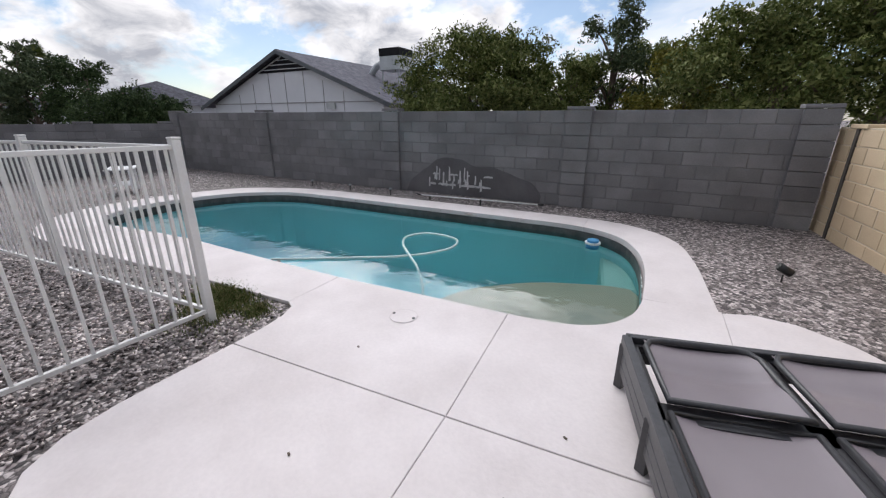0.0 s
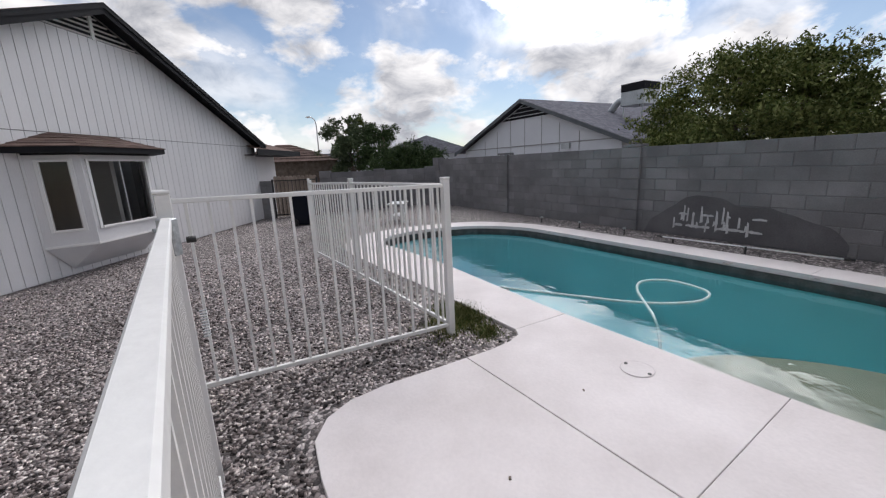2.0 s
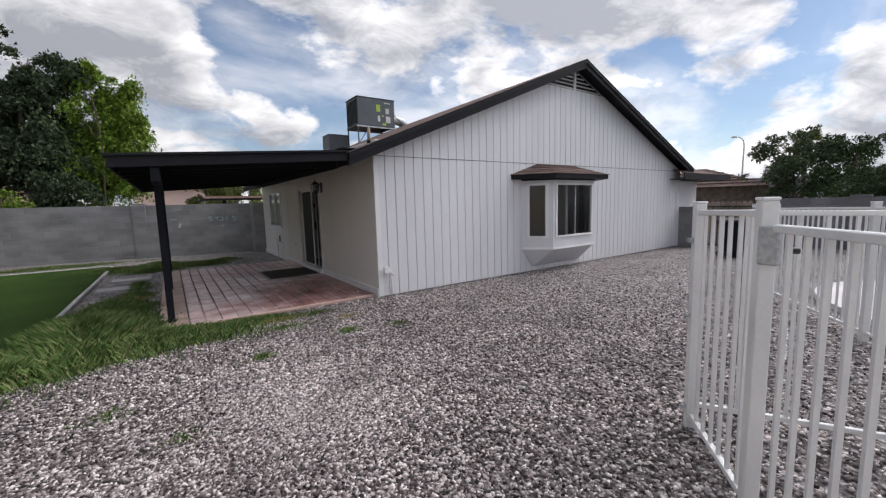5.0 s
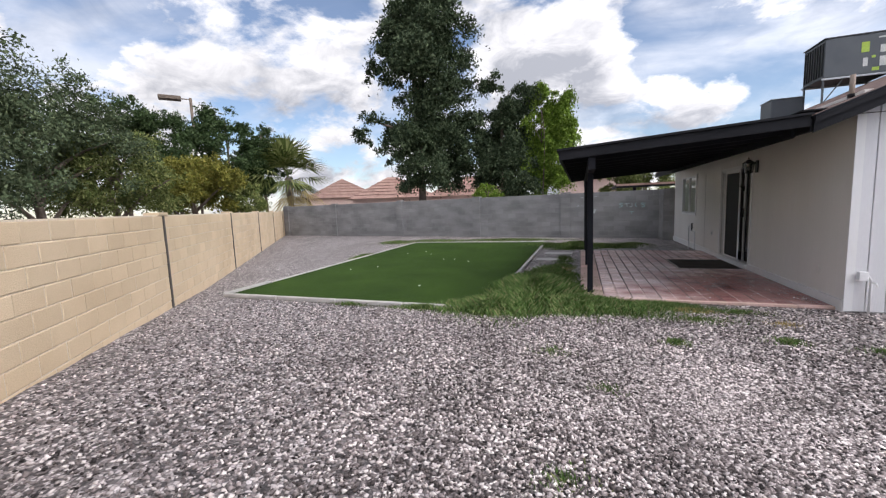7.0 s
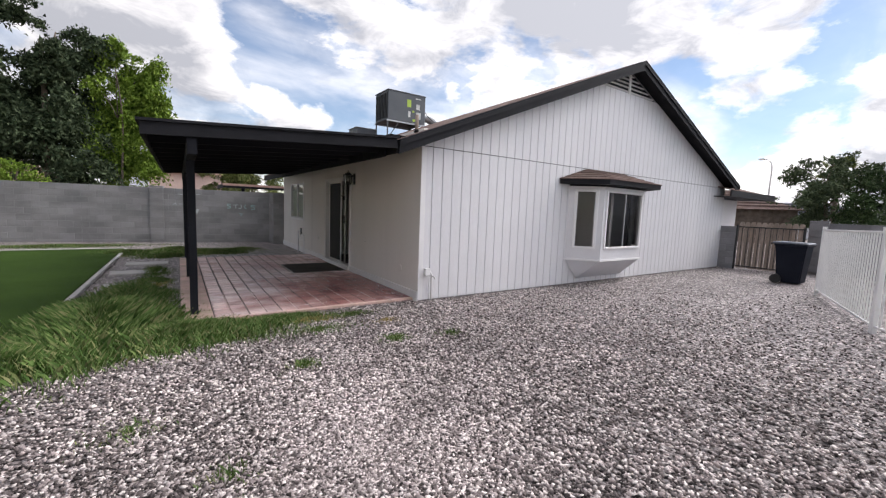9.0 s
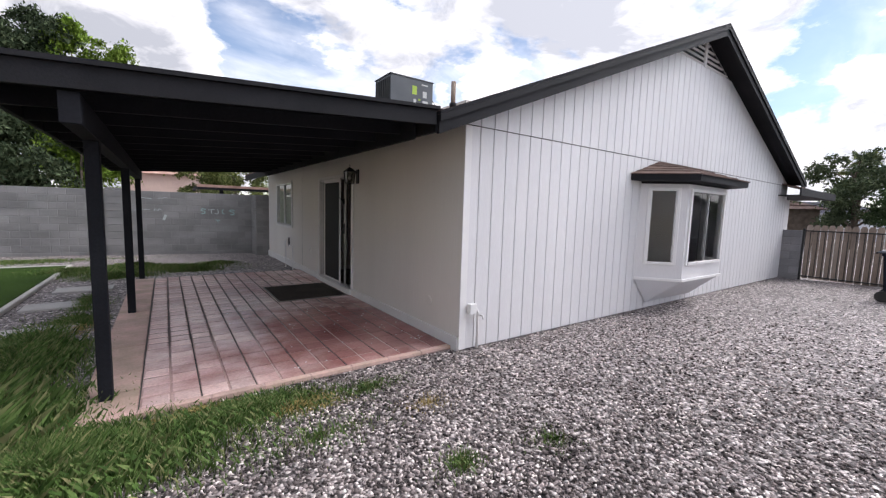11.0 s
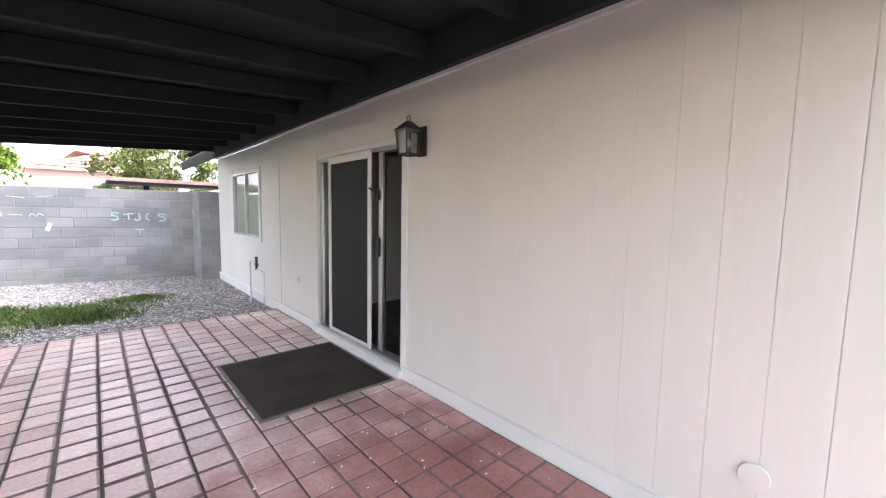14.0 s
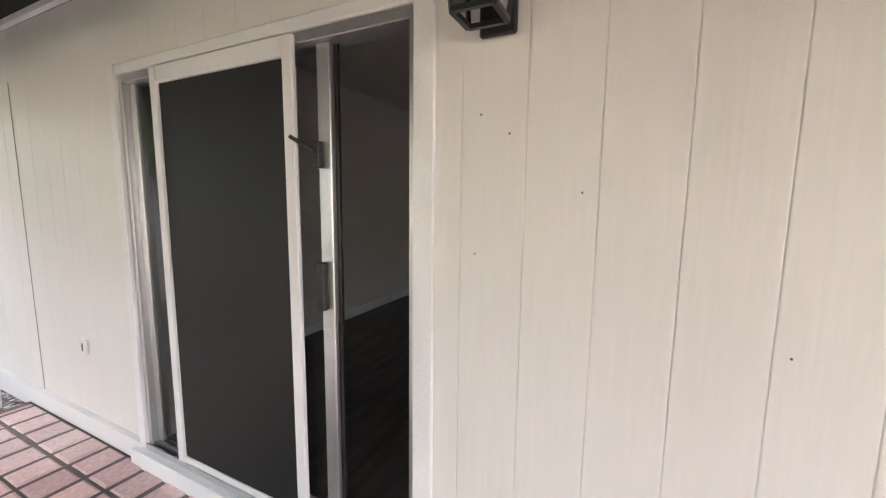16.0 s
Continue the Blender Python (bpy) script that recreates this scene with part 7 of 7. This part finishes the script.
# specks of old paint on the patio
rg = random.Random(31)
bm = bmesh.new()
for k in range(70):
    x, y, q = -0.15 - 2.0 * rg.random() ** 1.3, 0.25 + 2.6 * rg.random(), rg.uniform(0.003, 0.008)
    box(bm, x - q, x + q * rg.uniform(0.4, 1.2), y - q * rg.uniform(0.4, 1), y + q, 0.044, 0.0485)
tagged(part("paint_flecks", bm, "trim paint"), "white flecks of old paint on the red pavers", "litter", kind="stuff")

# ---- patio pavers, last ----
def pavers():
    rg = random.Random(21)
    cells = []
    step = 0.2075
    x = -0.04
    col = 0
    while x - step > -3.1:
        xa, xb = x - step + (0.006 if col % 2 else 0.008), x - (0.008 if col % 2 else 0.006)
        y = 0.16
        while y < 6.42:
            near = math.hypot((xa + xb) / 2 + 0.6, y + 0.1 - 1.0) < 2.1 + 0.25 * math.sin(5 * xa + 3 * y)
            g = 0.0065 if near else 0.0135
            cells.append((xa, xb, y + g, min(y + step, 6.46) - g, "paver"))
            y += step
        x -= step
        col += 1
    xe = x - 0.012
    y = 0.16
    while y < 6.42:
        cells.append((xe - 0.355, xe, y + 0.005, min(y + 0.42, 6.46) - 0.005, "buff paver"))
        y += 0.42
    y0 = -0.04
    while y0 > -3.4:
        cells.append((y0 - 0.40, y0 - 0.006, 0.09, 0.155, "buff paver"))
        y0 -= 0.405
    cells.sort(key=lambda q: (q[0] + 1.8) ** 2 + (q[2] - 1.5) ** 2)
    meshes = {}
    rv, rf = {"paver": [], "buff paver": []}, {"paver": [], "buff paver": []}
    for k, (xa, xb, ya, yb, mt) in enumerate(cells):
        w, h = round(xb - xa, 3), round(yb - ya, 3)
        soft = mt == "paver" and abs(h - (step - 0.013)) > 0.002
        e, t = (0.014, 0.034) if soft else (0.007, 0.034)
        cx, cy = (xa + xb) / 2, (ya + yb) / 2
        z = 0.012 + rg.uniform(-0.002, 0.003)
        v = [(-w / 2, -h / 2, 0), (w / 2, -h / 2, 0), (w / 2, h / 2, 0), (-w / 2, h / 2, 0), (-w / 2, -h / 2, t - e * 0.65), (w / 2, -h / 2, t - e * 0.65), (w / 2, h / 2, t - e * 0.65), (-w / 2, h / 2, t - e * 0.65),
             (-w / 2 + e, -h / 2 + e, t), (w / 2 - e, -h / 2 + e, t), (w / 2 - e, h / 2 - e, t), (-w / 2 + e, h / 2 - e, t)]
        f = [(8, 9, 10, 11), (0, 1, 5, 4), (1, 2, 6, 5), (2, 3, 7, 6), (3, 0, 4, 7), (4, 5, 9, 8), (5, 6, 10, 9), (6, 7, 11, 10), (7, 4, 8, 11)]
        if k < 300:
            if (w, h, mt) not in meshes:
                me = bpy.data.meshes.new("paver")
                me.from_pydata(v, [], f)
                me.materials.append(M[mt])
                meshes[(w, h, mt)] = me
            o = new("paver", meshes[(w, h, mt)])
            o.parent = patio
            o.location = (cx, cy, z)
            o.rotation_euler = (rg.uniform(-0.006, 0.006), rg.uniform(-0.006, 0.006), rg.uniform(-0.008, 0.008))
        else:
            b = len(rv[mt])
            rv[mt] += [(p[0] + cx, p[1] + cy, p[2] + z) for p in v]
            rf[mt] += [tuple(b + i for i in q) for q in f]
    for mt in rv:
        if rv[mt]:
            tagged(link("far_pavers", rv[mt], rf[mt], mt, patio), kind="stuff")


pavers()
